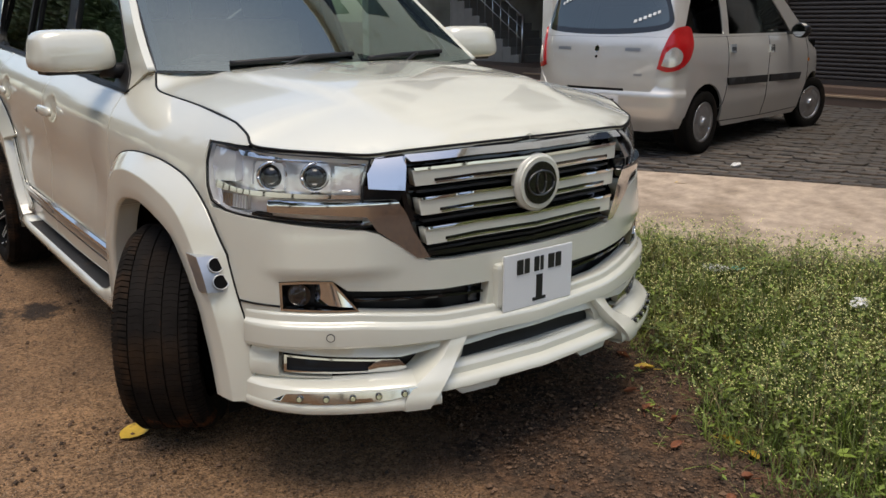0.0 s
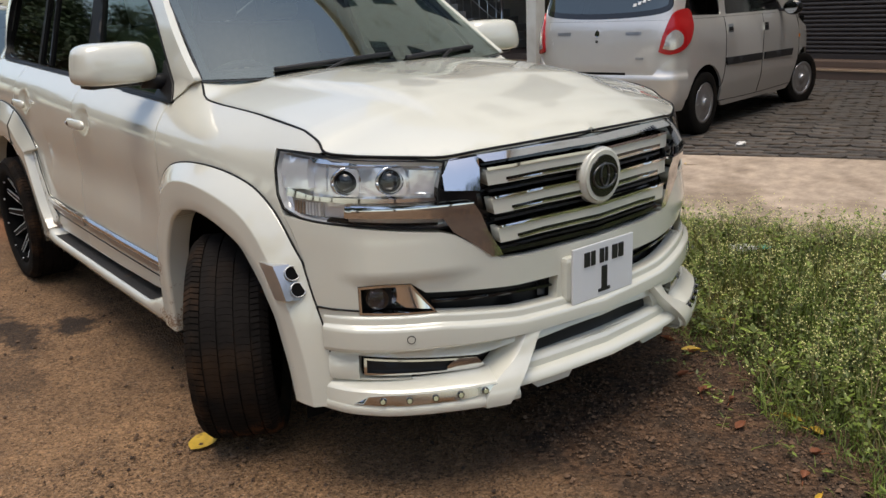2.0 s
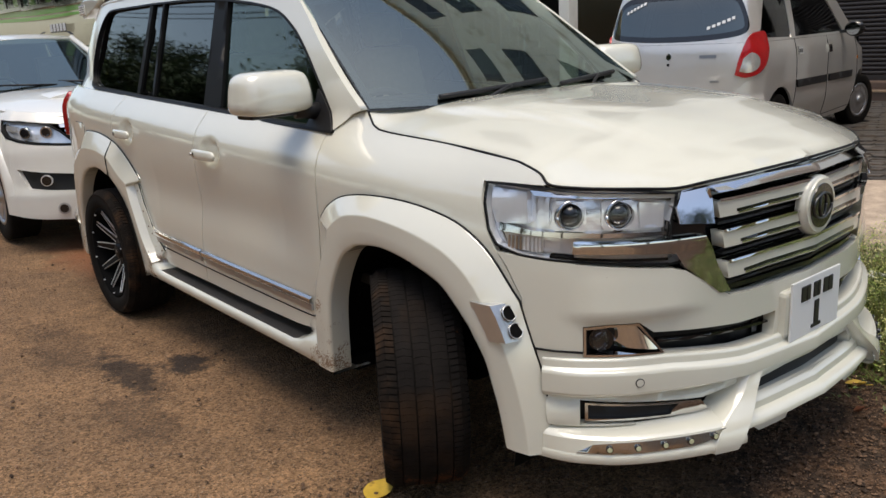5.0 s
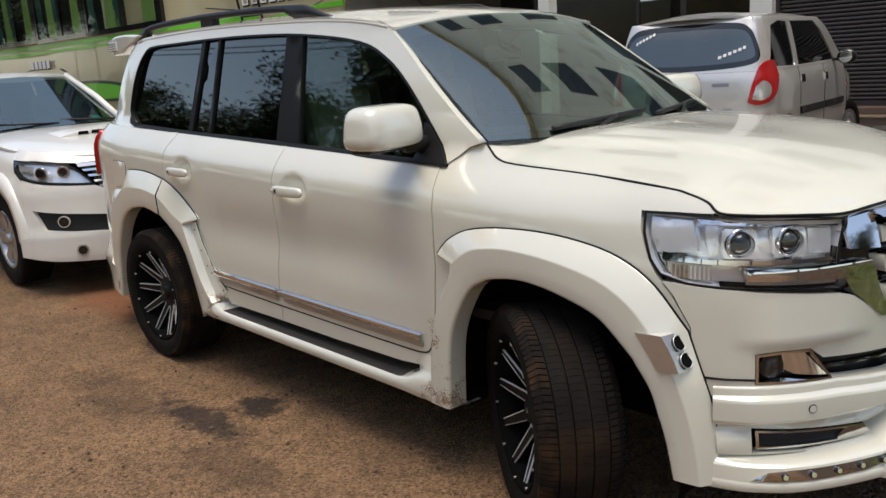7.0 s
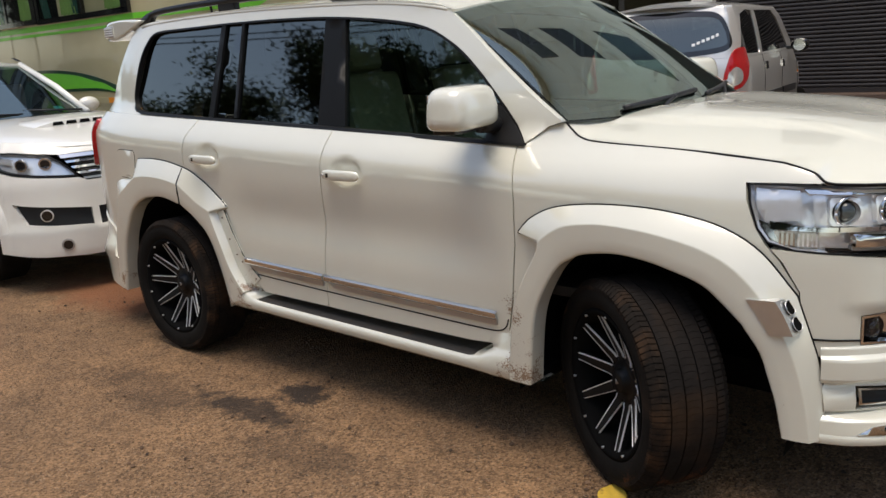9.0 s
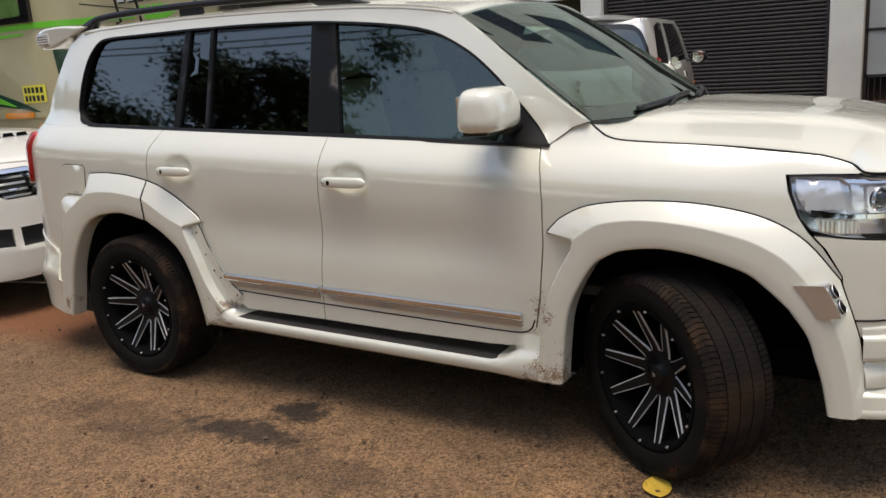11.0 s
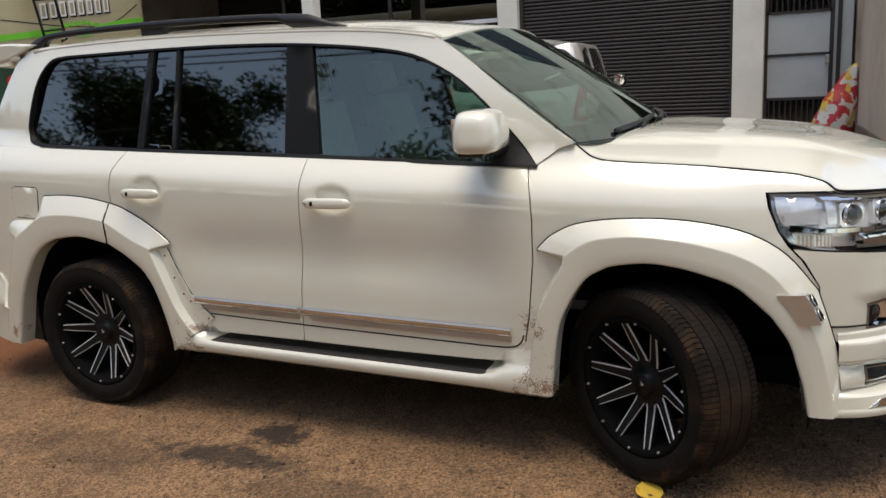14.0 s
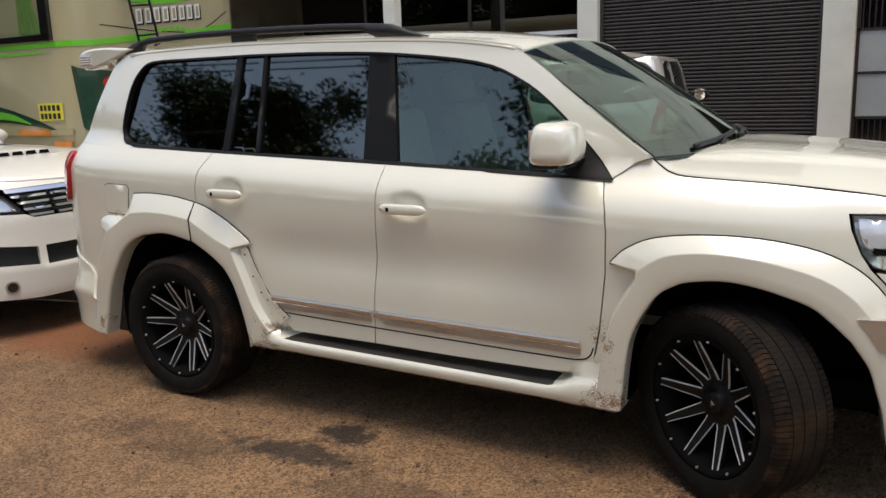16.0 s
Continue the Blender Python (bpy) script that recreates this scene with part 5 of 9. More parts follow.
# door mirrors
for sgn in (-1, 1):
    bm = bmesh.new()
    bmesh.ops.create_cube(bm, size=1)
    bmesh.ops.subdivide_edges(bm, edges=bm.edges[:], cuts=7, use_grid_fill=True)
    for v in bm.verts:
        x, y, z = v.co * 2
        # a rounded brick, tapered to the top and towards the front
        r = (abs(x) ** 4 + abs(y) ** 5 + abs(z) ** 5) ** 0.21
        x, y, z = x / max(r, 1e-6), y / max(r, 1e-6), z / max(r, 1e-6)
        yy = 0.158 * y * (1 - 0.08 * z)
        zz = 0.082 * z
        xx = (0.112 if x > 0 else 0.074) * x * (1 - 0.18 * max(z, 0)) * (1 - 0.15 * abs(y) ** 3)
        v.co = (xx, yy, zz)
    for f in bm.faces:
        f.smooth = True
    m = part("door_mirror", bm, WHITE, suv, "white door mirror on a black foot")
    m.matrix_basis = pose(-0.688, sgn * 1.005, 1.352, 0, 0, -sgn * 8)
    part("mirror_foot", box_bm(-0.05, 0.05, -0.12, 0.12, -0.092, -0.066, 0.012), BLACK, m)
    part("mirror_arm", cyl_bm((0.02, sgn * -0.10, -0.08), (0.06, sgn * -0.20, -0.085), 0.028, 0.034, 14), BLACK, m)
    part("mirror_glass", box_bm(-0.070, -0.062, -0.115, 0.115, -0.052, 0.055, 0.002), CHROME, m)

# bolted silver vents at the flare ends
VENT_ROWS = [((0.400, 0.760), (0.482, 0.766), (0.540, 0.762)), ((0.428, 0.722), (0.500, 0.735), (0.556, 0.728)), ((0.452, 0.685), (0.516, 0.700), (0.570, 0.690)), ((0.470, 0.652), (0.530, 0.662), (0.582, 0.652))]
for left in (False, True):
    at = lambda q, z, e: Vector(skin(2 * END - q if left else q, z, e))
    rows_ = [((*a, 0.066), (*b, 0.078), (c[0] - 0.020, c[1], -0.014)) for a, b, c in VENT_ROWS]
    verts, faces = [], []
    for run, (i0, i1) in enumerate(((0, 1), (1, 2))):
        o = len(verts)
        for row in rows_:
            for w in (0.0, 0.25, 0.5, 0.75, 1.0):
                p0, p1 = at(*row[i0]), at(*row[i1])
                verts.append(p0 + (p1 - p0) * w)
        faces += [(o + i * 5 + j, o + i * 5 + j + 1, o + (i + 1) * 5 + j + 1, o + (i + 1) * 5 + j)[::-1 if left else 1] for i in range(3) for j in range(4)]
    o = len(verts)
    for row in (rows_[0], rows_[-1]):
        a, b, c = (at(*q) for q in row)
        inn = [at(q[0], q[1], -0.01) for q in row]
        n = len(verts)
        verts += [a, b, c] + inn
        faces += [(n, n + 1, n + 4, n + 3), (n + 1, n + 2, n + 5, n + 4)]
    d = weld(raw("flare_vent", verts, faces, VENT, suv, "satin silver vent plate with two round holes", smooth=True))
    # the two holes in the end that looks forward: dark discs for their shade
    p0, p1, p2 = at(*rows_[0][1]), at(*rows_[0][2]), at(*rows_[-1][1])
    across_v, down_v = (p1 - p0), (p2 - p0)
    nrm = across_v.cross(down_v).normalized()
    if nrm.x < 0:
        nrm = -nrm
    for k in (0.27, 0.74):
        r0, r1 = rows_[0], rows_[-1]
        m0 = (at(*r0[1]) + at(*r0[2])) / 2
        m1 = (at(*r1[1]) + at(*r1[2])) / 2
        c = m0 + (m1 - m0) * k
        u = across_v.normalized()
        v = nrm.cross(u)
        tube("vent_ring", [c + nrm * 0.009 + 0.023 * (math.cos(w) * u + math.sin(w) * v) for w in np.linspace(0, 2 * math.pi, 29)], 0.0018, VENT, d, seg=8)
        cyl("vent_hole_dark_disc", c - nrm * 0.004, c + nrm * 0.0085, 0.0225, DARK, d, seg=28)

# number plate with its embossed characters as plain bars
np_ob = part("number_plate", box_bm(0.962, 0.970, -0.150, 0.162, 0.535, 0.728, 0.003), PLATE, suv, "white front number plate with black characters")
box("plate_bracket", 0.90, 0.961, -0.168, 0.178, 0.548, 0.700, WHITE, suv, "", bevel=0.015)
for y0, y1 in ((-0.112, -0.084), (-0.078, -0.056), (-0.034, -0.012), (-0.006, 0.008), (0.030, 0.058), (0.064, 0.090)):
    box("plate_bar", 0.969, 0.974, y0 + 0.017, y1 + 0.017, 0.655, 0.706, INK, np_ob, bevel=0.0015, seg=1)
box("plate_bar", 0.969, 0.974, -0.006, 0.022, 0.560, 0.642, INK, np_ob, bevel=0.0015, seg=1)
box("plate_bar", 0.969, 0.974, -0.022, 0.038, 0.551, 0.563, INK, np_ob, bevel=0.0015, seg=1)

# wheels: lathe-turned tyre with tread blocks, ten-spoke rim with milled edges
def wheel(parent_thing, R, W, rim_r, spokes, name="wheel", rim_mat=RIM, edge_mat=MILLED, tread=True, cup=0.055, tyre_mat=TYRE, tread_mat=TREAD):
    """A wheel about the y axis, outer face towards -y. The caller places it."""
    hub = new(name)
    hub.parent = parent_thing
    n = 72
    h = W / 2
    prof = [(rim_r - 0.004, -h * 0.80), (rim_r + 0.012, -h * 0.93), (rim_r + 0.35 * (R - rim_r), -h * 1.0), (rim_r + 0.68 * (R - rim_r), -h * 0.985), (R - 0.018, -h * 0.93), (R - 0.006, -h * 0.84), (R - 0.008, -h * 0.6),
            (R - 0.008, 0), (R - 0.008, h * 0.6), (R - 0.006, h * 0.84), (R - 0.018, h * 0.93), (rim_r + 0.5 * (R - rim_r), h), (rim_r, h * 0.8)]

    def lathe(nm, prof, m, lab="", n=n):
        verts = [(r * math.cos(2 * math.pi * i / n), y, r * math.sin(2 * math.pi * i / n)) for i in range(n) for r, y in prof]
        k = len(prof)
        faces = [(i * k + j, i * k + j + 1, ((i + 1) % n) * k + j + 1, ((i + 1) % n) * k + j) for i in range(n) for j in range(k - 1)]
        return raw(nm, verts, faces, m, hub, lab, smooth=True)
    ty = lathe("tyre", prof, tyre_mat, "black tyre dusted with red mud")
    if tread:
        whole_tread = {False: ([], []), True: ([], [])}
        # five ribs parted by grooves, each cut by fine bent sipes
        for row, (y0, y1, sh) in enumerate(((-0.99, -0.60, 0.0), (-0.565, -0.22, 0.5), (-0.185, 0.185, 0.2), (0.22, 0.565, 0.7), (0.60, 0.99, 0.4))):
            verts, faces = whole_tread[row == 0]
            count = 112 if row in (0, 4) else 104
            for i in range(count):
                a0 = 2 * math.pi * (i + sh) / count
                a1 = a0 + 2 * math.pi / count * (0.80 if row in (0, 4) else 0.95)
                skew = 0.16 * 2 * math.pi / count
                ym = (y0 + y1) / 2
                o = len(verts)
                for r in (R - 0.016, R):
                    for a, y, q in ((a0, y0, 0.0), (a1, y0, 0.0), (a1, ym, 1.0), (a1, y1, -0.4), (a0, y1, -0.4), (a0, ym, 1.0)):
                        rr = r - (0.022 if abs(y) > 0.9 else 0.0)
                        a = a + skew * q
                        verts.append((rr * math.cos(a), y * h, rr * math.sin(a)))
                faces += [(o + 6, o + 7, o + 8, o + 11), (o + 11, o + 8, o + 9, o + 10)] + [(o + q, o + (q + 1) % 6, o + 6 + (q + 1) % 6, o + 6 + q) for q in range(6)]
        for edge in (False, True):
            tagged(raw("tread_shoulder" if edge else "tread", *whole_tread[edge], SHOULDER if edge else tread_mat, ty, "rust-brown tread shoulder" if edge else "dusty brown ribbed tread"), kind="stuff")
    lathe("rim_barrel" if edge_mat else "rim_ring", [(rim_r, -h * 0.80), (rim_r + 0.008, -h * 0.90), (rim_r - 0.006, -h * 0.92), (rim_r - 0.022, -h * 0.84), (rim_r - 0.028, -h * 0.4), (rim_r - 0.05, h * 0.5), (rim_r - 0.03, h * 0.8)], DARK if edge_mat else rim_mat, "")
    lathe("brake_disc", [(0.02, 0.02), (rim_r * 0.62, 0.02), (rim_r * 0.62, 0.045)], DARK, "")
    face, deep = -h * 0.84, -h * 0.84 + cup
    lathe("hub_cap", [(0.001, deep - 0.040), (0.036, deep - 0.040), (0.044, deep - 0.034), (0.047, deep - 0.012), (0.070, deep - 0.012), (0.084, deep - 0.008), (0.088, deep + 0.03)], rim_mat, "", 40)
    if edge_mat:
        lathe("hub_mark", [(0.001, deep - 0.0415), (0.013, deep - 0.0415), (0.014, deep - 0.039)], SATIN, "", 3)
    ro = rim_r - 0.018
    slope = lambda r: deep - 0.014 + (face + 0.018 - deep) * (r - 0.10) / (ro - 0.10)
    for i in range(spokes):
        a = 2 * math.pi * i / spokes
        sw0, sw1 = (0.0205, 0.0140) if spokes > 7 else (0.045, 0.06)
        T = Matrix.Rotation(a, 4, "Y")
        verts = []
        for r, w, y in ((0.06, sw0 + 0.006, deep - 0.008), (0.10, sw0, deep - 0.014), (ro * 0.75, (sw0 + sw1) / 2, slope(ro * 0.75)), (ro, sw1, slope(ro))):
            for ww, dy in ((-w, 0.03), (-w, 0.004), (-w + 0.006, 0.0), (w - 0.006, 0.0), (w, 0.004), (w, 0.03)):
                verts.append(T @ Vector((r, y + dy, ww)))
        faces = [(k * 6 + j, k * 6 + j + 1, (k + 1) * 6 + j + 1, (k + 1) * 6 + j) for k in range(3) for j in range(5)] + [(23, 22, 21, 20, 19, 18)]
        sp_ob = raw("spoke", verts, [f[::-1] for f in faces], rim_mat, hub)
        if edge_mat:
            # bright milled line down both edges, bent round towards the next spoke at the hub
            for sg in (-1, 1):
                verts = []
                rows = [(0.086, sw0 + 0.0030, deep - 0.011), (0.092, sw0 + 0.0006, deep - 0.0135), (0.102, sw0, slope(0.102)), (ro * 0.75, (sw0 + sw1) / 2, slope(ro * 0.75)), (ro * 0.985, sw1, slope(ro * 0.985))]
                for r, w, y in rows:
                    for ww, dy in ((w + 0.0010, 0.006), (w - 0.0004, -0.0012), (w - (0.0030 if sg < 0 else 0.0013), -0.0012), (w - (0.0036 if sg < 0 else 0.0018), 0.001)):
                        verts.append(T @ Vector((r, y + dy, sg * ww)))
                raw("milled_edge", verts, [(k * 4 + j, k * 4 + j + 1, (k + 1) * 4 + j + 1, (k + 1) * 4 + j)[::-sg] for k in range(len(rows) - 1) for j in range(3)], edge_mat, hub)
            for da in (0.31,):
                p = T @ Matrix.Rotation(da, 4, "Y") @ Vector((rim_r - 0.012, face - 0.012, 0))
                cyl("rim_bolt", p + Vector((0, 0.012, 0)), p + Vector((0, -0.002, 0)), 0.0048, SATIN, hub, seg=8)
    for i in range(5):
        a = 2 * math.pi * (i + 0.5) / 5
        p = Vector((0.055 * math.cos(a), deep, 0.055 * math.sin(a)))
        cyl("wheel_nut", p, p + Vector((0, -0.010, 0)), 0.009, rim_mat, hub, seg=6)
    return hub


WR, WZ = 0.382, 0.362
for x, steer in ((-0.030, -33.5), (-2.868, 0)):
    for sgn in (-1, 1):
        w = wheel(suv, WR, 0.285, 0.270 if steer else 0.269, 10, cup=0.080, tyre_mat=TYREMUD if steer else TYRE, tread_mat=TREADMUD if steer else TREAD)
        w.matrix_basis = pose(x, sgn * (0.880 if steer else 0.895), WZ if steer else WZ - 0.014, 0, 0, (180 if sgn > 0 else 0) + steer) @ Matrix.Rotation(0.08 if steer else 0.05, 4, "Y")

# dark inner body, wheel wells, boxes that block light
box("inner_body", -3.75, -3.40, -0.80, 0.80, 0.40, 1.16, DARK, suv)
box("inner_body", -2.36, -0.56, -0.79, 0.79, 0.32, 0.62, DARK, suv)
box("inner_body", 0.50, 0.72, -0.60, 0.60, 0.36, 1.02, DARK, suv)
box("inner_body", -0.48, 0.55, -0.55, 0.55, 0.45, 1.10, DARK, suv)
box("inner_body", -3.40, -2.36, -0.55, 0.55, 0.45, 0.95, DARK, suv)
for x0 in (0.0, -2.85):
    for sgn in (-1, 1):
        pts = [(x0 + 0.53 * math.cos(a), 0.36 + 0.53 * math.sin(a)) for a in np.linspace(-0.25, math.pi + 0.25, 25)]
        verts = [(x, sgn * y, z) for x, z in pts for y in (0.50, 0.935)] + [(x0, sgn * 0.5, 0.36)]
        faces = [(2 * i, 2 * i + 1, 2 * i + 3, 2 * i + 2) for i in range(len(pts) - 1)] + [(2 * i, 2 * i + 2, len(verts) - 1) for i in range(len(pts) - 1)]
        raw("wheel_well", verts, faces, DARK, suv, "", smooth=False)
for left in (False, True):
    q = [(-3.56, 0.22), (-3.45, 0.22), (-3.44, 0.45), (-3.52, 0.45)]
    panel("mud_flap", flip_s(skin, q) if left else q, skin, BLACK, suv, "", lift=-0.03, thick=0.02, step=0.05)
for y in (-0.55, 0.55):
    box("chassis_rail", -3.7, 0.7, y - 0.04, y + 0.04, 0.30, 0.40, DARK, suv)
# low boxes added out of sight to deepen the shade under the car
box("under_car_light_block", -2.40, -0.46, -0.86, 0.86, 0.235, 0.30, DARK, suv, bevel=0.02)
box("under_car_light_block", -3.85, -3.36, -0.78, 0.78, 0.26, 0.36, DARK, suv, bevel=0.02)
box("under_car_light_block", -0.46, 0.62, -0.52, 0.52, 0.25, 0.36, DARK, suv, bevel=0.02)
box("under_car_light_block", -3.36, -2.40, -0.52, 0.52, 0.25, 0.36, DARK, suv, bevel=0.02)
box("axle", -2.92, -2.78, -0.75, 0.75, 0.29, 0.43, DARK, suv, bevel=0.04)
box("axle", -0.07, 0.07, -0.7, 0.7, 0.29, 0.43, DARK, suv, bevel=0.04)

# cabin
box("cabin_floor", -3.7, -0.30, -0.80, 0.80, 0.60, 0.64, DASH, suv)
panel("headlining", [(-3.6, -0.58), (-1.1, -0.60), (-1.1, 0.60), (-3.6, 0.58)], roof, TAN, suv, "", lift=-0.045, thick=0.0, step=0.2)
part("dashboard", box_bm(-0.80, -0.36, -0.70, 0.70, 0.95, 1.245, 0.06, 3), DASH, suv, "dark dashboard")
part("instrument_hood", box_bm(-0.80, -0.58, -0.56, -0.22, 1.20, 1.285, 0.04, 3), DASH, suv)
c = Vector((-0.93, -0.38, 1.14))
ax = Vector((-0.85, 0, 0.52)).normalized()
a, b = Vector((0, 1, 0)), ax.cross(Vector((0, 1, 0)))
sw = tube("steering_wheel", [c + 0.19 * (math.cos(w) * a + math.sin(w) * b) for w in np.linspace(0, 2 * math.pi, 41)], 0.017, DASH, suv, "dark steering wheel", seg=8)
part("wheel_boss", cyl_bm(c - ax * 0.06, c + ax * 0.01, 0.05, 0.07, 20), DASH, sw)
for w in (0.0, math.pi, -math.pi / 2):
    tube("wheel_arm", [c + 0.05 * (math.cos(w) * a + math.sin(w) * b), c + 0.18 * (math.cos(w) * a + math.sin(w) * b)], 0.016, DASH, sw, seg=6)
for x, ys in ((-1.45, (-0.38, 0.38)), (-2.35, (-0.42, 0.0, 0.42))):
    for y in ys:
        st = part("seat", box_bm(x - 0.22, x + 0.28, y - 0.20, y + 0.20, 0.78, 0.95, 0.06, 3), TAN, suv, "beige leather seat")
        bm = box_bm(-0.07, 0.07, y - 0.20, y + 0.20, 0.0, 0.58, 0.05, 3)
        bm.transform(pose(x - 0.24, 0, 0.90, 0, -14, 0))
        part("seat_back", bm, TAN, st)
        bm = box_bm(-0.05, 0.05, y - 0.12, y + 0.12, 0.60, 0.78, 0.04, 3)
        bm.transform(pose(x - 0.24, 0, 0.90, 0, -14, 0))
        part("head_rest", bm, TAN, st)
part("rear_view_mirror", box_bm(-0.98, -0.95, -0.13, 0.11, 1.56, 1.63, 0.012, 2), GLOSS, suv)
p = Vector(screen(0.02, 0.80, -0.012))
star = []
for i in range(8):
    r = 0.032 if i % 2 == 0 else 0.011
    star.append((0.02 + r * math.cos(i * math.pi / 4) / 0.7, 0.80 + r * math.sin(i * math.pi / 4) / 0.75))
panel("star_sticker", star, screen, PLATE, suv, "", lift=-0.008, thick=0.0, step=0.05)

# ---- ground ----
def ground_z(x, y):
    k = 0.5 * (x + 0.6) * -0.40
    yy = y + k * float(np.interp(y, [0.5, 3.0], [0.0, 1.0])) * float(np.interp(abs(x), [4, 8], [1, 0]))
    return GROUND - 0.014 * float(np.interp(x, [-4.0, -2.6, -0.4], [1.0, 1.0, 0.0])) + float(np.interp(yy, [0.9, 1.5, 2.3, 3.0, 4.0, 5.0, 9.0, 14.0], [0.0, 0.03, 0.13, 0.20, 0.29, 0.325, 0.345, 0.36]))


def ground_material():
    m = bpy.data.materials.new("asphalt_and_soil")
    m.use_nodes = True
    nt, n = m.node_tree, m.node_tree.nodes
    b = n["Principled BSDF"]
    L = nt.links.new
    co = n.new("ShaderNodeTexCoord").outputs["Object"]

    def noise_tex(scale, detail=6, rough=0.6):
        t = n.new("ShaderNodeTexNoise")
        t.inputs["Scale"].default_value, t.inputs["Detail"].default_value, t.inputs["Roughness"].default_value = scale, detail, rough
        L(co, t.inputs["Vector"])
        return t.outputs["Fac"]

    def span(v, a, c, lo=0.0, hi=1.0):
        r = n.new("ShaderNodeMapRange")
        r.inputs["From Min"].default_value, r.inputs["From Max"].default_value, r.inputs["To Min"].default_value, r.inputs["To Max"].default_value = a, c, lo, hi
        L(v, r.inputs["Value"])
        return r.outputs[0]

    def math_node(op, a, c):
        t = n.new("ShaderNodeMath")
        t.operation = op
        for i, v in enumerate((a, c)):
            if isinstance(v, (int, float)):
                t.inputs[i].default_value = v
            else:
                L(v, t.inputs[i])
        return t.outputs[0]

    def mix(f, a, c):
        t = n.new("ShaderNodeMix")
        t.data_type = "RGBA"
        L(f, t.inputs["Factor"])
        for v, k in ((a, "A"), (c, "B")):
            if isinstance(v, tuple):
                t.inputs[k].default_value = (*v, 1)
            else:
                L(v, t.inputs[k])
        return t.outputs["Result"]
    stones = n.new("ShaderNodeTexVoronoi")
    stones.inputs["Scale"].default_value = 105
    L(co, stones.inputs["Vector"])
    grain = n.new("ShaderNodeHueSaturation")
    tone = mix(span(noise_tex(0.9), 0.35, 0.65), (0.270, 0.158, 0.082), (0.186, 0.112, 0.062))
    tone = mix(span(noise_tex(6.0), 0.45, 0.75), tone, (0.148, 0.090, 0.051))
    L(tone, grain.inputs["Color"])
    L(span(stones.outputs["Color"], 0.0, 1.0, 0.38, 1.75), grain.inputs["Value"])
    out = grain.outputs[0]
    # pale and dark chips worn free in the surface
    chips = n.new("ShaderNodeTexVoronoi")
    chips.inputs["Scale"].default_value = 210
    L(co, chips.inputs["Vector"])
    out = mix(span(chips.outputs["Color"], 0.86, 0.93, 0.0, 0.7), out, (0.40, 0.32, 0.23))
    out = mix(span(chips.outputs["Color"], 0.22, 0.12, 0.0, 0.75), out, (0.035, 0.025, 0.018))
    sep = n.new("ShaderNodeSeparateXYZ")
    L(co, sep.inputs[0])
    x, y = sep.outputs[0], sep.outputs[1]
    wob = noise_tex(1.6)
    # red-brown gravel by the verge and under the nose
    edge = math_node("ADD", y, math_node("MULTIPLY", x, 0.42))
    edge = math_node("ADD", edge, math_node("MULTIPLY", wob, 1.1))
    soil = mix(span(noise_tex(9.0), 0.40, 0.62), (0.046, 0.031, 0.021), (0.086, 0.048, 0.027))
    gr = n.new("ShaderNodeTexVoronoi")
    gr.inputs["Scale"].default_value = 60
    L(co, gr.inputs["Vector"])
    sv = n.new("ShaderNodeHueSaturation")
    L(soil, sv.inputs["Color"])
    L(span(gr.outputs["Color"], 0, 1, 0.35, 2.3), sv.inputs["Value"])
    out = mix(span(edge, 0.45, 0.85), out, sv.outputs[0])
    # red dust washed in behind the rear wheel
    dx = math_node("ADD", x, 4.3)
    dy = math_node("ADD", y, 0.55)
    d = math_node("SQRT", math_node("ADD", math_node("MULTIPLY", math_node("MULTIPLY", dx, dx), 0.45), math_node("MULTIPLY", math_node("MULTIPLY", dy, dy), 2.2)), 0)
    d = math_node("ADD", d, math_node("MULTIPLY", noise_tex(3.5), -0.9))
    out = mix(span(d, 0.28, -0.12, 0.0, 0.85), out, (0.235, 0.095, 0.045))
    # oil stains
    for cx, cy, sx, sy, depth in ((-1.74, -1.06, 6.5, 9.0, 0.9), (-1.80, -1.33, 3.0, 11.0, 0.8), (-1.25, -1.50, 3.0, 7.0, 0.35), (-2.5, -1.45, 2.0, 6.0, 0.35), (0.35, -1.75, 4.0, 6.0, 0.3)):
        dx, dy = math_node("ADD", x, -cx), math_node("ADD", y, -cy)
        d = math_node("ADD", math_node("MULTIPLY", math_node("MULTIPLY", dx, dx), sx * sx), math_node("MULTIPLY", math_node("MULTIPLY", dy, dy), sy * sy))
        d = math_node("ADD", math_node("SQRT", d, 0), math_node("MULTIPLY", noise_tex(13.0, 8, 0.68), -3.0))
        out = mix(span(d, -0.25, -0.85, 0.0, depth), out, (0.022, 0.018, 0.016))
    L(out, b.inputs["Base Color"])
    b.inputs["Roughness"].default_value = 0.9
    b.inputs["Specular IOR Level"].default_value = 0.25
    bp = n.new("ShaderNodeBump")
    bp.inputs["Strength"].default_value, bp.inputs["Distance"].default_value = 0.9, 0.010
    L(math_node("ADD", span(stones.outputs["Distance"], 0.0, 0.7), noise_tex(40)), bp.inputs["Height"])
    L(bp.outputs[0], b.inputs["Normal"])
    return m


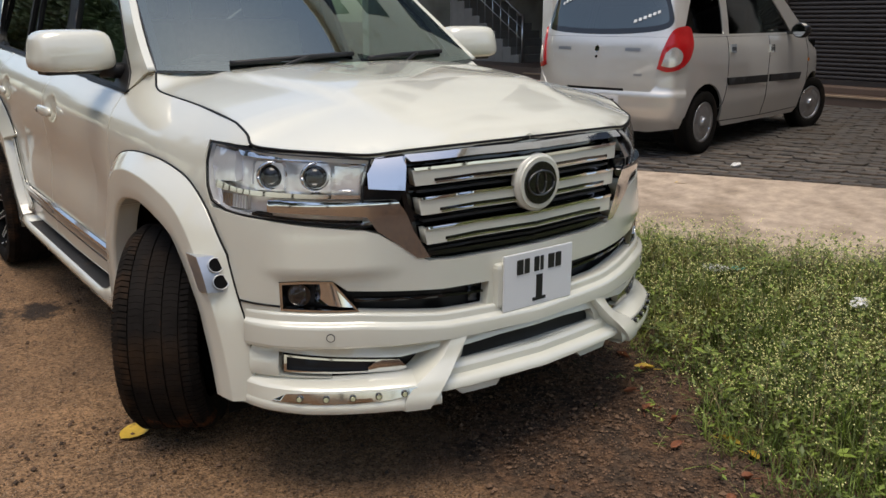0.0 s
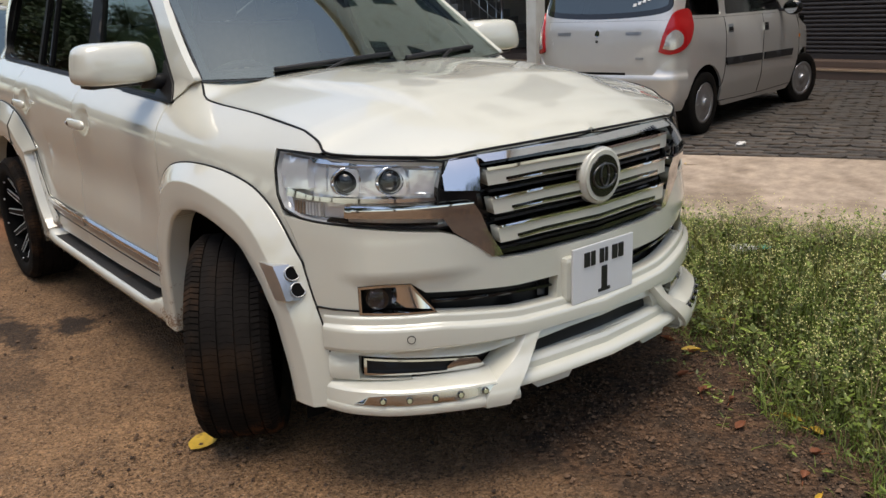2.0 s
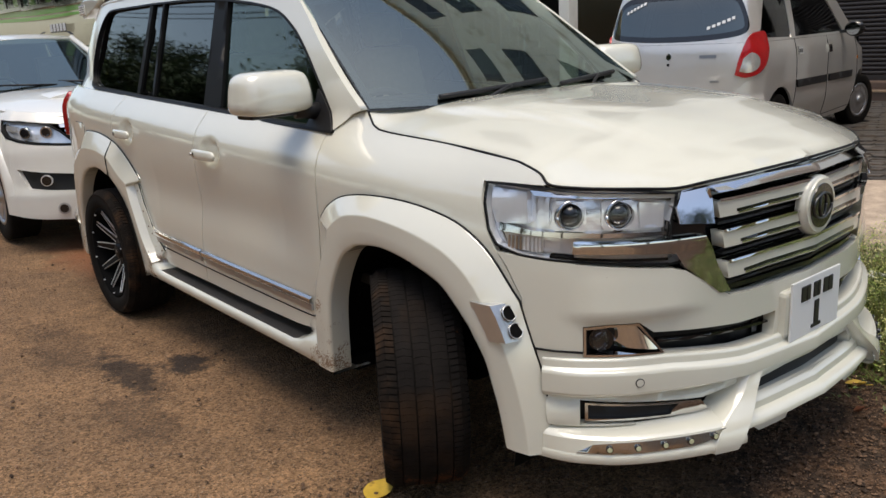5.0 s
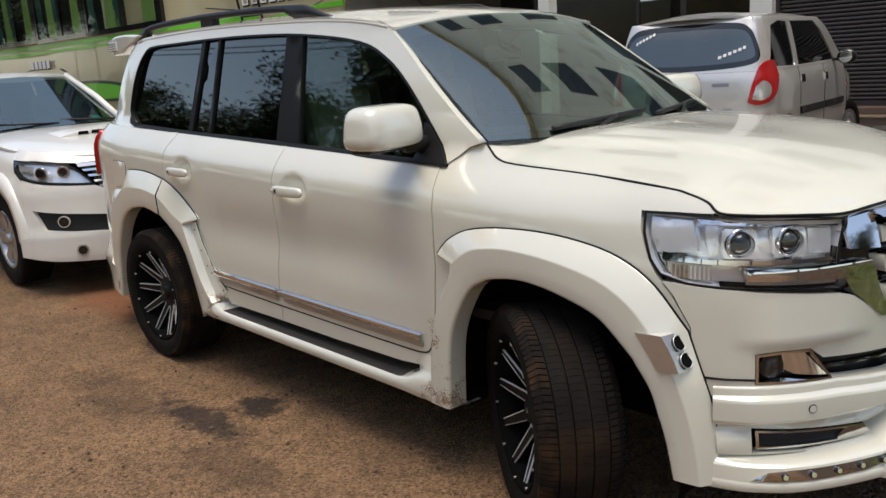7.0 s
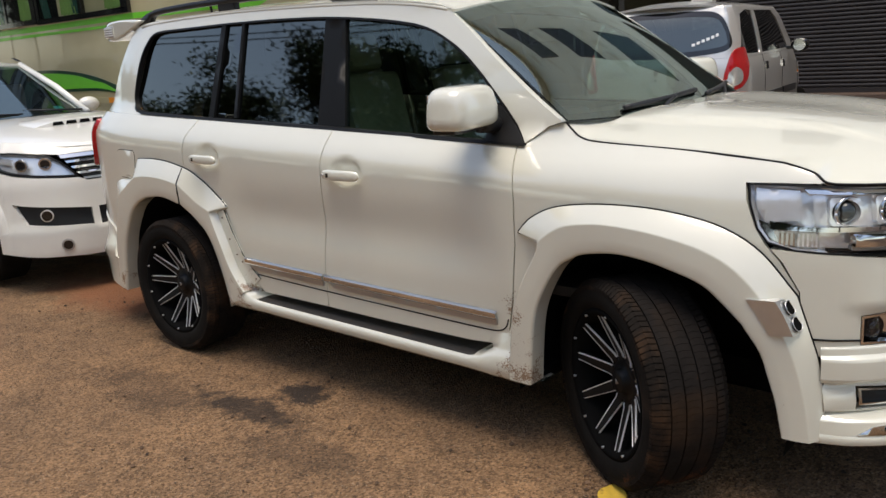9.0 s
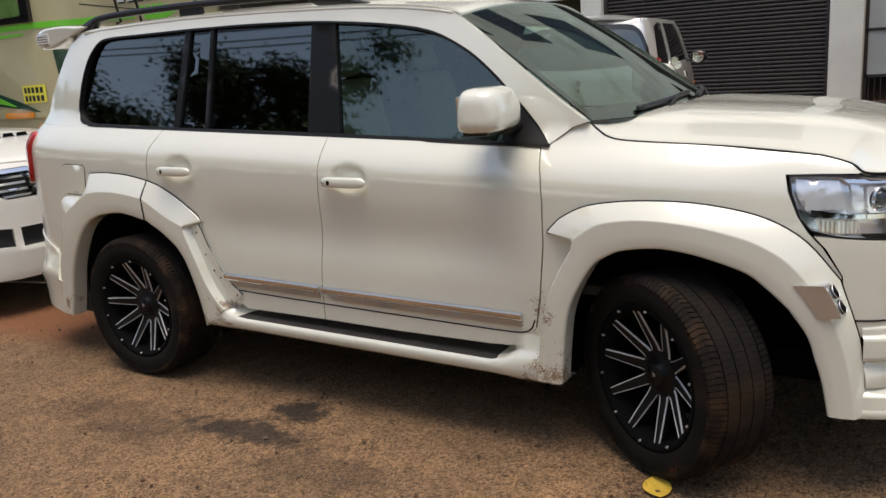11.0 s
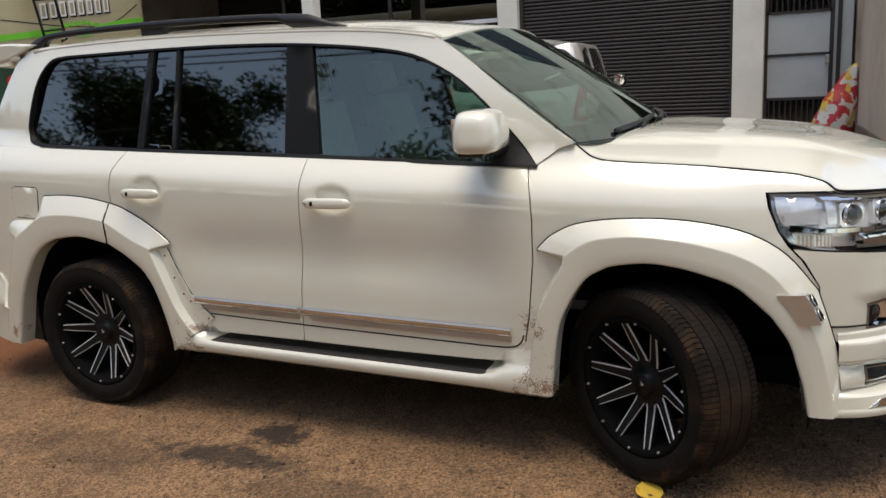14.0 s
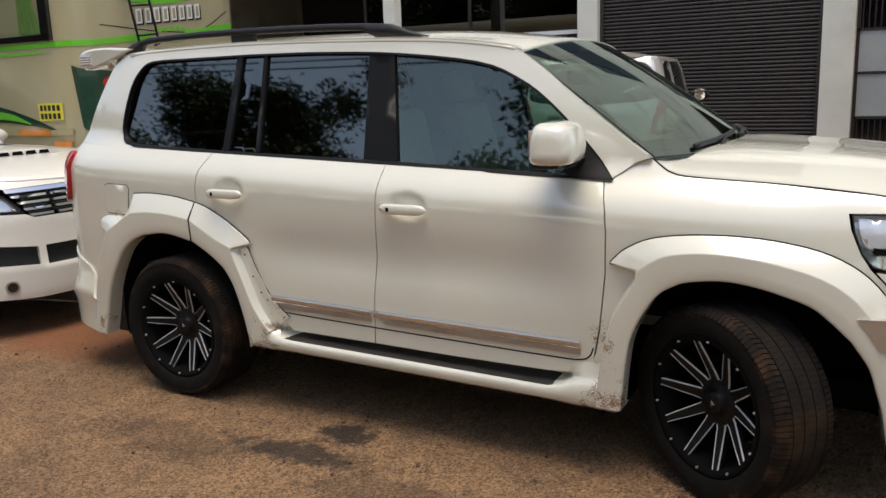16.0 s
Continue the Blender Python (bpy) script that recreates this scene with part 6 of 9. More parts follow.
gx = np.concatenate([[-220, -120, -60, -35, -25, -18, -13, -10], np.arange(-8, 6.01, 0.2), [7, 9, 13, 20, 35, 60, 120, 220]])
gy = np.concatenate([[-220, -120, -60, -30, -18, -12, -9, -7], np.arange(-5.6, 12.01, 0.2), [14, 18, 30, 60, 120, 220]])
verts = [(x, y, ground_z(x, y) + 0.006 * noise.noise((x * 1.7, y * 1.7, 0))) for x in gx for y in gy]
k = len(gy)
faces = [(i * k + j, (i + 1) * k + j, (i + 1) * k + j + 1, i * k + j + 1) for i in range(len(gx) - 1) for j in range(k - 1)]
tagged(raw("ground", verts, faces, ground_material(), None, smooth=True), "worn brown asphalt with oil stains and red gravel", "ground", kind="structure")

# concrete apron and paved forecourt, turned with the shop fronts' kerb
TH = radians(22)
CONC = mat("worn_concrete", (0.42, 0.33, 0.25), 0.9, var=0.30, scale=9, bump=0.6, bscale=45, second=(0.22, 0.165, 0.115), second_scale=2.3, second_mix=(0.48, 0.72))
PAVER = mat("paver_grey", (0.075, 0.067, 0.060), 0.85, var=0.35, scale=18, bump=0.5, bscale=70, random_tint=0.40, second=(0.060, 0.042, 0.028), second_scale=7, second_mix=(0.45, 0.62))
PAVEBED = mat("paver_joint", (0.035, 0.030, 0.026), 0.95, var=0.3, scale=30)
U = np.array([math.cos(TH), math.sin(TH)])
V_ = np.array([-math.sin(TH), math.cos(TH)])
O = np.array([-1.35, 3.62])


def plan(u, v):
    return O + U * u + V_ * v


def slab(name, poly_uv, lift, material, label, category, step=0.25, rough_edge=0.0):
    V, F = fill(poly_uv, (), step)
    P = [plan(*p) for p in V]
    top = [(p[0], p[1], ground_z(*p) + lift + 0.004 * noise.noise((p[0] * 2, p[1] * 2, 3))) for p in P]
    low = [(p[0], p[1], ground_z(*p) - 0.08) for p in P]
    n = len(top)
    faces = [tuple(f) if np.cross(V[f[1]] - V[f[0]], V[f[2]] - V[f[0]]) > 0 else tuple(f[::-1]) for f in F]
    edges = {}
    for f in faces:
        for i in range(3):
            edges[(f[i], f[(i + 1) % 3])] = 1
    faces += [(b, a, a + n, b + n) for a, b in edges if (b, a) not in edges]
    return tagged(raw(name, top + low, faces, material), label, category, kind="structure")


random.seed(4)
front_line = [(u, -1.72 - 0.05 * math.sin(u * 2.3) + random.uniform(-0.05, 0.05)) for u in np.arange(-6, 7.1, 0.35)]
slab("concrete_apron", front_line + [(7.0, 0.0), (-6.0, 0.0)], 0.012, CONC, "sandy worn concrete ramp in front of the paving", "pavement")
slab("paving_bed", [(-7.0, 0.004), (7.0, 0.004), (7.0, 6.6), (-7.0, 6.6)], 0.004, PAVEBED, "dark joints of the paved forecourt", "pavement", 0.4)

# ---- shops ----
FY = 10.0
PAINT = mat("cream_wall_paint", (0.84, 0.80, 0.69), 0.75, var=0.06, scale=2.2, bump=0.1, bscale=60, second=(0.52, 0.45, 0.34), second_scale=0.8, second_mix=(0.55, 0.75))
ROSE = mat("stained_beige_wall", (0.66, 0.52, 0.40), 0.85, var=0.1, scale=1.8, bump=0.15, bscale=50, second=(0.36, 0.25, 0.17), second_scale=0.9, second_mix=(0.5, 0.75))
SHUT = mat("brown_shutter", (0.048, 0.040, 0.036), 0.5, metal=0.25, var=0.12, scale=2.5)
STEP = mat("brown_step_tile", (0.13, 0.085, 0.06), 0.55, var=0.12, scale=3)
NOSING = mat("tan_step_edge", (0.36, 0.25, 0.16), 0.5, var=0.1, scale=5)
SHOPGLASS = glass("shop_glass", (0.10, 0.11, 0.105), ior=1.6)
GATE = mat("gate_dark_metal", (0.03, 0.024, 0.022), 0.6, var=0.2, scale=9, second=(0.10, 0.045, 0.03), second_scale=6, second_mix=(0.62, 0.8))
SHEET = mat("gate_grey_sheet", (0.52, 0.54, 0.53), 0.4, metal=0.2, var=0.08, scale=2)
# stair stone toned down to suit the shade of the entrance
STONE = mat("pale_stair_stone", (0.26, 0.24, 0.21), 0.6, var=0.1, scale=4)
STEEL = mat("brushed_steel", (0.5, 0.5, 0.5), 0.3, metal=1.0)
# dimness behind the glass is put into this wall and ceiling colour
INTERIOR = mat("painted_dim_interior", (0.06, 0.06, 0.055), 0.8, var=0.1)

bld = thing("shop_building", "cream shop building with a brown roller shutter and dark glass front", "building")
for x0, x1 in ((-0.87, -0.42), (-4.72, -4.36)):
    box("pillar", x0, x1, FY - 0.12, FY + 0.4, 0.2, 4.4, PAINT, bld, "cream painted pillar", bevel=0.012)
box("pillar", -7.42, -7.20, 7.98, 8.20, 0.2, 4.4, PAINT, bld, "cream painted porch pillar", bevel=0.012)
# slab out of view, added to darken the entrance below it
box("entrance_shade_slab", -16, -7.0, 7.85, FY - 0.1, 4.4, 4.62, PAINT, bld)
box("beam", -16, 3.0, FY - 0.10, FY + 0.5, 4.4, 5.0, PAINT, bld)
box("upper_wall", -16, 3.0, FY, FY + 0.5, 5.0, 19.0, PAINT, bld)
for i in range(3):
    for z in (6.2, 10.4, 14.6):
        w = box("upper_window", -13.6 + 5.4 * i, -11.6 + 5.4 * i, FY - 0.03, FY + 0.05, z, z + 1.9, SHOPGLASS, bld)
        box("window_frame", -13.7 + 5.4 * i, -11.5 + 5.4 * i, FY - 0.02, FY + 0.02, z - 0.12, z + 2.02, GATE, w)
box("roof", -16.2, 3.2, FY - 0.4, FY + 7.2, 19.0, 19.25, PAINT, bld)
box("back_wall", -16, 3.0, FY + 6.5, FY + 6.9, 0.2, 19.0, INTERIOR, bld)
box("side_wall", -16.3, -16, FY, FY + 6.9, 0.2, 19.0, PAINT, bld)
box("side_wall", 2.7, 3.0, FY + 0.5, FY + 6.9, 0.2, 19.0, PAINT, bld)
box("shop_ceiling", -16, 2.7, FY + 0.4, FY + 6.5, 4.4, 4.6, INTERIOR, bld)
box("shop_floor", -16, 2.7, FY - 0.1, FY + 6.5, 0.2, 0.5, STEP, bld)
sh = thing("roller_shutter", "closed dark brown roller shutter of ribbed steel", "shutter")
zz = 0.60
while zz < 4.36:
    verts = []
    prof = [(0.03, 0.0), (0.012, 0.008), (0.0, 0.025), (0.0, 0.052), (0.012, 0.070), (0.03, 0.078)]
    for x in (-4.36, -0.87):
        verts += [(x, FY + 0.06 + y, zz + 0.78 * z) for y, z in prof]
    raw("slat", verts, [(j, j + 1, 7 + j, 6 + j)[::-1] for j in range(5)], SHUT, sh, smooth=True)
    zz += 0.061
box("bottom_bar", -4.36, -0.87, FY + 0.04, FY + 0.12, 0.52, 0.60, SHUT, sh)
box("guide", -4.36, -4.30, FY + 0.01, FY + 0.10, 0.5, 4.4, SHUT, sh)
box("guide", -0.93, -0.87, FY + 0.01, FY + 0.10, 0.5, 4.4, SHUT, sh)
st = thing("shop_step", "brown tiled steps with a tan edge below the shutter", "step", kind="structure")
box("step", -9.25, -0.35, FY - 0.75, FY - 0.02, 0.2, 0.44, STEP, st, bevel=0.01)
box("step", -9.25, -0.40, FY - 0.35, FY - 0.03, 0.44, 0.53, STEP, st, bevel=0.01)
box("step_edge", -9.25, -0.35, FY - 0.765, FY - 0.70, 0.43, 0.452, NOSING, st)
# glass front
gf = thing("glass_shop_front", "dark glass shop front with thin frames and a door", "window", kind="structure")
for x0, x1 in ((-9.25, -6.92), (-6.88, -4.74)):
    box("pane", x0, x1, FY + 0.10, FY + 0.108, 0.53, 4.4, SHOPGLASS, gf)
for x in (-9.24, -6.90, -4.75):
    box("mullion", x - 0.03, x + 0.03, FY + 0.08, FY + 0.13, 0.5, 4.4, GATE, gf)
box("door_pull", -7.05, -7.02, FY + 0.03, FY + 0.06, 1.35, 1.62, STEEL, gf, bevel=0.008)
box("frosted_band", -6.85, -4.80, FY + 0.094, FY + 0.098, 2.35, 2.42, PLATE, gf)
# entrance with stairs
stair = thing("staircase", "pale stone stairs with a steel rail in the entrance", "stairs")
for i in range(9):
    box("stair_step", -11.2 - 0.28 * (i + 1), -11.2 - 0.28 * i, FY + 0.9, FY + 2.3, 0.5, 0.67 + 0.17 * i, STONE, stair, bevel=0.008)
    cyl("baluster", (-11.34 - 0.28 * i, FY + 0.95, 0.67 + 0.17 * i), (-11.34 - 0.28 * i, FY + 0.95, 1.55 + 0.17 * i), 0.013, STEEL, stair, seg=8)
for h in (0.0, -0.25, -0.5):
    tube("hand_rail", [(-11.2, FY + 0.95, 1.52 + h), (-13.7, FY + 0.95, 3.04 + h)], 0.02 if h == 0 else 0.01, STEEL, stair)
cyl("newel_post", (-11.15, FY + 0.95, 0.5), (-11.15, FY + 0.95, 1.55), 0.03, STEEL, stair)

# gate between the pillar and the side wall
gt = thing("metal_gate", "dark barred gate with grey sheet infill and a latch", "gate")
for x in (-0.40, 0.52, 0.62):
    box("gate_post", x - 0.03, x + 0.03, FY + 0.08, FY + 0.14, 0.36, 3.2, GATE, gt)
for z in (0.42, 0.86, 1.52, 2.15, 2.9):
    box("gate_rail", -0.40, 0.52, FY + 0.08, FY + 0.13, z - 0.02, z + 0.02, GATE, gt)
for z0, z1 in ((0.88, 1.50), (1.54, 2.13)):
    box("gate_sheet", -0.38, 0.50, FY + 0.10, FY + 0.108, z0, z1, SHEET, gt)
for i in range(11):
    x = -0.34 + 0.08 * i
    box("gate_bar", x - 0.008, x + 0.008, FY + 0.10, FY + 0.116, 0.42, 0.86, GATE, gt)
    box("gate_bar", x - 0.008, x + 0.008, FY + 0.10, FY + 0.116, 2.15, 2.9, GATE, gt)
box("gate_side_sheet", 0.55, 0.80, FY + 0.12, FY + 0.128, 0.5, 2.9, SHEET, gt)
box("latch", 0.44, 0.50, FY + 0.02, FY + 0.08, 1.36, 1.50, STEEL, gt, "steel latch with a padlock", bevel=0.01)
wl = thing("wall_side", "stained beige plastered wall beside the gate", "wall", kind="structure")
def along_wall(name, y0, y1, d0, d1, z0, z1, material, label=""):
    """A block on the slanted wall line; d is measured out from its face."""
    fx = lambda y, d: 0.84 + (10.2 - y) * 0.082 - d
    bm = bmesh.new()
    vs = [bm.verts.new((fx(y, d), y, z)) for z in (z0, z1) for y, d in ((y0, d1), (y1, d1), (y1, d0), (y0, d0))]
    for f in ((0, 1, 2, 3), (7, 6, 5, 4), (0, 4, 5, 1), (1, 5, 6, 2), (2, 6, 7, 3), (3, 7, 4, 0)):
        bm.faces.new([vs[i] for i in f])
    bmesh.ops.recalc_face_normals(bm, faces=bm.faces[:])
    bmesh.ops.bevel(bm, geom=bm.edges[:], offset=min(0.01, (d1 - d0) * 0.3), segments=2, affect="EDGES")
    return part(name, bm, material, wl, label)


along_wall("side_plaster", 3.6, FY + 0.5, -0.22, 0.0, 0.2, 4.4, ROSE)
# darker brown strip along the foot of the wall
along_wall("wall_plinth", 3.6, FY - 0.1, 0.0, 0.03, 0.2, 0.52, mat("brown_plinth", (0.20, 0.15, 0.11), 0.9, var=0.3, scale=4, bump=0.3, bscale=30))
GREENM = mat("dark_green_metal", (0.03, 0.11, 0.06), 0.5, var=0.15)
along_wall("green_board", 4.4, 5.75, 0.0, 0.03, 1.05, 2.3, GREENM, "dark green board fixed to the wall")

# sack leaning in the corner
sack = thing("rice_sack", "crumpled red and yellow printed sack leaning in the corner", "sack")
def sack_mat():
    """Printed plastic: patches of red, yellow, green and white."""
    m = mat("printed_sack", (0.55, 0.06, 0.04), 0.35, bump=0.6, bscale=14)
    nt, n = m.node_tree, m.node_tree.nodes
    co, vo, rp = n.new("ShaderNodeTexCoord"), n.new("ShaderNodeTexVoronoi"), n.new("ShaderNodeValToRGB")
    nz, sc = n.new("ShaderNodeTexNoise"), n.new("ShaderNodeVectorMath")
    nz.inputs["Scale"].default_value = 5
    sc.operation, sc.inputs[1].default_value = "MULTIPLY_ADD", (0.35, 0.35, 0.35)
    nt.links.new(co.outputs["Object"], nz.inputs["Vector"])
    nt.links.new(nz.outputs["Color"], sc.inputs[0])
    nt.links.new(co.outputs["Object"], sc.inputs[2])
    vo.inputs["Scale"].default_value = 8.5
    nt.links.new(sc.outputs[0], vo.inputs["Vector"])
    nt.links.new(vo.outputs["Color"], rp.inputs["Fac"])
    cr = rp.color_ramp
    cr.interpolation = "CONSTANT"
    for pos, c in ((0.0, (0.50, 0.035, 0.04)), (0.36, (0.66, 0.42, 0.06)), (0.46, (0.58, 0.56, 0.50)), (0.60, (0.55, 0.07, 0.04)), (0.74, (0.58, 0.55, 0.48))):
        e = cr.elements[0] if pos == 0.0 else cr.elements.new(pos)
        e.position, e.color = pos, (*c, 1)
    cr.elements[-1].color = (0.60, 0.55, 0.45, 1)
    nt.links.new(rp.outputs[0], n["Principled BSDF"].inputs["Base Color"])
    return m


verts, faces = [], []
K, R_ = 28, 18
for i in range(R_ + 1):
    t = i / R_
    # slumped at the foot, gathered to a point at the neck
    w = 0.27 * (1 - t) ** 0.62 * (0.86 + 0.25 * math.sin(2.6 * t + 0.5)) + 0.018
    for k in range(K):
        a = 2 * math.pi * k / K
        f = 1 + 0.10 * math.sin(5 * a + 7 * t) * t + 0.16 * noise.noise((math.cos(a) * 2, math.sin(a) * 2, t * 5))
        verts.append((w * f * math.cos(a) + 0.30 * t ** 1.3, 0.62 * w * f * math.sin(a) + 0.10 * t, 1.0 * t))
faces = [(i * K + k, i * K + (k + 1) % K, (i + 1) * K + (k + 1) % K, (i + 1) * K + k) for i in range(R_) for k in range(K)] + [tuple(range(K))[::-1], tuple(R_ * K + k for k in range(K))]
sb = raw("sack_body", verts, faces, sack_mat(), sack, smooth=True)
sb.matrix_basis = pose(0.55, FY - 0.55, 0.36)

# ---- silver hatchback on the forecourt ----
def hatchback():
    car = thing("hatchback", "small silver hatchback parked on dark paving, seen from its tail", "car", pose(-2.268, 3.735, ground_z(-2.0, 5.0), 0, 0, 90 + 8.9) @ Matrix.Diagonal((1.04, 1.04, 1.05, 1)))
    off = table([-2.5, -2.1, -1.9, -1.6, -1.0, 0.0, 1.2, 1.6, 2.4], [0.18, 0.40, 0.60, 0.80, 0.92, 0.97, 1.10, 1.30, 1.42, 1.475], [
        [-0.06, 0.02, 0.025, 0, -0.02, -0.04, -0.09, -0.18, -0.27, -0.40],
        [-0.06, 0.02, 0.025, 0, -0.02, -0.04, -0.09, -0.18, -0.27, -0.40],
        [-0.07, 0.01, 0.015, 0, -0.02, -0.04, -0.085, -0.165, -0.25, -0.36],
        [-0.04, 0, 0, 0, -0.015, -0.035, -0.06, -0.115, -0.16, -0.28],
        [-0.05, 0, 0, 0, -0.015, -0.035, -0.06, -0.11, -0.15, -0.27],
        [-0.05, 0, 0, 0, -0.015, -0.035, -0.06, -0.11, -0.15, -0.27],
        [-0.05, 0, 0, -0.01, -0.04, -0.06, -0.10, -0.13, -0.16, -0.27],
        [-0.05, 0, 0, -0.02, -0.30, -0.5, -0.9, -1.2, -1.4, -1.5],
        [-0.05, 0, 0, -0.02, -0.30, -0.5, -0.9, -1.2, -1.4, -1.5]])
    sk = Skin([(0.0, 0), (0.015, -0.40), (0.07, -0.60), (0.19, -0.70), (0.45, -0.735), (1.7, -0.745), (2.9, -0.72), (3.25, -0.58), (3.40, -0.3), (3.43, 0)], off, zero=1.7)
    lo = sk.s[0]
    ys = np.linspace(0, 0.72, 60)
    smap = np.interp(ys, -sk.plan[:135, 1], sk.s[:135])

    def tail(y, z, e=0.0):
        s = float(np.interp(abs(y), ys, smap))
        p = sk(s, z, e)
        return (p[0], p[1] if y < 0 else -p[1], z)

    def two(name, poly, material, label="", **kw):
        panel(name, poly, sk, material, car, label, **kw)
        panel(name, flip_s(sk, poly), sk, material, car, label, **kw)
    arch = lambda c, r, a0, a1, n=12: [(c + r * math.cos(a), 0.27 + r * math.sin(a)) for a in np.linspace(a0, a1, n)]
    rw, fw = 0.58 - 1.7, 2.94 - 1.7
    side = [(-1.99, 0.33), (-1.60, 0.24)] + arch(rw, 0.32, math.pi + 0.1, -0.05)[1:] + [(rw + 0.4, 0.20), (fw - 0.4, 0.20)] + arch(fw, 0.32, math.pi + 0.05, -0.05) + [(1.72, 0.25), (1.78, 0.6), (1.66, 0.86), (1.35, 0.92), (1.15, 0.955), (-1.0, 0.965), (-1.75, 0.97), (-1.82, 0.80), (-1.92, 0.62), (-2.0, 0.58)]
    two("body_side", side, SILVER, "silver body side with door lines", step=0.07, thick=0.02)
    for pts in ([(-0.79, 0.97), (-0.77, 0.60), (-0.82, 0.42), (-0.90, 0.36)], [(0.06, 0.96), (0.05, 0.55), (0.03, 0.25)], [(1.0, 0.955), (1.03, 0.60), (0.98, 0.40), (0.92, 0.33)], [(-0.82, 0.25), (0.0, 0.24), (0.88, 0.25)]):
        for l in (False, True):
            P = spl(pts, 6)
            tube("door_gap", [sk(2 * sk.end - s if l else s, z, 0.0005) for s, z in P], 0.0035, SEAL, car, "", seg=5)
    # tail
    panel("tailgate", [(-0.53, 0.56), (0.53, 0.56), (0.55, 0.62), (0.56, 0.97), (-0.56, 0.97), (-0.55, 0.62)], tail, SILVER, car, "silver tailgate", step=0.06, thick=0.02)
    panel("tailgate_gap", [(-0.565, 0.545), (0.565, 0.545), (0.585, 0.98), (-0.585, 0.98)], tail, SEAL, car, "", step=0.08, thick=0.0, lift=-0.012)

    def tb(y, z, e=0.0):
        return tail(y, z, e + float(np.interp(z, [0.2, 0.30, 0.46, 0.52, 0.56, 0.68], [-0.02, 0.02, 0.026, 0.034, 0.010, 0.004])))
    panel("rear_bumper", [(-0.715, 0.24), (-0.5, 0.21), (0.5, 0.21), (0.715, 0.24), (0.715, 0.68), (0.64, 0.67), (0.56, 0.60), (0.52, 0.54), (-0.52, 0.54), (-0.56, 0.60), (-0.64, 0.67), (-0.715, 0.68)], tb, SILVER, car, "silver rear bumper", step=0.05, thick=0.03)
    panel("number_plate", [(-0.26, 0.385), (0.14, 0.385), (0.14, 0.50), (-0.26, 0.50)], tb, PLATE, car, "white rear number plate", lift=0.006, thick=0.01, step=0.1)
    for i in range(6):
        y = -0.22 + 0.055 * i
        panel("plate_bar", [(y, 0.41), (y + 0.032, 0.41), (y + 0.032, 0.475), (y, 0.475)], tb, INK, car, "", lift=0.008, thick=0.002, step=0.1)
    for sg in (-1, 1):
        on = lambda y, more=0.0: float(np.interp(y, ys, smap)) + more
        lamp = spl([(on(0.555), 0.725), (on(0.63), 0.700), (on(0.70), 0.735), (on(0.70, 0.08), 0.82), (on(0.70, 0.13), 0.93), (on(0.70, 0.12), 1.03), (on(0.70, 0.05), 1.055), (on(0.665), 1.03), (on(0.62), 0.96), (on(0.58), 0.85)], 3)
        clear = spl([(on(0.585), 0.750), (on(0.645), 0.738), (on(0.69), 0.775), (on(0.695), 0.85), (on(0.66), 0.895), (on(0.61), 0.85)], 3)
        for nm, q, m, up in (("tail_lamp", lamp, LAMPRED, 0.016), ("tail_lamp_clear", clear, LAMPCLEAR, 0.020)):
            panel(nm, q if sg < 0 else flip_s(sk, q), sk, m, car, "red tail lamp with clear centre" if m is LAMPRED else "", lift=up, thick=0.03, step=0.04)
        # badges as plain bars
        panel("badge", [(sg * 0.34 + d, 0.86) for d in (-0.07, 0.07)] + [(sg * 0.34 + d, 0.885) for d in (0.07, -0.07)], tail, SATIN, car, "", lift=0.004, thick=0.004, step=0.1)
    panel("badge", [(-0.44, 0.665), (-0.37, 0.665), (-0.37, 0.683), (-0.44, 0.683)], tail, SATIN, car, "", lift=0.004, thick=0.004, step=0.1)
    panel("maker_badge", [(-0.022, 0.86), (0.0, 0.845), (0.022, 0.86), (0.022, 0.885), (0.0, 0.905), (-0.022, 0.885)], tail, CHROME, car, "", lift=0.005, thick=0.005, step=0.1)
    panel("tailgate_lock", [(-0.01, 0.80), (0.01, 0.80), (0.01, 0.82), (-0.01, 0.82)], tail, GLOSS, car, "", lift=0.004, thick=0.004, step=0.1)
    # upper body
    half = spl([(0.0, 1.378), (0.30, 1.374), (0.50, 1.355), (0.605, 1.30), (0.660, 1.19), (0.668, 1.09), (0.61, 1.035), (0.46, 1.008), (0.22, 0.992), (0.0, 0.988)], 4)
    rg = half + [(-y, z) for y, z in half[::-1][1:-1]]
    onto = lambda y: float(np.interp(abs(y), ys, smap))
    panel("window_band", rg, tail, GLOSS, car, "", holes=[inset(rg, 0.045)], lift=-0.003, thick=0.0, step=0.05)
    panel("rear_window", inset(rg, 0.040), tail, HATCHREAR, car, "dark rear window with white stickers", lift=-0.005, thick=0.0, step=0.08)
    for y, z, k in ((0.40, 1.27, 0.09), (-0.42, 1.12, 0.12)):
        for i in range(6):
            yy = y - k + i * k / 2.8
            zc = z + 0.014 * (2.5 - i)
            panel("sticker_bar", [(yy, zc), (yy + k / 4, zc - 0.004), (yy + k / 4, zc + 0.020), (yy, zc + 0.024)], tail, PLATE, car, "", lift=0.001, thick=0.001, step=0.1)
    WQ = [(-1.50, 1.00), (-0.84, 0.985), (-0.83, 1.36), (-1.05, 1.37), (-1.28, 1.33)]
    WF = [(-0.74, 0.985), (0.62, 0.985), (0.50, 1.09), (0.25, 1.28), (0.05, 1.365), (-0.72, 1.365)]
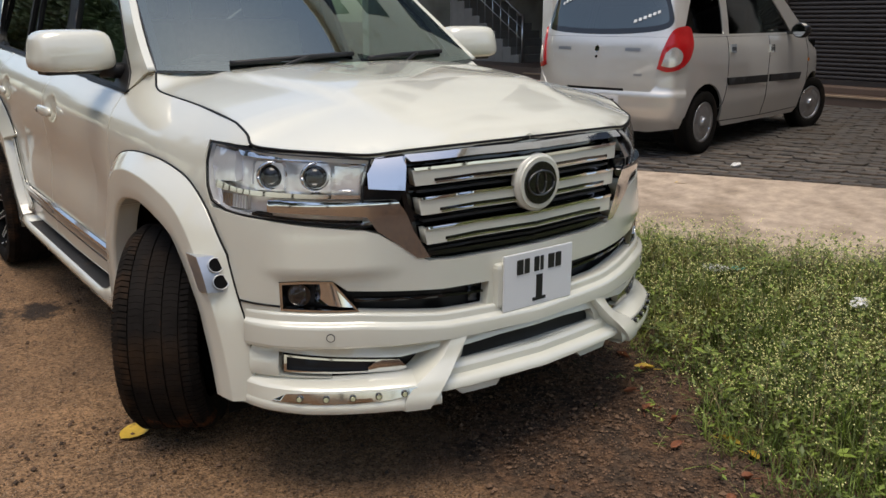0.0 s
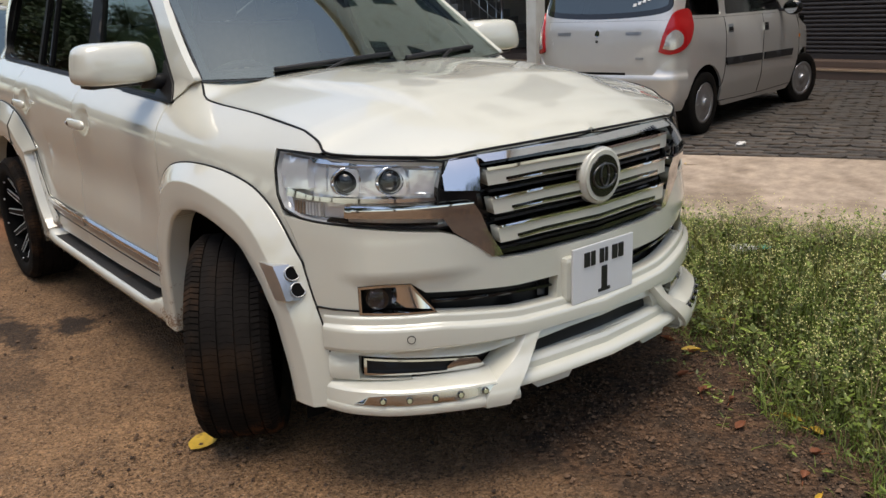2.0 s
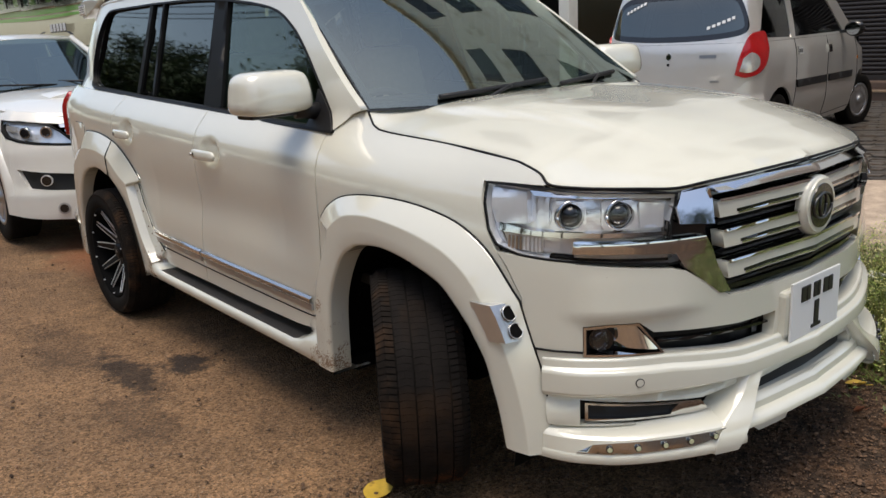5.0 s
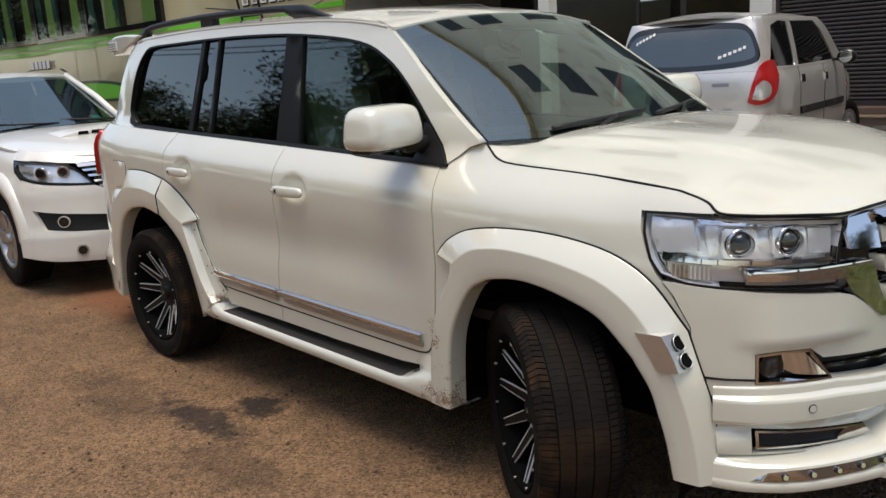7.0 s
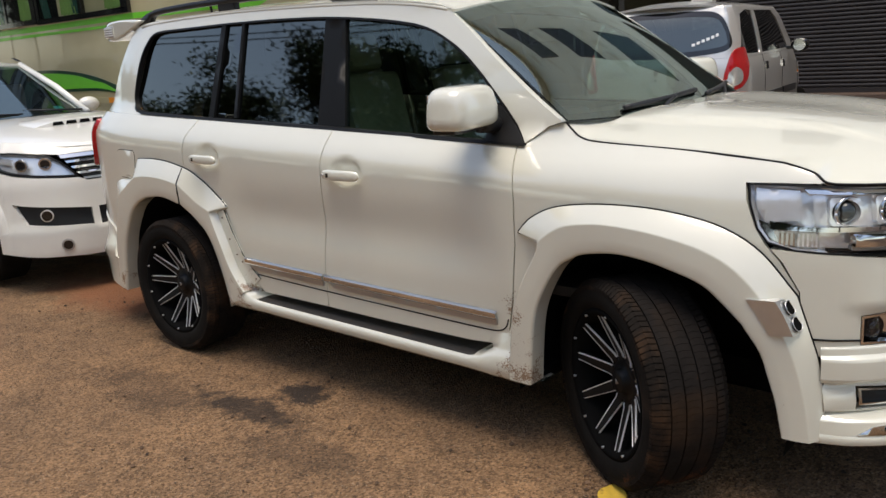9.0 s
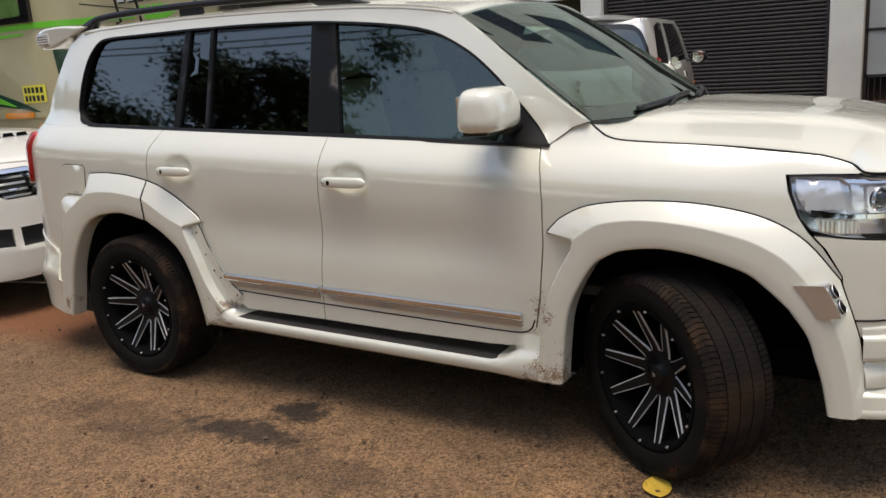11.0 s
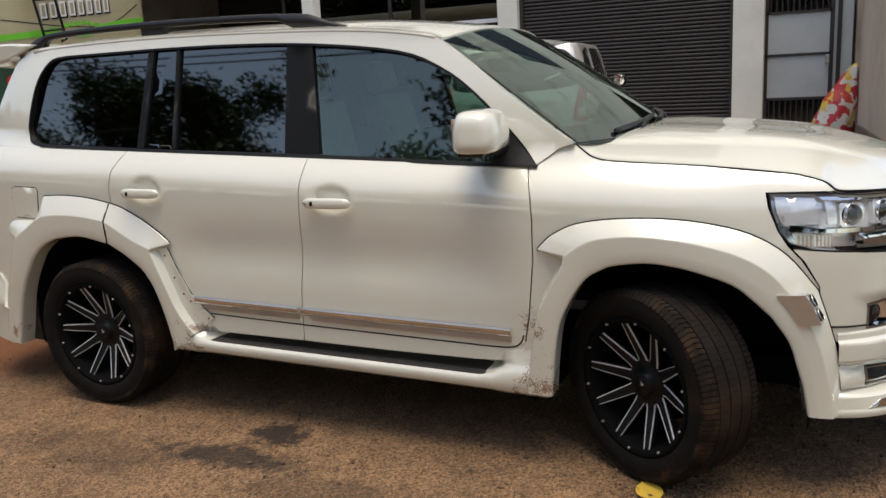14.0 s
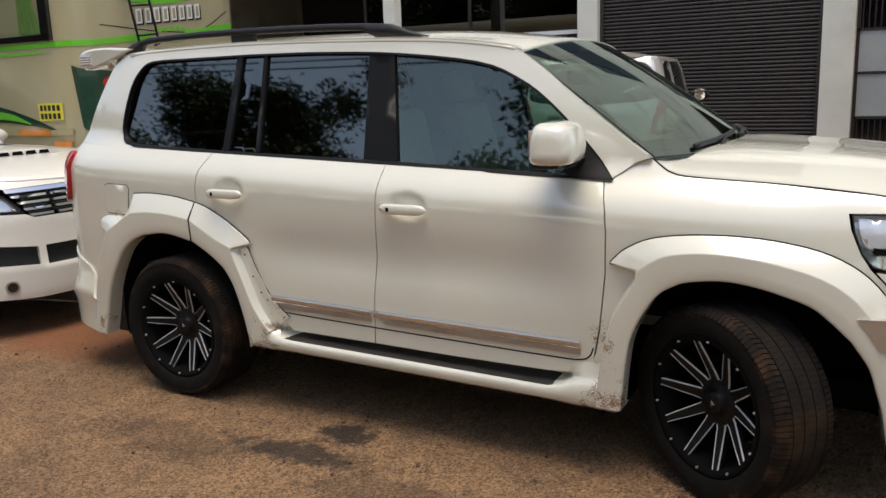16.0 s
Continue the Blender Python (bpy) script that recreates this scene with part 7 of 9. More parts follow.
    # one sheet from the middle of the tail round the corner to the windscreen, open at the rear window
    us = [(onto(0.0), 0.972), (-1.83, 0.972), (1.05, 0.957), (1.15, 0.957), (0.85, 1.10), (0.45, 1.33), (0.25, 1.40), (-1.0, 1.41), (-1.86, 1.405), (onto(0.3), 1.412), (onto(0.0), 1.414)] + [(onto(y), z) for y, z in half]
    two("upper_side", us, SILVER, "", holes=[WQ, WF], step=0.05, thick=0.02)
    two("door_glass", inset(WQ, -0.004), HATCHGLASS, "dark door window", lift=-0.008, thick=0.0, step=0.1)
    two("door_glass", inset(WF, -0.004), HATCHGLASS, "dark door window", lift=-0.008, thick=0.0, step=0.1)
    two("side_moulding", [(-0.75, 0.555), (0.02, 0.545), (0.02, 0.61), (-0.78, 0.62)], BLACK, "black side moulding", lift=0.014, thick=0.014, step=0.1)
    two("side_moulding", [(0.09, 0.545), (0.80, 0.535), (0.83, 0.60), (0.09, 0.61)], BLACK, "", lift=0.014, thick=0.014, step=0.1)
    for s, z in ((-0.70, 0.865), (0.10, 0.845)):
        two("handle_cup", [(s - 0.05, z - 0.035), (s + 0.05, z - 0.035), (s + 0.05, z + 0.035), (s - 0.05, z + 0.035)], CHROME, "chrome door handle", lift=0.012, thick=0.012, step=0.1)
        two("handle_grip", [(s - 0.035, z - 0.02), (s + 0.04, z - 0.02), (s + 0.04, z + 0.012), (s - 0.035, z + 0.012)], GLOSS, "", lift=0.014, thick=0.004, step=0.1)
    two("side_lamp", [(1.02, 0.70), (1.05, 0.70), (1.05, 0.73), (1.02, 0.73)], AMBER, "", lift=0.008, thick=0.008, step=0.1)
    # roof
    def rf(x, y, e=0.0):
        v = abs(y) / 0.56
        return (x, y, 1.395 + 0.08 * (1 - min(v, 1) ** 2.4) * float(np.interp(x, [0.2, 0.5, 1.9, 2.2], [0.55, 1, 1, 0.3])) + e)
    panel("roof", [(0.235, -0.52), (0.6, -0.575), (1.9, -0.585), (2.10, -0.56), (2.16, 0), (2.10, 0.56), (1.9, 0.585), (0.6, 0.575), (0.235, 0.52), (0.20, 0.0)], rf, SILVER, car, "", step=0.1, thick=0.02)
    raw("windscreen", [(2.83, -0.66, 0.96), (2.83, 0.66, 0.96), (2.10, 0.56, 1.40), (2.10, -0.56, 1.40)], [(0, 1, 2, 3)], WINDSCREEN, car)
    raw("bonnet", [(2.80, -0.66, 0.955), (2.80, 0.66, 0.955), (3.30, 0.55, 0.84), (3.30, -0.55, 0.84)], [(0, 3, 2, 1)], SILVER, car)
    panel("front_bumper", [(1.70, 0.25), (2 * sk.end - 1.70, 0.25), (2 * sk.end - 1.72, 0.84), (1.72, 0.84)], sk, SILVER, car, "", step=0.08, thick=0.02)
    box("inner_body", 0.25, 3.2, -0.60, 0.60, 0.25, 0.90, DARK, car)
    box("inner_body", 0.90, 2.62, -0.69, 0.69, 0.22, 0.60, DARK, car)
    for x in (0.9, 1.7):
        for y in (-0.33, 0.33):
            part("seat_back", box_bm(x - 0.06, x + 0.06, y - 0.22, y + 0.22, 0.9, 1.22, 0.04), DASH, car)
    for sg in (-1, 1):
        bm = bmesh.new()
        bmesh.ops.create_uvsphere(bm, u_segments=18, v_segments=12, radius=1, matrix=Matrix.Translation((2.22, sg * 0.83, 1.005)) @ Matrix.Diagonal((0.06, 0.095, 0.075, 1)))
        for f in bm.faces:
            f.smooth = True
        mi = part("door_mirror", bm, GLOSS, car, "black door mirror")
        part("mirror_glass", cyl_bm((2.165, sg * 0.83, 1.005), (2.16, sg * 0.83, 1.005), 0.06, 0.06, 18), CHROME, mi)
        part("mirror_foot", box_bm(2.20, 2.28, min(sg * 0.66, sg * 0.78), max(sg * 0.66, sg * 0.78), 0.965, 0.995, 0.008), GLOSS, mi)
        for x, dz in ((0.58, 0), (2.94, 0)):
            w = wheel(car, 0.268, 0.155, 0.165, 7, rim_mat=SATIN, edge_mat=None, tread=False, cup=0.012)
            w.matrix_basis = pose(x, sg * 0.655, 0.265, 0, 0, (180 if sg > 0 else 0) + (-14 if x > 2 else 0))
    return car


hatchback()

# ---- second white car behind ----
def second_car():
    car = thing("white_suv", "white four-by-four with clear headlamps parked close behind", "car", pose(-5.62, -0.12, GROUND, 0, 0, 0))
    off = table([-3, -0.6, 0.2, 0.5, 0.8, 1.6], [0.2, 0.5, 0.8, 0.98, 1.05, 1.12, 1.2, 1.3], [
        [-0.03, 0, 0, -0.01, -0.03, -0.06, -0.12, -0.2], [-0.03, 0, 0, -0.01, -0.03, -0.06, -0.12, -0.2], [0, 0, 0, -0.03, -0.06, -0.10, -0.18, -0.3],
        [0.02, 0.01, 0, -0.04, -0.08, -0.14, -0.25, -0.4], [0.03, 0.02, 0, -0.05, -0.10, -0.18, -0.3, -0.5], [0.03, 0.02, 0, -0.05, -0.10, -0.18, -0.3, -0.5]])
    sk = Skin([(-3.8, 0), (-3.78, -0.6), (-3.6, -0.84), (-2.75, -0.91), (-1.0, -0.92), (0.3, -0.915), (0.58, -0.85), (0.75, -0.70), (0.88, -0.40), (0.92, 0)], off)
    E2 = sk.end

    def two(name, poly, material, label="", **kw):
        hs = kw.pop("holes", ())
        panel(name, poly, sk, material, car, label, holes=hs, **kw)
        panel(name, flip_s(sk, poly), sk, material, car, label, holes=[flip_s(sk, h) for h in hs], **kw)
    arch = lambda c, r, n=14: [(c + r * math.cos(a), 0.38 + r * math.sin(a)) for a in np.linspace(math.pi + 0.2, -0.2, n)]
    two("front_wing", [(-0.62, 1.18), (-0.60, 0.40), (-0.50, 0.30)] + arch(0, 0.45) + [(0.50, 0.30), (0.53, 0.50), (0.55, 0.86), (0.40, 0.95), (0.34, 1.05), (0.30, 1.12), (-0.2, 1.17)], WHITE2, "", step=0.06, gap=0.003)
    two("body_side", [(-0.625, 1.18), (-0.605, 0.34), (-2.25, 0.34), (-2.30, 0.5), (-2.4, 0.78), (-2.75, 0.86), (-3.1, 0.78), (-3.2, 0.45), (-3.65, 0.45), (-3.75, 0.8), (-3.7, 1.2), (-2.0, 1.22)], WHITE2, "", step=0.09)
    F = spl([(-0.50, 0.32), (-0.50, 0.62), (-0.40, 0.83), (-0.22, 0.93), (0.0, 0.955), (0.24, 0.92), (0.42, 0.80), (0.52, 0.62), (0.55, 0.45)], 3)
    I = spl([(-0.44, 0.32), (-0.43, 0.55), (-0.34, 0.72), (-0.18, 0.81), (0.0, 0.83), (0.18, 0.81), (0.34, 0.72), (0.44, 0.55), (0.46, 0.42)], 3)
    for l in (False, True):
        verts, faces = [], []
        prof = [(0, 0.0), (0.05, 0.02), (0.6, 0.035), (1, 0.035), (1, -0.06)]
        for (a, b), (c, d) in zip(F, I):
            for w, e in prof:
                s = a + (c - a) * w
                verts.append(sk(2 * E2 - s if l else s, b + (d - b) * w, e))
        for i in range(len(F) - 1):
            for j in range(4):
                f = (i * 5 + j, i * 5 + j + 1, (i + 1) * 5 + j + 1, (i + 1) * 5 + j)
                faces.append(f if l else f[::-1])
        raw("arch_flare", verts, faces, WHITE2, car, "", smooth=True)

    def bp(s, z, e=0.0):
        return sk(s, z, e + float(np.interp(z, [0.24, 0.30, 0.40, 0.445, 0.455, 0.52, 0.7], [0.03, 0.045, 0.05, 0.052, 0.012, 0.004, 0.0])))
    box_h = [(0.60, 0.668), (0.80, 0.640), (1.15, 0.598), (1.15, 0.470), (0.90, 0.487), (0.70, 0.510)]
    mid = [(1.20, 0.60), (2 * E2 - 1.20, 0.60), (2 * E2 - 1.20, 0.465), (1.20, 0.465)]
    R = [(0.50, 0.31), (0.515, 0.90), (0.62, 0.873), (0.80, 0.850), (0.98, 0.833), (1.10, 0.826), (1.16, 0.80)]
    out = [(0.80, 0.27)] + R + [(2 * E2 - s, z) for s, z in R[::-1]] + [(2 * E2 - 0.80, 0.27), (2 * E2 - 1.1, 0.25), (1.1, 0.25)]
    b = panel("front_bumper", out, bp, WHITE2, car, "white front bumper with round lower lamps", holes=[box_h, flip_s(sk, box_h), mid], step=0.04, thick=0.04)
    panel("bumper_intake", inset(mid, -0.02), bp, BLACK, b, "", lift=-0.05, thick=0.0, step=0.1)
    for l in (False, True):
        q = inset(box_h, -0.02)
        panel("fog_recess", flip_s(sk, q) if l else q, bp, BLACK, b, "", lift=-0.035, thick=0.0, step=0.08)
        s = 2 * E2 - 0.84 if l else 0.84
        p, q = Vector(bp(s, 0.570, -0.035)), Vector(bp(s, 0.570, -0.005))
        cyl("fog_lamp", p, q, 0.045, REFLECTOR, b, "", seg=20)
        cyl("fog_lamp_glass", q, q + (q - p) * 0.1, 0.038, GLOSS, b, "", seg=20)
        s = 2 * E2 - 0.95 if l else 0.95
        p, q = Vector(bp(s, 0.35, -0.01)), Vector(bp(s, 0.35, 0.010))
        cyl("lower_lamp_ring", p, q, 0.045, SATIN, b, "", seg=24)
        cyl("lower_lamp", p, q + (q - p) * 0.1, 0.033, GLOSS, b, "", seg=20)
    HL2 = [(0.34, 1.043), (0.40, 0.965), (0.50, 0.915), (0.62, 0.885), (0.80, 0.862), (0.98, 0.845), (1.09, 0.840), (1.06, 0.88), (0.99, 0.945), (0.91, 0.995), (0.80, 1.018), (0.62, 1.035)]
    two("headlamp_housing", HL2, REFLECTOR, "clear headlamp", lift=-0.035, thick=0.0, step=0.05)
    two("headlamp_glass", inset(HL2, 0.003), LENS, "", lift=0.0, thick=0.0, step=0.06)
    two("headlamp_seal", inset(HL2, -0.006), SEAL, "", holes=[inset(HL2, 0.008)], lift=0.0, thick=0.035, step=0.05)
    two("turn_lamp", [(0.44, 1.01), (0.60, 0.99), (0.60, 0.95), (0.48, 0.965)], LAMPCLEAR, "", lift=-0.018, thick=0.02, step=0.1)
    for l in (False, True):
        for s0 in (0.70, 0.88):
            s = 2 * E2 - s0 if l else s0
            p = Vector(sk(s, 0.945, -0.032))
            d = (Vector(sk(s, 0.945, 0)) - p).normalized()
            cyl("projector", p, p + d * 0.03, 0.045, CHROME, car, "", seg=20)
            cyl("projector_lens", p + d * 0.02, p + d * 0.035, 0.033, GLOSS, car, "", seg=20)
    gr = [(0.99, 0.998), (2 * E2 - 0.99, 0.998), (2 * E2 - 1.15, 0.81), (1.15, 0.81)]
    panel("grille_backing", gr, sk, GLOSS, car, "", lift=-0.04, thick=0.0, step=0.1)
    for z in (1.002, 0.955, 0.912, 0.868, 0.826):
        a0 = float(np.interp(z, [0.81, 1.0], [1.14, 0.985]))
        h_ = 0.026 if z > 1 else 0.016
        panel("grille_bar", [(a0, z), (E2, z + 0.005), (2 * E2 - a0, z), (2 * E2 - a0 - 0.012, z - h_), (E2, z - h_ + 0.005), (a0 + 0.012, z - h_)], sk, CHROME, car, "", lift=0.014 if z > 1 else 0.004, thick=0.04, step=0.06)

    nose = [(0.30, 1.125), (0.345, 1.048), (0.62, 1.038), (0.90, 1.013), (0.985, 1.003), (1.12, 1.006), (E2, 1.010), (2 * E2 - 1.12, 1.006), (2 * E2 - 0.985, 1.003), (2 * E2 - 0.90, 1.013), (2 * E2 - 0.62, 1.038), (2 * E2 - 0.345, 1.048), (2 * E2 - 0.30, 1.125)]
    panel("bonnet_nose", nose + [(2 * E2 - 0.7, 1.10), (2 * E2 - 1.1, 1.075), (E2, 1.07), (1.1, 1.075), (0.7, 1.10)], sk, WHITE2, car, "", step=0.05, thick=0.01)

    HOOD_EDGE = curve([-1.05, -0.4, 0.0, 0.4, 0.75, 0.9], [1.185, 1.165, 1.14, 1.09, 1.005, 0.985])
    HOOD_MID = curve([-1.05, -0.4, 0.0, 0.4, 0.65, 0.80, 0.9], [1.225, 1.212, 1.19, 1.145, 1.10, 1.055, 1.0])
    TEAL2 = mat("teal_sticker", (0.05, 0.42, 0.42), 0.5)

    def hood(x, y, e=0.0):
        v = min(abs(y) / 0.86, 1)
        edge = HOOD_EDGE(x)
        return (x, y, edge + (HOOD_MID(x) - edge) * (1 - v ** 2.4) + e)
    eg = spl([(-1.00, -0.78), (-0.5, -0.82), (0.0, -0.84), (0.30, -0.81), (0.50, -0.74), (0.66, -0.60), (0.78, -0.40), (0.84, 0.0)], 4)
    panel("bonnet", eg + [(x, -y) for x, y in eg[::-1][1:]] + [(-0.82, 0.35), (-0.76, 0.0), (-0.82, -0.35)], hood, WHITE2, car, "white bonnet with an air scoop", step=0.05, thick=0.02)

    def scoop(x, y, e=0.0):
        k = max(0.0, 1 - (abs(y) / 0.40) ** 4) * float(np.interp(x, [-0.35, -0.1, 0.14, 0.17], [0.0, 0.8, 1.0, 0.9]))
        p = hood(x, y)
        return (x, y, p[2] + 0.003 + 0.042 * k + e)
    sc = panel("air_scoop", [(-0.36, -0.28), (-0.15, -0.40), (0.14, -0.40), (0.17, -0.30), (0.17, 0.30), (0.14, 0.40), (-0.15, 0.40), (-0.36, 0.28)], scoop, WHITE2, car, "white air scoop", step=0.04, thick=0.05)
    # flat dark faces stand in for the shade inside the slots
    for i in range(5):
        y = -0.27 + 0.112 * i
        z = hood(0.17, y + 0.045)[2]
        raw("scoop_slot_shade", [(0.174, y, z + 0.008), (0.174, y + 0.095, z + 0.008), (0.170, y + 0.085, z + 0.036), (0.170, y + 0.01, z + 0.036)], [(0, 1, 2, 3)], DARK, sc)
    raw("windscreen", [(-1.05, -0.74, 1.205), (-0.78, 0, 1.225), (-1.05, 0.60, 1.215), (-2.02, 0.47, 1.68), (-1.92, 0, 1.70), (-2.02, -0.60, 1.68)], [(0, 1, 4, 5), (1, 2, 3, 4)], WINDSCREEN, car, "clear windscreen", smooth=True)
    part("cowl", box_bm(-1.02, -0.82, -0.66, 0.58, 1.17, 1.212, 0.02), BLACK, car)
    tube("wiper", [(-0.86, -0.05, 1.245), (-1.06, -0.62, 1.275)], 0.009, BLACK, car)
    tube("wiper", [(-0.86, 0.50, 1.24), (-0.92, -0.02, 1.275)], 0.009, BLACK, car)
    raw("toll_sticker", [(-1.10, 0.44, 1.250), (-1.09, 0.36, 1.252), (-1.15, 0.355, 1.280), (-1.16, 0.435, 1.278)], [(0, 1, 2, 3)], TEAL2, car, "teal sticker")
    for sg, yb, yt in ((-1, 0.775, 0.63), (1, 0.63, 0.50)):
        tube("front_pillar", [(-1.02, sg * yb, 1.20), (-1.5, sg * (yb + yt) / 2 + sg * 0.015, 1.455), (-2.04, sg * yt, 1.69)], 0.032, WHITE2, car, "", seg=10)
        raw("upper_side", [(x, sg * y, z) for x, y, z in ((-1.1, yb + 0.02, 1.18), (-3.72, 0.78, 1.22), (-3.55, 0.62, 1.70), (-2.05, yt + 0.015, 1.69))], [(0, 1, 2, 3)], TINTED, car, "dark side windows")
        raw("roof_rail", [(x, sg * (0.55 + d), z) for x, z in ((-2.15, 1.725), (-2.3, 1.765), (-3.2, 1.785), (-3.4, 1.76)) for d in (-0.02, 0.02)], [(0, 1, 3, 2), (2, 3, 5, 4), (4, 5, 7, 6)], BLACK, car)
        bm = bmesh.new()
        bmesh.ops.create_uvsphere(bm, u_segments=18, v_segments=12, radius=1, matrix=Matrix.Translation((-1.42, sg * (yb + 0.22), 1.26)) @ Matrix.Diagonal((0.07, 0.11, 0.075, 1)))
        for f in bm.faces:
            f.smooth = True
        part("door_mirror", bm, WHITE2, car, "white door mirror")
        for x in (0.0, -2.75):
            w = wheel(car, 0.385, 0.26, 0.235, 6, rim_mat=SATIN, edge_mat=None, tread=False, cup=0.03)
            w.matrix_basis = pose(x, sg * 0.79, 0.385, 0, 0, 180 if sg > 0 else 0)

    def rf(x, y, e=0.0):
        return (x, y, 1.69 + 0.06 * (1 - min(abs(y) / 0.66, 1) ** 2.4) * min(1.0, (-1.88 - x) / 0.4) + e)
    panel("roof", [(-2.02, -0.63), (-3.6, -0.64), (-3.7, 0), (-3.6, 0.64), (-2.02, 0.50), (-1.92, 0)], rf, WHITE2, car, "", step=0.15, thick=0.05)
    raw("tail", [(-3.74, -0.82, 0.4), (-3.74, 0.82, 0.4), (-3.74, 0.80, 1.2), (-3.6, 0.62, 1.72), (-3.6, -0.62, 1.72), (-3.74, -0.80, 1.2)], [(0, 1, 2, 3, 4, 5)], WHITE2, car)
    box("inner_body", -3.6, 0.55, -0.5, 0.5, 0.4, 0.95, DARK, car)
    box("inner_body", -2.3, -0.6, -0.85, 0.85, 0.33, 0.9, DARK, car)
    part("dashboard", box_bm(-1.5, -1.08, -0.66, 0.56, 0.95, 1.17, 0.05), DASH, car)
    for y in (-0.36, 0.36):
        part("seat_back", box_bm(-2.35, -2.2, y - 0.22, y + 0.22, 0.95, 1.50, 0.05), TAN, car)
    tube("steering_wheel", [Vector((-1.65, -0.36 + 0.18 * math.cos(w), 1.15 + 0.17 * math.sin(w))) for w in np.linspace(0, 2 * math.pi, 25)], 0.016, DASH, car)


second_car()

# ---- coach ----
def coach():
    BODY = mat("coach_tan_paint", (0.42, 0.365, 0.215), 0.3, metal=0.05, coat=0.6, var=0.06, scale=1.5)
    LIME = mat("coach_green_paint", (0.14, 0.52, 0.035), 0.35, coat=0.4, var=0.03)
    DKG = mat("coach_dark_green", (0.008, 0.045, 0.022), 0.3, coat=0.6, var=0.3, scale=9)
    CURT = mat("green_curtain", (0.16, 0.27, 0.07), 0.85, var=0.15, scale=6)
    TEALC = mat("teal_curtain", (0.006, 0.05, 0.038), 0.85, var=0.2, scale=6)
    bus = thing("coach", "tan touring coach with lime stripes and green curtains", "bus")
    X1, Y0, Y1, GZ = -6.07, 0.95, 3.22, 0.02
    # body: plan with rounded tail corners, carried up to a rounded roof
    plan_ = [(-18.0, Y0), (-6.50, Y0), (-6.34, Y0 + 0.02), (-6.20, Y0 + 0.10), (-6.12, Y0 + 0.24), (-6.075, Y0 + 0.55), (X1 + 0.01, 2.1), (-6.075, 2.70), (-6.13, 3.00), (-6.24, 3.15), (-6.45, Y1), (-18.0, Y1)]
    lv = [(GZ + 0.32, -0.02), (GZ + 0.45, 0.0), (2.55, 0.0), (2.95, -0.03), (3.12, -0.10), (3.22, -0.25), (3.25, -0.55)]
    verts, faces = [], []
    c0 = np.array([-12.0, (Y0 + Y1) / 2])
    for z, e in lv:
        for x, y in plan_:
            d = np.array([1.0 if x > -6.6 else 0.0, -1.0 if y < c0[1] else 1.0])
            verts.append((x + e * d[0] * (x > -6.6), y + e * d[1], z))
    k = len(plan_)
    for i in range(len(lv) - 1):
        for j in range(k):
            faces.append((i * k + j, i * k + (j + 1) % k, (i + 1) * k + (j + 1) % k, (i + 1) * k + j))
    faces.append(tuple((len(lv) - 1) * k + j for j in range(k)))
    faces.append(tuple(range(k))[::-1])
    raw("coach_body", verts, faces, BODY, bus, "tan coach body", smooth=True, flat=(len(faces) - 1, len(faces) - 2))
    PL = np.array(plan_)
    run = np.concatenate([[0], np.cumsum(np.linalg.norm(np.diff(PL, axis=0), axis=1))])
    zero = float(np.interp(-6.5, PL[:2, 0], run[:2]))

    def wall(q, z, e=0.0):
        """q metres along the wall from where the tail corner begins: the side before it, the tail after it."""
        r = q + zero
        p = np.array([np.interp(r, run, PL[:, 0]), np.interp(r, run, PL[:, 1])])
        t = np.array([np.interp(r + 0.03, run, PL[:, 0]), np.interp(r + 0.03, run, PL[:, 1])]) - np.array([np.interp(r - 0.03, run, PL[:, 0]), np.interp(r - 0.03, run, PL[:, 1])])
        t /= np.linalg.norm(t)
        return (p[0] + t[1] * e, p[1] - t[0] * e, z)

    def side(x):
        return x + 6.5

    def tail(y):
        """Wall length at which the tail stands at this y."""
        ys, rs = PL[2:10, 1], run[2:10]
        return float(np.interp(y, ys, rs)) - zero

    def band(name, up, low, m, e=0.006, label=""):
        """A painted band between two rows of (q, z)."""
        U, L = spl(up, 18), spl(low, 18)
        n = len(U)
        verts = [wall(a, b, e) for a, b in U] + [wall(a, b, e) for a, b in L] + [wall(a, b, 0.0) for a, b in U] + [wall(a, b, 0.0) for a, b in L]
        faces = []
        for i in range(n - 1):
            faces += [(n + i, n + i + 1, i + 1, i), (i, i + 1, 2 * n + i + 1, 2 * n + i), (n + i + 1, n + i, 3 * n + i, 3 * n + i + 1)]
        return raw(name, verts, faces, m, bus, label, smooth=False)
    S_, T_ = side, tail
    band("lime_stripe", [(S_(-17.9), 2.30), (S_(-12), 2.135), (S_(-9.0), 2.088), (S_(-7.0), 2.080), (T_(1.1), 2.09), (T_(1.5), 2.127), (T_(1.85), 2.18)],
         [(S_(-17.9), 2.22), (S_(-12), 2.06), (S_(-9.0), 2.028), (S_(-7.0), 2.028), (T_(1.1), 2.035), (T_(1.5), 2.07), (T_(1.85), 2.10)], LIME, label="lime green stripe")
    band("lime_stripe", [(S_(-17.9), 2.19), (S_(-12), 2.035), (S_(-9.0), 2.005), (S_(-7.0), 2.0), (S_(-6.5), 1.995)], [(S_(-17.9), 2.15), (S_(-12), 1.985), (S_(-9.0), 1.972), (S_(-7.0), 1.973), (S_(-6.5), 1.980)], LIME)
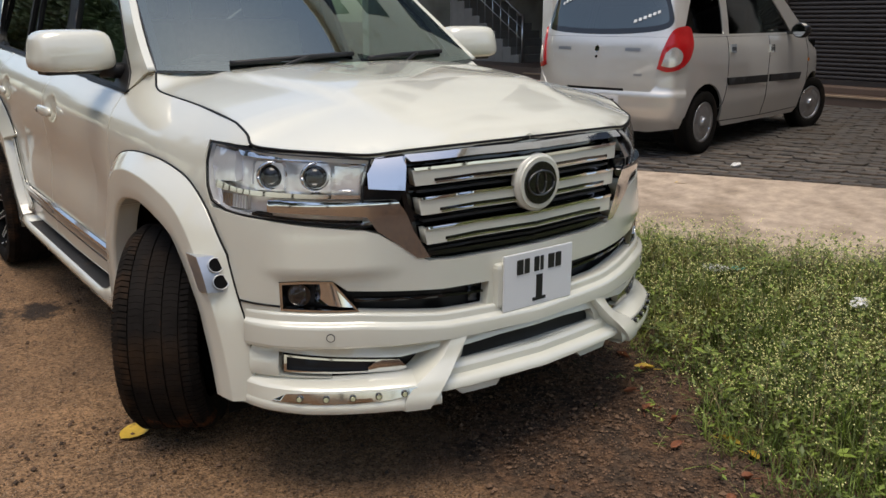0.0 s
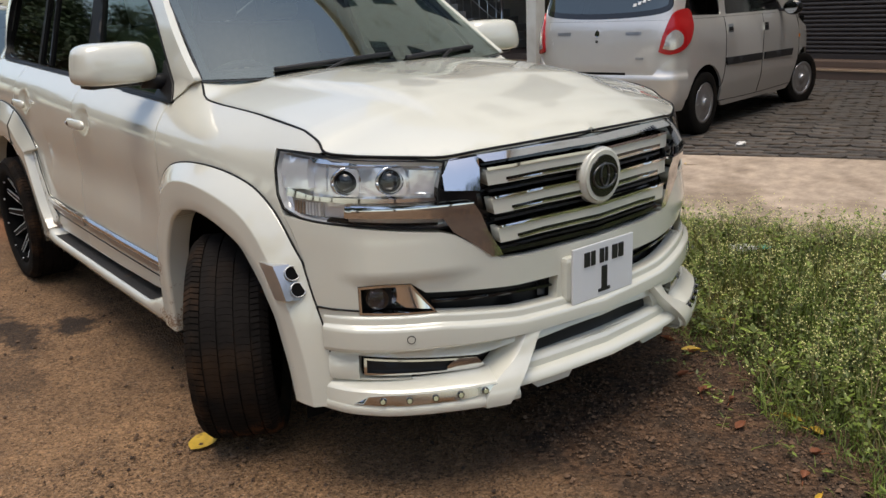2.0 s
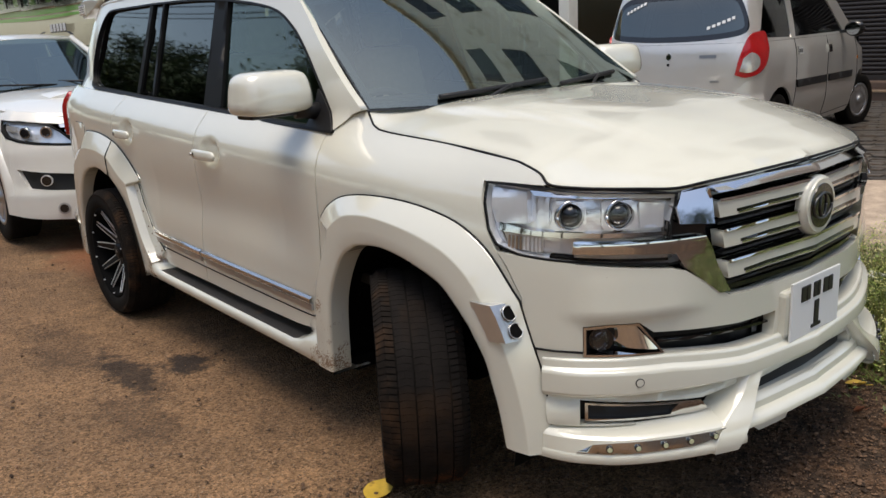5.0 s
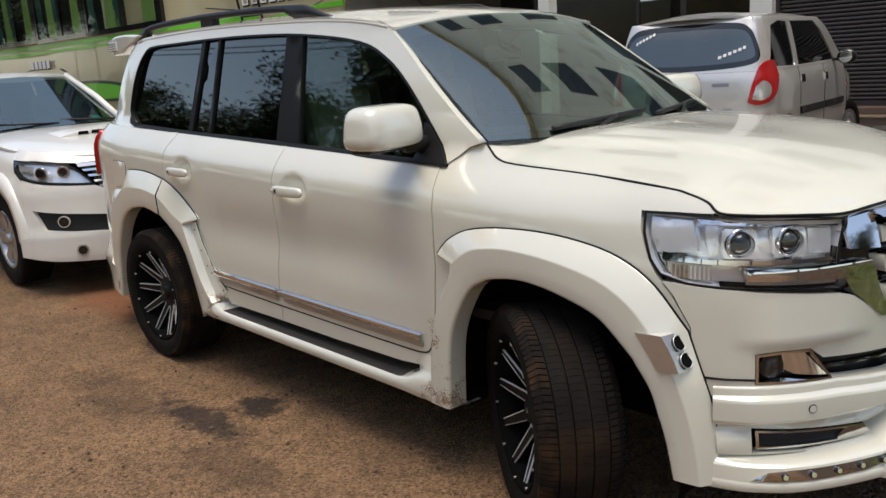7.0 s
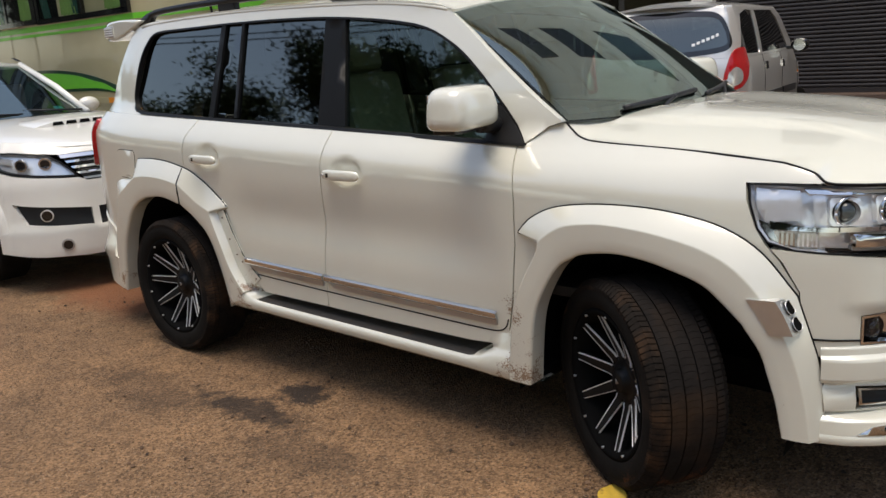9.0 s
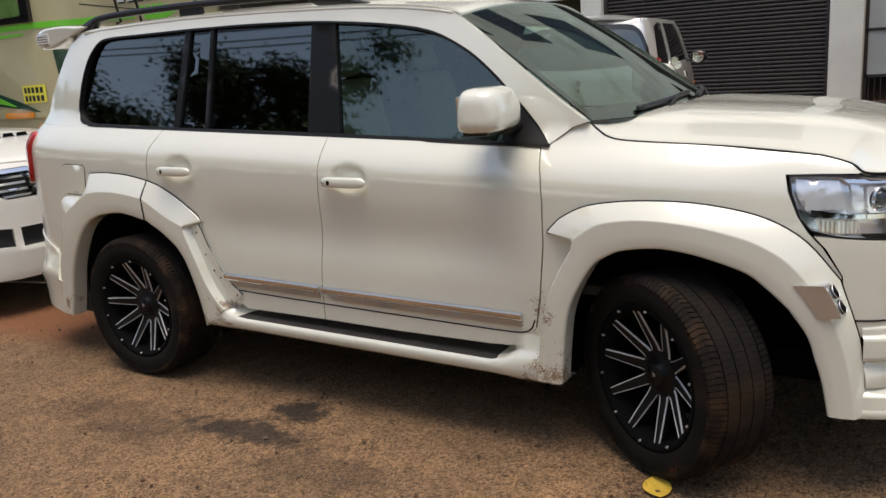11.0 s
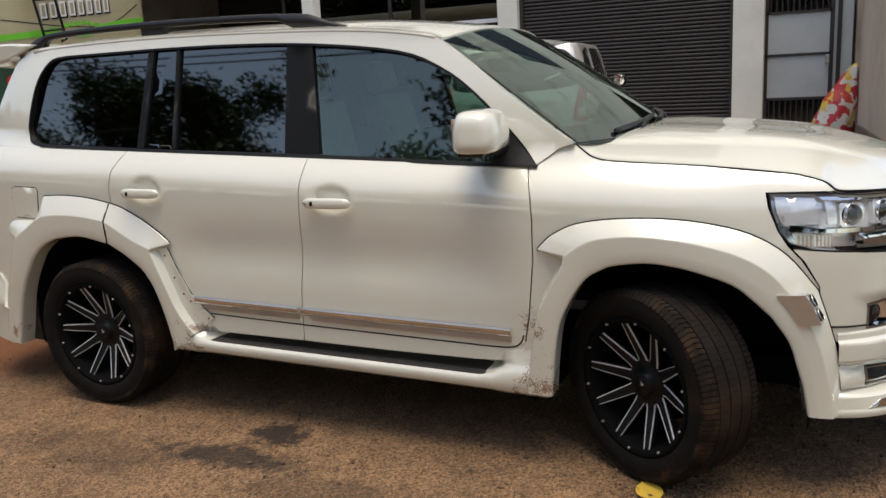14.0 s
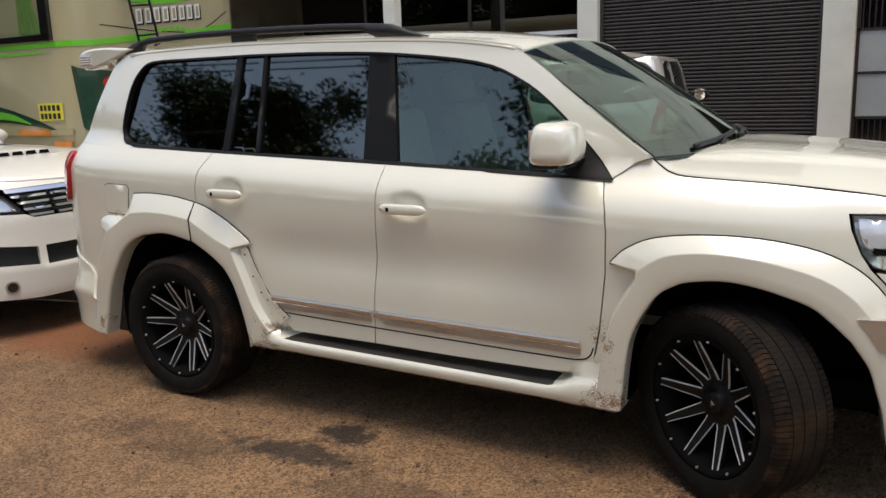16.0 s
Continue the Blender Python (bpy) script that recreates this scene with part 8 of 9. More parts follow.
    band("lime_stripe", [(T_(1.95), 2.13), (T_(2.2), 2.17), (T_(2.44), 2.227), (T_(2.75), 2.28), (T_(3.05), 2.31)], [(T_(1.97), 2.09), (T_(2.2), 2.10), (T_(2.44), 2.195), (T_(2.75), 2.225), (T_(3.05), 2.25)], LIME)
    band("lime_stripe", [(T_(1.40), 2.53), (T_(1.6), 2.51), (T_(1.85), 2.485), (T_(2.17), 2.535), (T_(2.6), 2.62), (T_(3.0), 2.66)], [(T_(1.40), 2.50), (T_(1.6), 2.455), (T_(1.85), 2.44), (T_(2.17), 2.472), (T_(2.6), 2.57), (T_(3.0), 2.62)], LIME)
    # creases in the tail panel under the name, their shade laid on as dark bands
    band("tail_crease_shade", [(T_(1.28), 2.232), (T_(1.6), 2.208), (T_(2.0), 2.19), (T_(2.47), 2.22), (T_(2.94), 2.435)], [(T_(1.28), 2.224), (T_(1.6), 2.20), (T_(2.0), 2.183), (T_(2.47), 2.212), (T_(2.94), 2.425)], SEAL, 0.003)
    # flash round the tail corner
    band("dark_flash", [(S_(-6.22), 1.864), (T_(1.12), 1.83), (T_(1.5), 1.80), (T_(1.9), 1.80)], [(S_(-6.07) - 0.1, 1.30), (T_(1.16), 1.22), (T_(1.5), 1.18), (T_(1.9), 1.16)], DKG, 0.008, "dark green flash")
    # leaf over the wheel
    band("dark_leaf", [(S_(-10.2), 1.40), (S_(-9.3), 1.56), (S_(-8.5), 1.60), (S_(-7.76), 1.57), (S_(-7.2), 1.495), (S_(-6.72), 1.378), (S_(-6.44), 1.284)], [(S_(-10.2), 1.36), (S_(-9.3), 1.36), (S_(-8.5), 1.345), (S_(-7.76), 1.355), (S_(-7.2), 1.355), (S_(-6.82), 1.325), (S_(-6.44), 1.280)], DKG, 0.006, "dark green leaf outline")
    band("lime_leaf", [(S_(-9.9), 1.40), (S_(-9.2), 1.53), (S_(-8.5), 1.565), (S_(-7.76), 1.535), (S_(-7.27), 1.46), (S_(-7.06), 1.427), (S_(-6.80), 1.342)], [(S_(-9.9), 1.385), (S_(-9.2), 1.385), (S_(-8.5), 1.375), (S_(-7.76), 1.385), (S_(-7.29), 1.385), (S_(-7.06), 1.372), (S_(-6.80), 1.336)], LIME, 0.010, "lime green leaf")
    band("rub_rail", [(S_(-12.0), 1.27), (S_(-9.0), 1.275), (S_(-6.26), 1.286)], [(S_(-12.0), 1.21), (S_(-9.0), 1.22), (S_(-6.26), 1.236)], BODY, 0.03)
    band("amber_reflector", [(S_(-6.966), 1.286), (S_(-6.74), 1.287), (S_(-6.506), 1.288)], [(S_(-6.966), 1.230), (S_(-6.74), 1.232), (S_(-6.506), 1.234)], AMBER, 0.034, "amber reflector")
    band("side_lamp", [(S_(-6.47), 1.176), (S_(-6.38), 1.178), (S_(-6.28), 1.174)], [(S_(-6.47), 1.132), (S_(-6.38), 1.128), (S_(-6.28), 1.130)], AMBER, 0.035)
    p = Vector(wall(T_(1.30), 1.70, 0.02))
    cyl("tail_lamp", p - Vector((0.03, -0.03, 0)), p + Vector((0.02, -0.02, 0)), 0.05, LAMPRED, bus, "round red tail lamp", seg=20)
    q = band("side_number_plate", [(S_(-6.658), 1.528), (S_(-6.5), 1.53), (S_(-6.336), 1.532)], [(S_(-6.657), 1.366), (S_(-6.5), 1.371), (S_(-6.336), 1.377)], mat("yellow_plate", (0.72, 0.62, 0.06), 0.4), 0.012, "yellow number plate with black characters")
    for zc in (1.487, 1.412):
        for i in range(5):
            x = S_(-6.63) + 0.056 * i
            raw("plate_bar", [wall(x, zc - 0.026, 0.0145), wall(x + 0.038, zc - 0.026, 0.0145), wall(x + 0.038, zc + 0.026, 0.0145), wall(x, zc + 0.026, 0.0145)], [(0, 1, 2, 3)], INK, q)

    def bar(name, y, z, w, h, slope, m, e):
        a, b = T_(y), T_(y + w)
        return raw(name, [wall(a, z, e), wall(b, z + slope * w, e), wall(b, z + h + slope * w, e), wall(a, z + h, e)], [(0, 1, 2, 3)], m, bus)
    # owner's name as plain outlined bars
    for i in range(8):
        y = 1.67 + 0.108 * i
        z = 2.245 + 0.0125 * i
        bar("name_bar", y, z, 0.072, 0.14, 0.12, PLATE, 0.009)
        bar("name_bar_core", y + 0.018, z + 0.02, 0.036, 0.10, 0.12, BODY, 0.012)
        bar("name_shadow", y + 0.012, z - 0.014, 0.080, 0.14, 0.12, SEAL, 0.006)
    for i in range(6):
        y = 1.91 + 0.075 * i
        bar("name_bar", y, 2.175 + 0.010 * (3 - abs(i - 3)), 0.055, 0.042, 0.05, LIME, 0.012)
    for i in range(5):
        x = S_(-10.45) + 0.15 * i
        raw("name_bar", [wall(x, 1.79, 0.008), wall(x + 0.11, 1.79, 0.008), wall(x + 0.11, 1.89, 0.008), wall(x, 1.89, 0.008)], [(0, 1, 2, 3)], PLATE, bus)
        raw("name_shadow", [wall(x + 0.015, 1.775, 0.006), wall(x + 0.13, 1.775, 0.006), wall(x + 0.13, 1.885, 0.006), wall(x + 0.015, 1.885, 0.006)], [(0, 1, 2, 3)], SEAL, bus)
    # windows with curtains
    for x0, x1 in ((-8.27, -6.36), (-9.95, -8.29), (-11.65, -9.97), (-13.4, -11.67), (-15.1, -13.42), (-16.8, -15.12)):
        w = new("coach_window")
        w.parent = bus
        lift = 0.012 * max(0, -9.0 - x0)
        z0, z1 = 2.09 + lift, 3.0
        # near-black sheet on the body paints in the unlit interior behind the pane
        raw("window_dark_sheet", [wall(S_(x0), z0, 0.004), wall(S_(x1), z0, 0.004), wall(S_(x1), z1, 0.004), wall(S_(x0), z1, 0.004)], [(0, 1, 2, 3)], DARK, w, "dark sheet standing for the unlit coach interior")
        xm = (x0 + x1) / 2 + 0.05
        for a, b, c, d in ((x0, x1, z0, z0 + 0.055), (x0, x1, z1 - 0.06, z1), (x0, x0 + 0.06, z0 + 0.055, z1 - 0.06), (x1 - 0.10, x1, z0 + 0.055, z1 - 0.06), (xm - 0.03, xm + 0.03, z0 + 0.055, z1 - 0.06)):
            raw("window_frame", [wall(S_(p), r, e) for p, r in ((a, c), (b, c), (b, d), (a, d)) for e in (0.045, 0.0)], [(0, 2, 4, 6), (0, 1, 3, 2), (2, 3, 5, 4), (4, 5, 7, 6), (6, 7, 1, 0)], GLOSS, w)
        raw("pane", [wall(S_(x0 + 0.06), z0 + 0.055, 0.036), wall(S_(x1 - 0.10), z0 + 0.055, 0.036), wall(S_(x1 - 0.10), z1 - 0.06, 0.036), wall(S_(x0 + 0.06), z1 - 0.06, 0.036)], [(0, 1, 2, 3)], COACHGLASS, w)
        for c, wt, wb, m in ((x1 - 0.32, 0.16, 0.34, CURT), (xm - 0.14, 0.22, 0.20, TEALC), (xm - 0.34, 0.18, 0.36, CURT), (x0 + 0.16, 0.18, 0.15, TEALC)):
            verts, n = [], 24
            for j in range(n + 1):
                u = j / n - 0.5
                y = 0.016 + 0.009 * math.sin(j * 1.75)
                verts += [wall(S_(c + 0.05 + u * wb), z0 + 0.06 + 0.012 * math.sin(j), y), wall(S_(c + u * (wt + wb) * 0.42), z0 + 0.30, y), wall(S_(c + u * wt), z1 - 0.07, y)]
            raw("curtain", verts, [(3 * j + q_, 3 * j + 3 + q_, 3 * j + 4 + q_, 3 * j + 1 + q_) for j in range(n) for q_ in (0, 1)], m, w, "green gathered curtain" if m is CURT else "", smooth=True)
    # ladder on the tail
    for y0, y1 in ((1.62, 1.51), (1.86, 1.75)):
        tube("ladder_rail", [(X1 + 0.02, y0, 2.05), (X1 + 0.08, y0, 2.06), (X1 + 0.09, y1, 2.60), (X1 + 0.05, y1 - 0.03, 3.05), (X1 - 0.25, y1 - 0.03, 3.28)], 0.013, BLACK, bus)
    for z in (2.14, 2.41, 2.68, 2.95):
        d = (z - 2.06) * 0.2
        tube("ladder_rung", [(X1 + 0.085, 1.62 - d, z - 0.01), (X1 + 0.085, 1.86 - d, z + 0.015)], 0.010, BLACK, bus)
    for x in (-8.7, -15.2):
        for y, r in ((Y0 + 0.17, 0), (Y1 - 0.17, 180)):
            w = wheel(bus, 0.48, 0.28, 0.28, 6, rim_mat=SATIN, edge_mat=None, tread=False, cup=0.06)
            w.matrix_basis = pose(x, y, GZ + 0.44, 0, 0, r)
        cyl("wheel_arch", (x, Y0 - 0.004, GZ + 0.5), (x, Y0 + 0.5, GZ + 0.5), 0.58, DARK, bus, seg=28)


coach()

# ---- verge plants ----
def verge_depth(x, y):
    """How far inside the overgrown verge a place lies; below nought it is outside."""
    lo = 1.05 - 0.62 * (x - 0.65) if x > 0.65 else 1.05 + 0.3 * (0.65 - x)
    lo = max(lo, 0.36 - 0.05 * (x - 1.7))
    lo += 0.16 * noise.noise((x * 2.6, y * 2.6, 5)) + 0.10 * noise.noise((x * 9, y * 9, 1))
    v = (np.array([x, y]) - O) @ V_
    return min(y - lo, -1.60 + 0.12 * noise.noise((x * 4, y * 4, 8)) - v)


def in_verge(x, y):
    return verge_depth(x, y) > 0


def by_island(m, lo, hi):
    """Each separate piece of the mesh lighter or darker by chance."""
    nt, n = m.node_tree, m.node_tree.nodes
    b = n["Principled BSDF"]
    old = b.inputs["Base Color"].links[0].from_socket
    g, h, r = n.new("ShaderNodeNewGeometry"), n.new("ShaderNodeHueSaturation"), n.new("ShaderNodeMapRange")
    r.inputs["To Min"].default_value, r.inputs["To Max"].default_value = lo, hi
    nt.links.new(g.outputs["Random Per Island"], r.inputs["Value"])
    nt.links.new(r.outputs[0], h.inputs["Value"])
    nt.links.new(old, h.inputs["Color"])
    nt.links.new(h.outputs[0], b.inputs["Base Color"])
    return m


def grass():
    rng = np.random.default_rng(7)
    BL = by_island(mat("grass_blade", (0.098, 0.140, 0.018), 0.6, var=0.35, scale=3, second=(0.22, 0.20, 0.05), second_scale=2.5, second_mix=(0.5, 0.7)), 0.35, 1.7)
    LEAF = by_island(mat("weed_leaf", (0.108, 0.145, 0.020), 0.5, var=0.35, scale=5), 0.35, 1.8)
    FLOW = by_island(mat("weed_flower", (0.70, 0.66, 0.28), 0.7, var=0.15, scale=30), 0.5, 1.4)
    STEM = mat("dry_stem", (0.22, 0.17, 0.08), 0.8, var=0.3, scale=6)
    bl = ([], [])
    lf = ([], [])
    fl = ([], [])
    sm = ([], [])

    def blade(x, y, z, h, w, a, bend, store=bl):
        V, F = store
        o = len(V)
        dx, dy = math.cos(a), math.sin(a)
        for t in (0, 0.4, 0.75, 1.0):
            r = bend * t * t
            ww = w * (1 - t) ** 0.7 if t < 1 else 0
            cx, cy, cz = x + dx * r, y + dy * r, z + h * t * (1 - 0.25 * t * bend / max(h, 0.01))
            V.append((cx - dy * ww, cy + dx * ww, cz))
            if t < 1:
                V.append((cx + dy * ww, cy - dx * ww, cz))
        F += [(o, o + 1, o + 3, o + 2), (o + 2, o + 3, o + 5, o + 4), (o + 4, o + 5, o + 6)]

    def leaf(p, a, tilt, ln, w):
        V, F = lf
        o = len(V)
        d = np.array([math.cos(a) * math.cos(tilt), math.sin(a) * math.cos(tilt), math.sin(tilt)])
        s = np.array([-math.sin(a), math.cos(a), 0])
        for q in (p, p + d * ln * 0.45 + s * w, p + d * ln, p + d * ln * 0.45 - s * w):
            V.append(tuple(q))
        F.append((o, o + 1, o + 2, o + 3))

    def bud(p, r):
        V, F = fl
        o = len(V)
        for q in ((r, 0, 0), (-r, 0, 0), (0, r, 0), (0, -r, 0), (0, 0, r), (0, 0, -r)):
            V.append(tuple(p + np.array(q)))
        for a, b, c in ((0, 2, 4), (2, 1, 4), (1, 3, 4), (3, 0, 4), (2, 0, 5), (1, 2, 5), (3, 1, 5), (0, 3, 5)):
            F.append((o + a, o + b, o + c))
    n = 0
    while n < 42000:
        x, y = rng.uniform(-1.2, 5.0), rng.uniform(0.0, 5.2)
        if rng.random() > (1.0 if x < 3.0 else 0.30):
            continue
        deep = verge_depth(x, y)
        if deep < 0 and rng.random() > 0.16 * math.exp(deep / 0.10):
            continue
        n += 1
        low = float(np.interp(deep, [-0.2, 0.0, 0.45], [0.22, 0.38, 1.0]))
        dens = noise.noise((x * 1.5, y * 1.5, 2))
        h = rng.uniform(0.06, 0.24) * (1 + 0.7 * dens) * low
        blade(x, y, ground_z(x, y) - 0.005, h, rng.uniform(0.0014, 0.0034), rng.uniform(0, 6.28), rng.uniform(0.02, 0.16) * (0.5 + 0.5 * low))
    n = 0
    while n < 4200:
        x, y = rng.uniform(-1.0, 5.0), rng.uniform(0.1, 5.2)
        if rng.random() > (1.0 if x < 3.0 else 0.3):
            continue
        deep = verge_depth(x, y)
        if deep < 0.05 and rng.random() > 0.10 * math.exp(min(deep, 0) / 0.12) or noise.noise((x * 1.3, y * 1.3, 12)) < rng.uniform(-0.9, 0.15):
            continue
        n += 1
        low = float(np.interp(deep, [-0.2, 0.0, 0.5], [0.2, 0.35, 1.0]))
        z = ground_z(x, y)
        big = rng.uniform(0.12, 0.36) * low
        a, bend = rng.uniform(0, 6.28), rng.uniform(0.02, 0.2)
        top = np.array([x + math.cos(a) * bend, y + math.sin(a) * bend, z + big])
        root = np.array([x, y, z])
        blade(x, y, z, big, 0.002, a, bend, sm)
        for j in range(int(rng.integers(7, 14))):
            t = rng.uniform(0.15, 1.0)
            p = root + (top - root) * t
            leaf(p, rng.uniform(0, 6.28), rng.uniform(-0.4, 0.8), rng.uniform(0.015, 0.042), rng.uniform(0.003, 0.009))
        if rng.random() < 0.8 * low:
            for j in range(int(rng.integers(5, 13))):
                bud(top + rng.normal(0, 0.024, 3) * np.array([1, 1, 0.9]), rng.uniform(0.0020, 0.0042))
    n = 0
    while n < 140:
        x, y = rng.uniform(-0.6, 4.0), rng.uniform(0.3, 4.2)
        if not in_verge(x, y):
            continue
        n += 1
        p = np.array([x, y, ground_z(x, y) + rng.uniform(0.03, 0.12)])
        a0 = rng.uniform(0, 6.28)
        for j in range(4):
            leaf(p, a0 + 1.57 * j, rng.uniform(0.0, 0.5), rng.uniform(0.05, 0.10), rng.uniform(0.014, 0.024))
    for nm, st, m, lab in (("grass", bl, BL, "tangled green grass on the verge"), ("weeds", lf, LEAF, "small-leaved green weeds on the verge"), ("weed_flowers", fl, FLOW, "tiny pale flowers of the weeds"), ("weed_stems", sm, STEM, "thin dry stems of the weeds")):
        tagged(raw(nm, st[0], st[1], m, None), lab, "plants", kind="stuff")


grass()

# ---- litter ----
YEL = mat("yellow_leaf", (0.62, 0.40, 0.05), 0.6, var=0.15, scale=30, second=(0.30, 0.17, 0.03), second_scale=22, second_mix=(0.62, 0.72))
BRN = mat("brown_leaf", (0.22, 0.075, 0.03), 0.7, var=0.3, scale=20)
LIT = mat("white_litter", (0.72, 0.71, 0.68), 0.5, var=0.1)
TEAL = mat("teal_plastic", (0.03, 0.38, 0.33), 0.3)


def fallen_leaf(x, y, ln, wd, turn, m, label, curl=0.02):
    verts, faces = [], []
    n = 10
    for i in range(n + 1):
        t = i / n
        w = wd * math.sin(math.pi * min(t * 1.05, 1.0)) ** 0.7 * (1 - 0.25 * t)
        for j in (-1, -0.5, 0, 0.5, 1):
            verts.append((ln * (t - 0.5), w * j * 0.5, 0.006 + curl * (abs(j) * 0.4 * math.sin(3 * t) + (t - 0.5) ** 2) + 0.004 * noise.noise((t * 4, j, x))))
    faces = [(i * 5 + j, (i + 1) * 5 + j, (i + 1) * 5 + j + 1, i * 5 + j + 1) for i in range(n) for j in range(4)]
    lf = raw("fallen_leaf", verts, faces, m, None, smooth=True)
    lf.matrix_basis = pose(x, y, ground_z(x, y), 0, 0, turn)
    tagged(lf, label, "leaf")
    tube("leaf_stalk", [(ln * 0.5 - 0.005, 0, 0.008), (ln * 0.5 + 0.03, 0.008, 0.006)], 0.0015, m, lf)
    return lf


fallen_leaf(-0.02, -1.085, 0.155, 0.115, 115, YEL, "large yellow fallen leaf beside the front tyre", 0.03)
fallen_leaf(-1.05, 3.45, 0.12, 0.08, 20, YEL, "yellow fallen leaf on the concrete")
random.seed(11)
for i in range(18):
    x = random.uniform(0.6, 2.3)
    y = 1.02 - 0.62 * (x - 0.65) + random.uniform(-0.25, 0.25)
    fallen_leaf(x, max(y, 0.1), random.uniform(0.03, 0.09), random.uniform(0.015, 0.045), random.uniform(0, 360), BRN if i % 3 else YEL, "brown dry leaf on the gravel by the grass" if i % 3 else "small yellow dry leaf on the gravel by the grass", 0.05)


def crumple(x, y, z, size, m, name, label):
    bm = bmesh.new()
    bmesh.ops.create_icosphere(bm, subdivisions=3, radius=1)
    for v in bm.verts:
        k = 1 + 0.5 * noise.noise(v.co * 1.8 + Vector((x, y, 0))) + 0.25 * noise.noise(v.co * 5)
        v.co = Vector((v.co.x * size * k, v.co.y * size * 0.6 * k, v.co.z * size * 0.35 * k))
    bm.transform(pose(x, y, z, 0, 0, x * 90))
    tagged(part(name, bm, m), label, "litter")


crumple(0.28, 2.05, ground_z(0.28, 2.05) + 0.05, 0.075, LIT, "plastic_bag", "crumpled white plastic bag in the grass")
crumple(0.42, 2.02, ground_z(0.42, 2.02) + 0.10, 0.035, TEAL, "plastic_scrap", "teal plastic scrap in the grass")
crumple(1.10, 2.02, ground_z(1.1, 2.02) + 0.10, 0.06, LIT, "plastic_bag", "crumpled white plastic bag in the grass")
crumple(-1.05, 4.15, ground_z(-1.05, 4.15) + 0.03, 0.05, LIT, "paper_scrap", "white paper scrap on the paving")

# ---- loose gravel and stone chips on the road ----
def gravel():
    rng = np.random.default_rng(31)
    m = mat("stone_chips", (0.20, 0.13, 0.08), 0.9, bump=0.3, bscale=200)
    nt = m.node_tree
    geo, hs, mr = nt.nodes.new("ShaderNodeNewGeometry"), nt.nodes.new("ShaderNodeHueSaturation"), nt.nodes.new("ShaderNodeMapRange")
    mr.inputs["To Min"].default_value, mr.inputs["To Max"].default_value = 0.18, 1.5
    nt.links.new(geo.outputs["Random Per Island"], mr.inputs["Value"])
    nt.links.new(mr.outputs[0], hs.inputs["Value"])
    hs.inputs["Color"].default_value = (0.155, 0.092, 0.055, 1)
    nt.links.new(hs.outputs[0], nt.nodes["Principled BSDF"].inputs["Base Color"])
    V, F = [], []
    shape = np.array([(1, 0, 0), (-1, 0, 0), (0, 1, 0), (0, -1, 0), (0, 0, 1), (0, 0, -1)], float)
    tri = ((0, 2, 4), (2, 1, 4), (1, 3, 4), (3, 0, 4), (2, 0, 5), (1, 2, 5), (3, 1, 5), (0, 3, 5))
    n = 0
    while n < 44000:
        x, y = (rng.uniform(-4.5, 3.2), rng.uniform(-2.9, 1.6)) if n % 3 == 0 else (rng.uniform(-0.2, 3.0), rng.uniform(-1.6, 1.3))
        near = y + 0.42 * x + 0.4 * noise.noise((x, y, 0))
        if rng.random() > (0.9 if near > 0.3 else 0.30):
            continue
        n += 1
        r = rng.uniform(0.0018, 0.0055) if rng.random() < 0.95 else rng.uniform(0.007, 0.013)
        P = shape * rng.uniform(0.6, 1.3, (6, 1)) * np.array([r, r, r * 0.7])
        a = rng.uniform(0, 6.28)
        c, s_ = math.cos(a), math.sin(a)
        o = len(V)
        z = ground_z(x, y) + r * 0.3 + 0.004
        V += [(x + c * p[0] - s_ * p[1], y + s_ * p[0] + c * p[1], z + p[2]) for p in P]
        F += [(o + i, o + j, o + k) for i, j, k in tri]
    tagged(raw("gravel", V, F, m, None), "loose brown stone chips on the asphalt", "gravel", kind="stuff")


gravel()

# ---- trees and cables across the road, mirrored in the car's windows; more trees block low sky ----
BARK = mat("tree_bark", (0.11, 0.085, 0.06), 0.9, var=0.3, scale=8, bump=0.6, bscale=25)
FOL = mat("tree_foliage", (0.045, 0.075, 0.02), 0.6, var=0.4, scale=2)


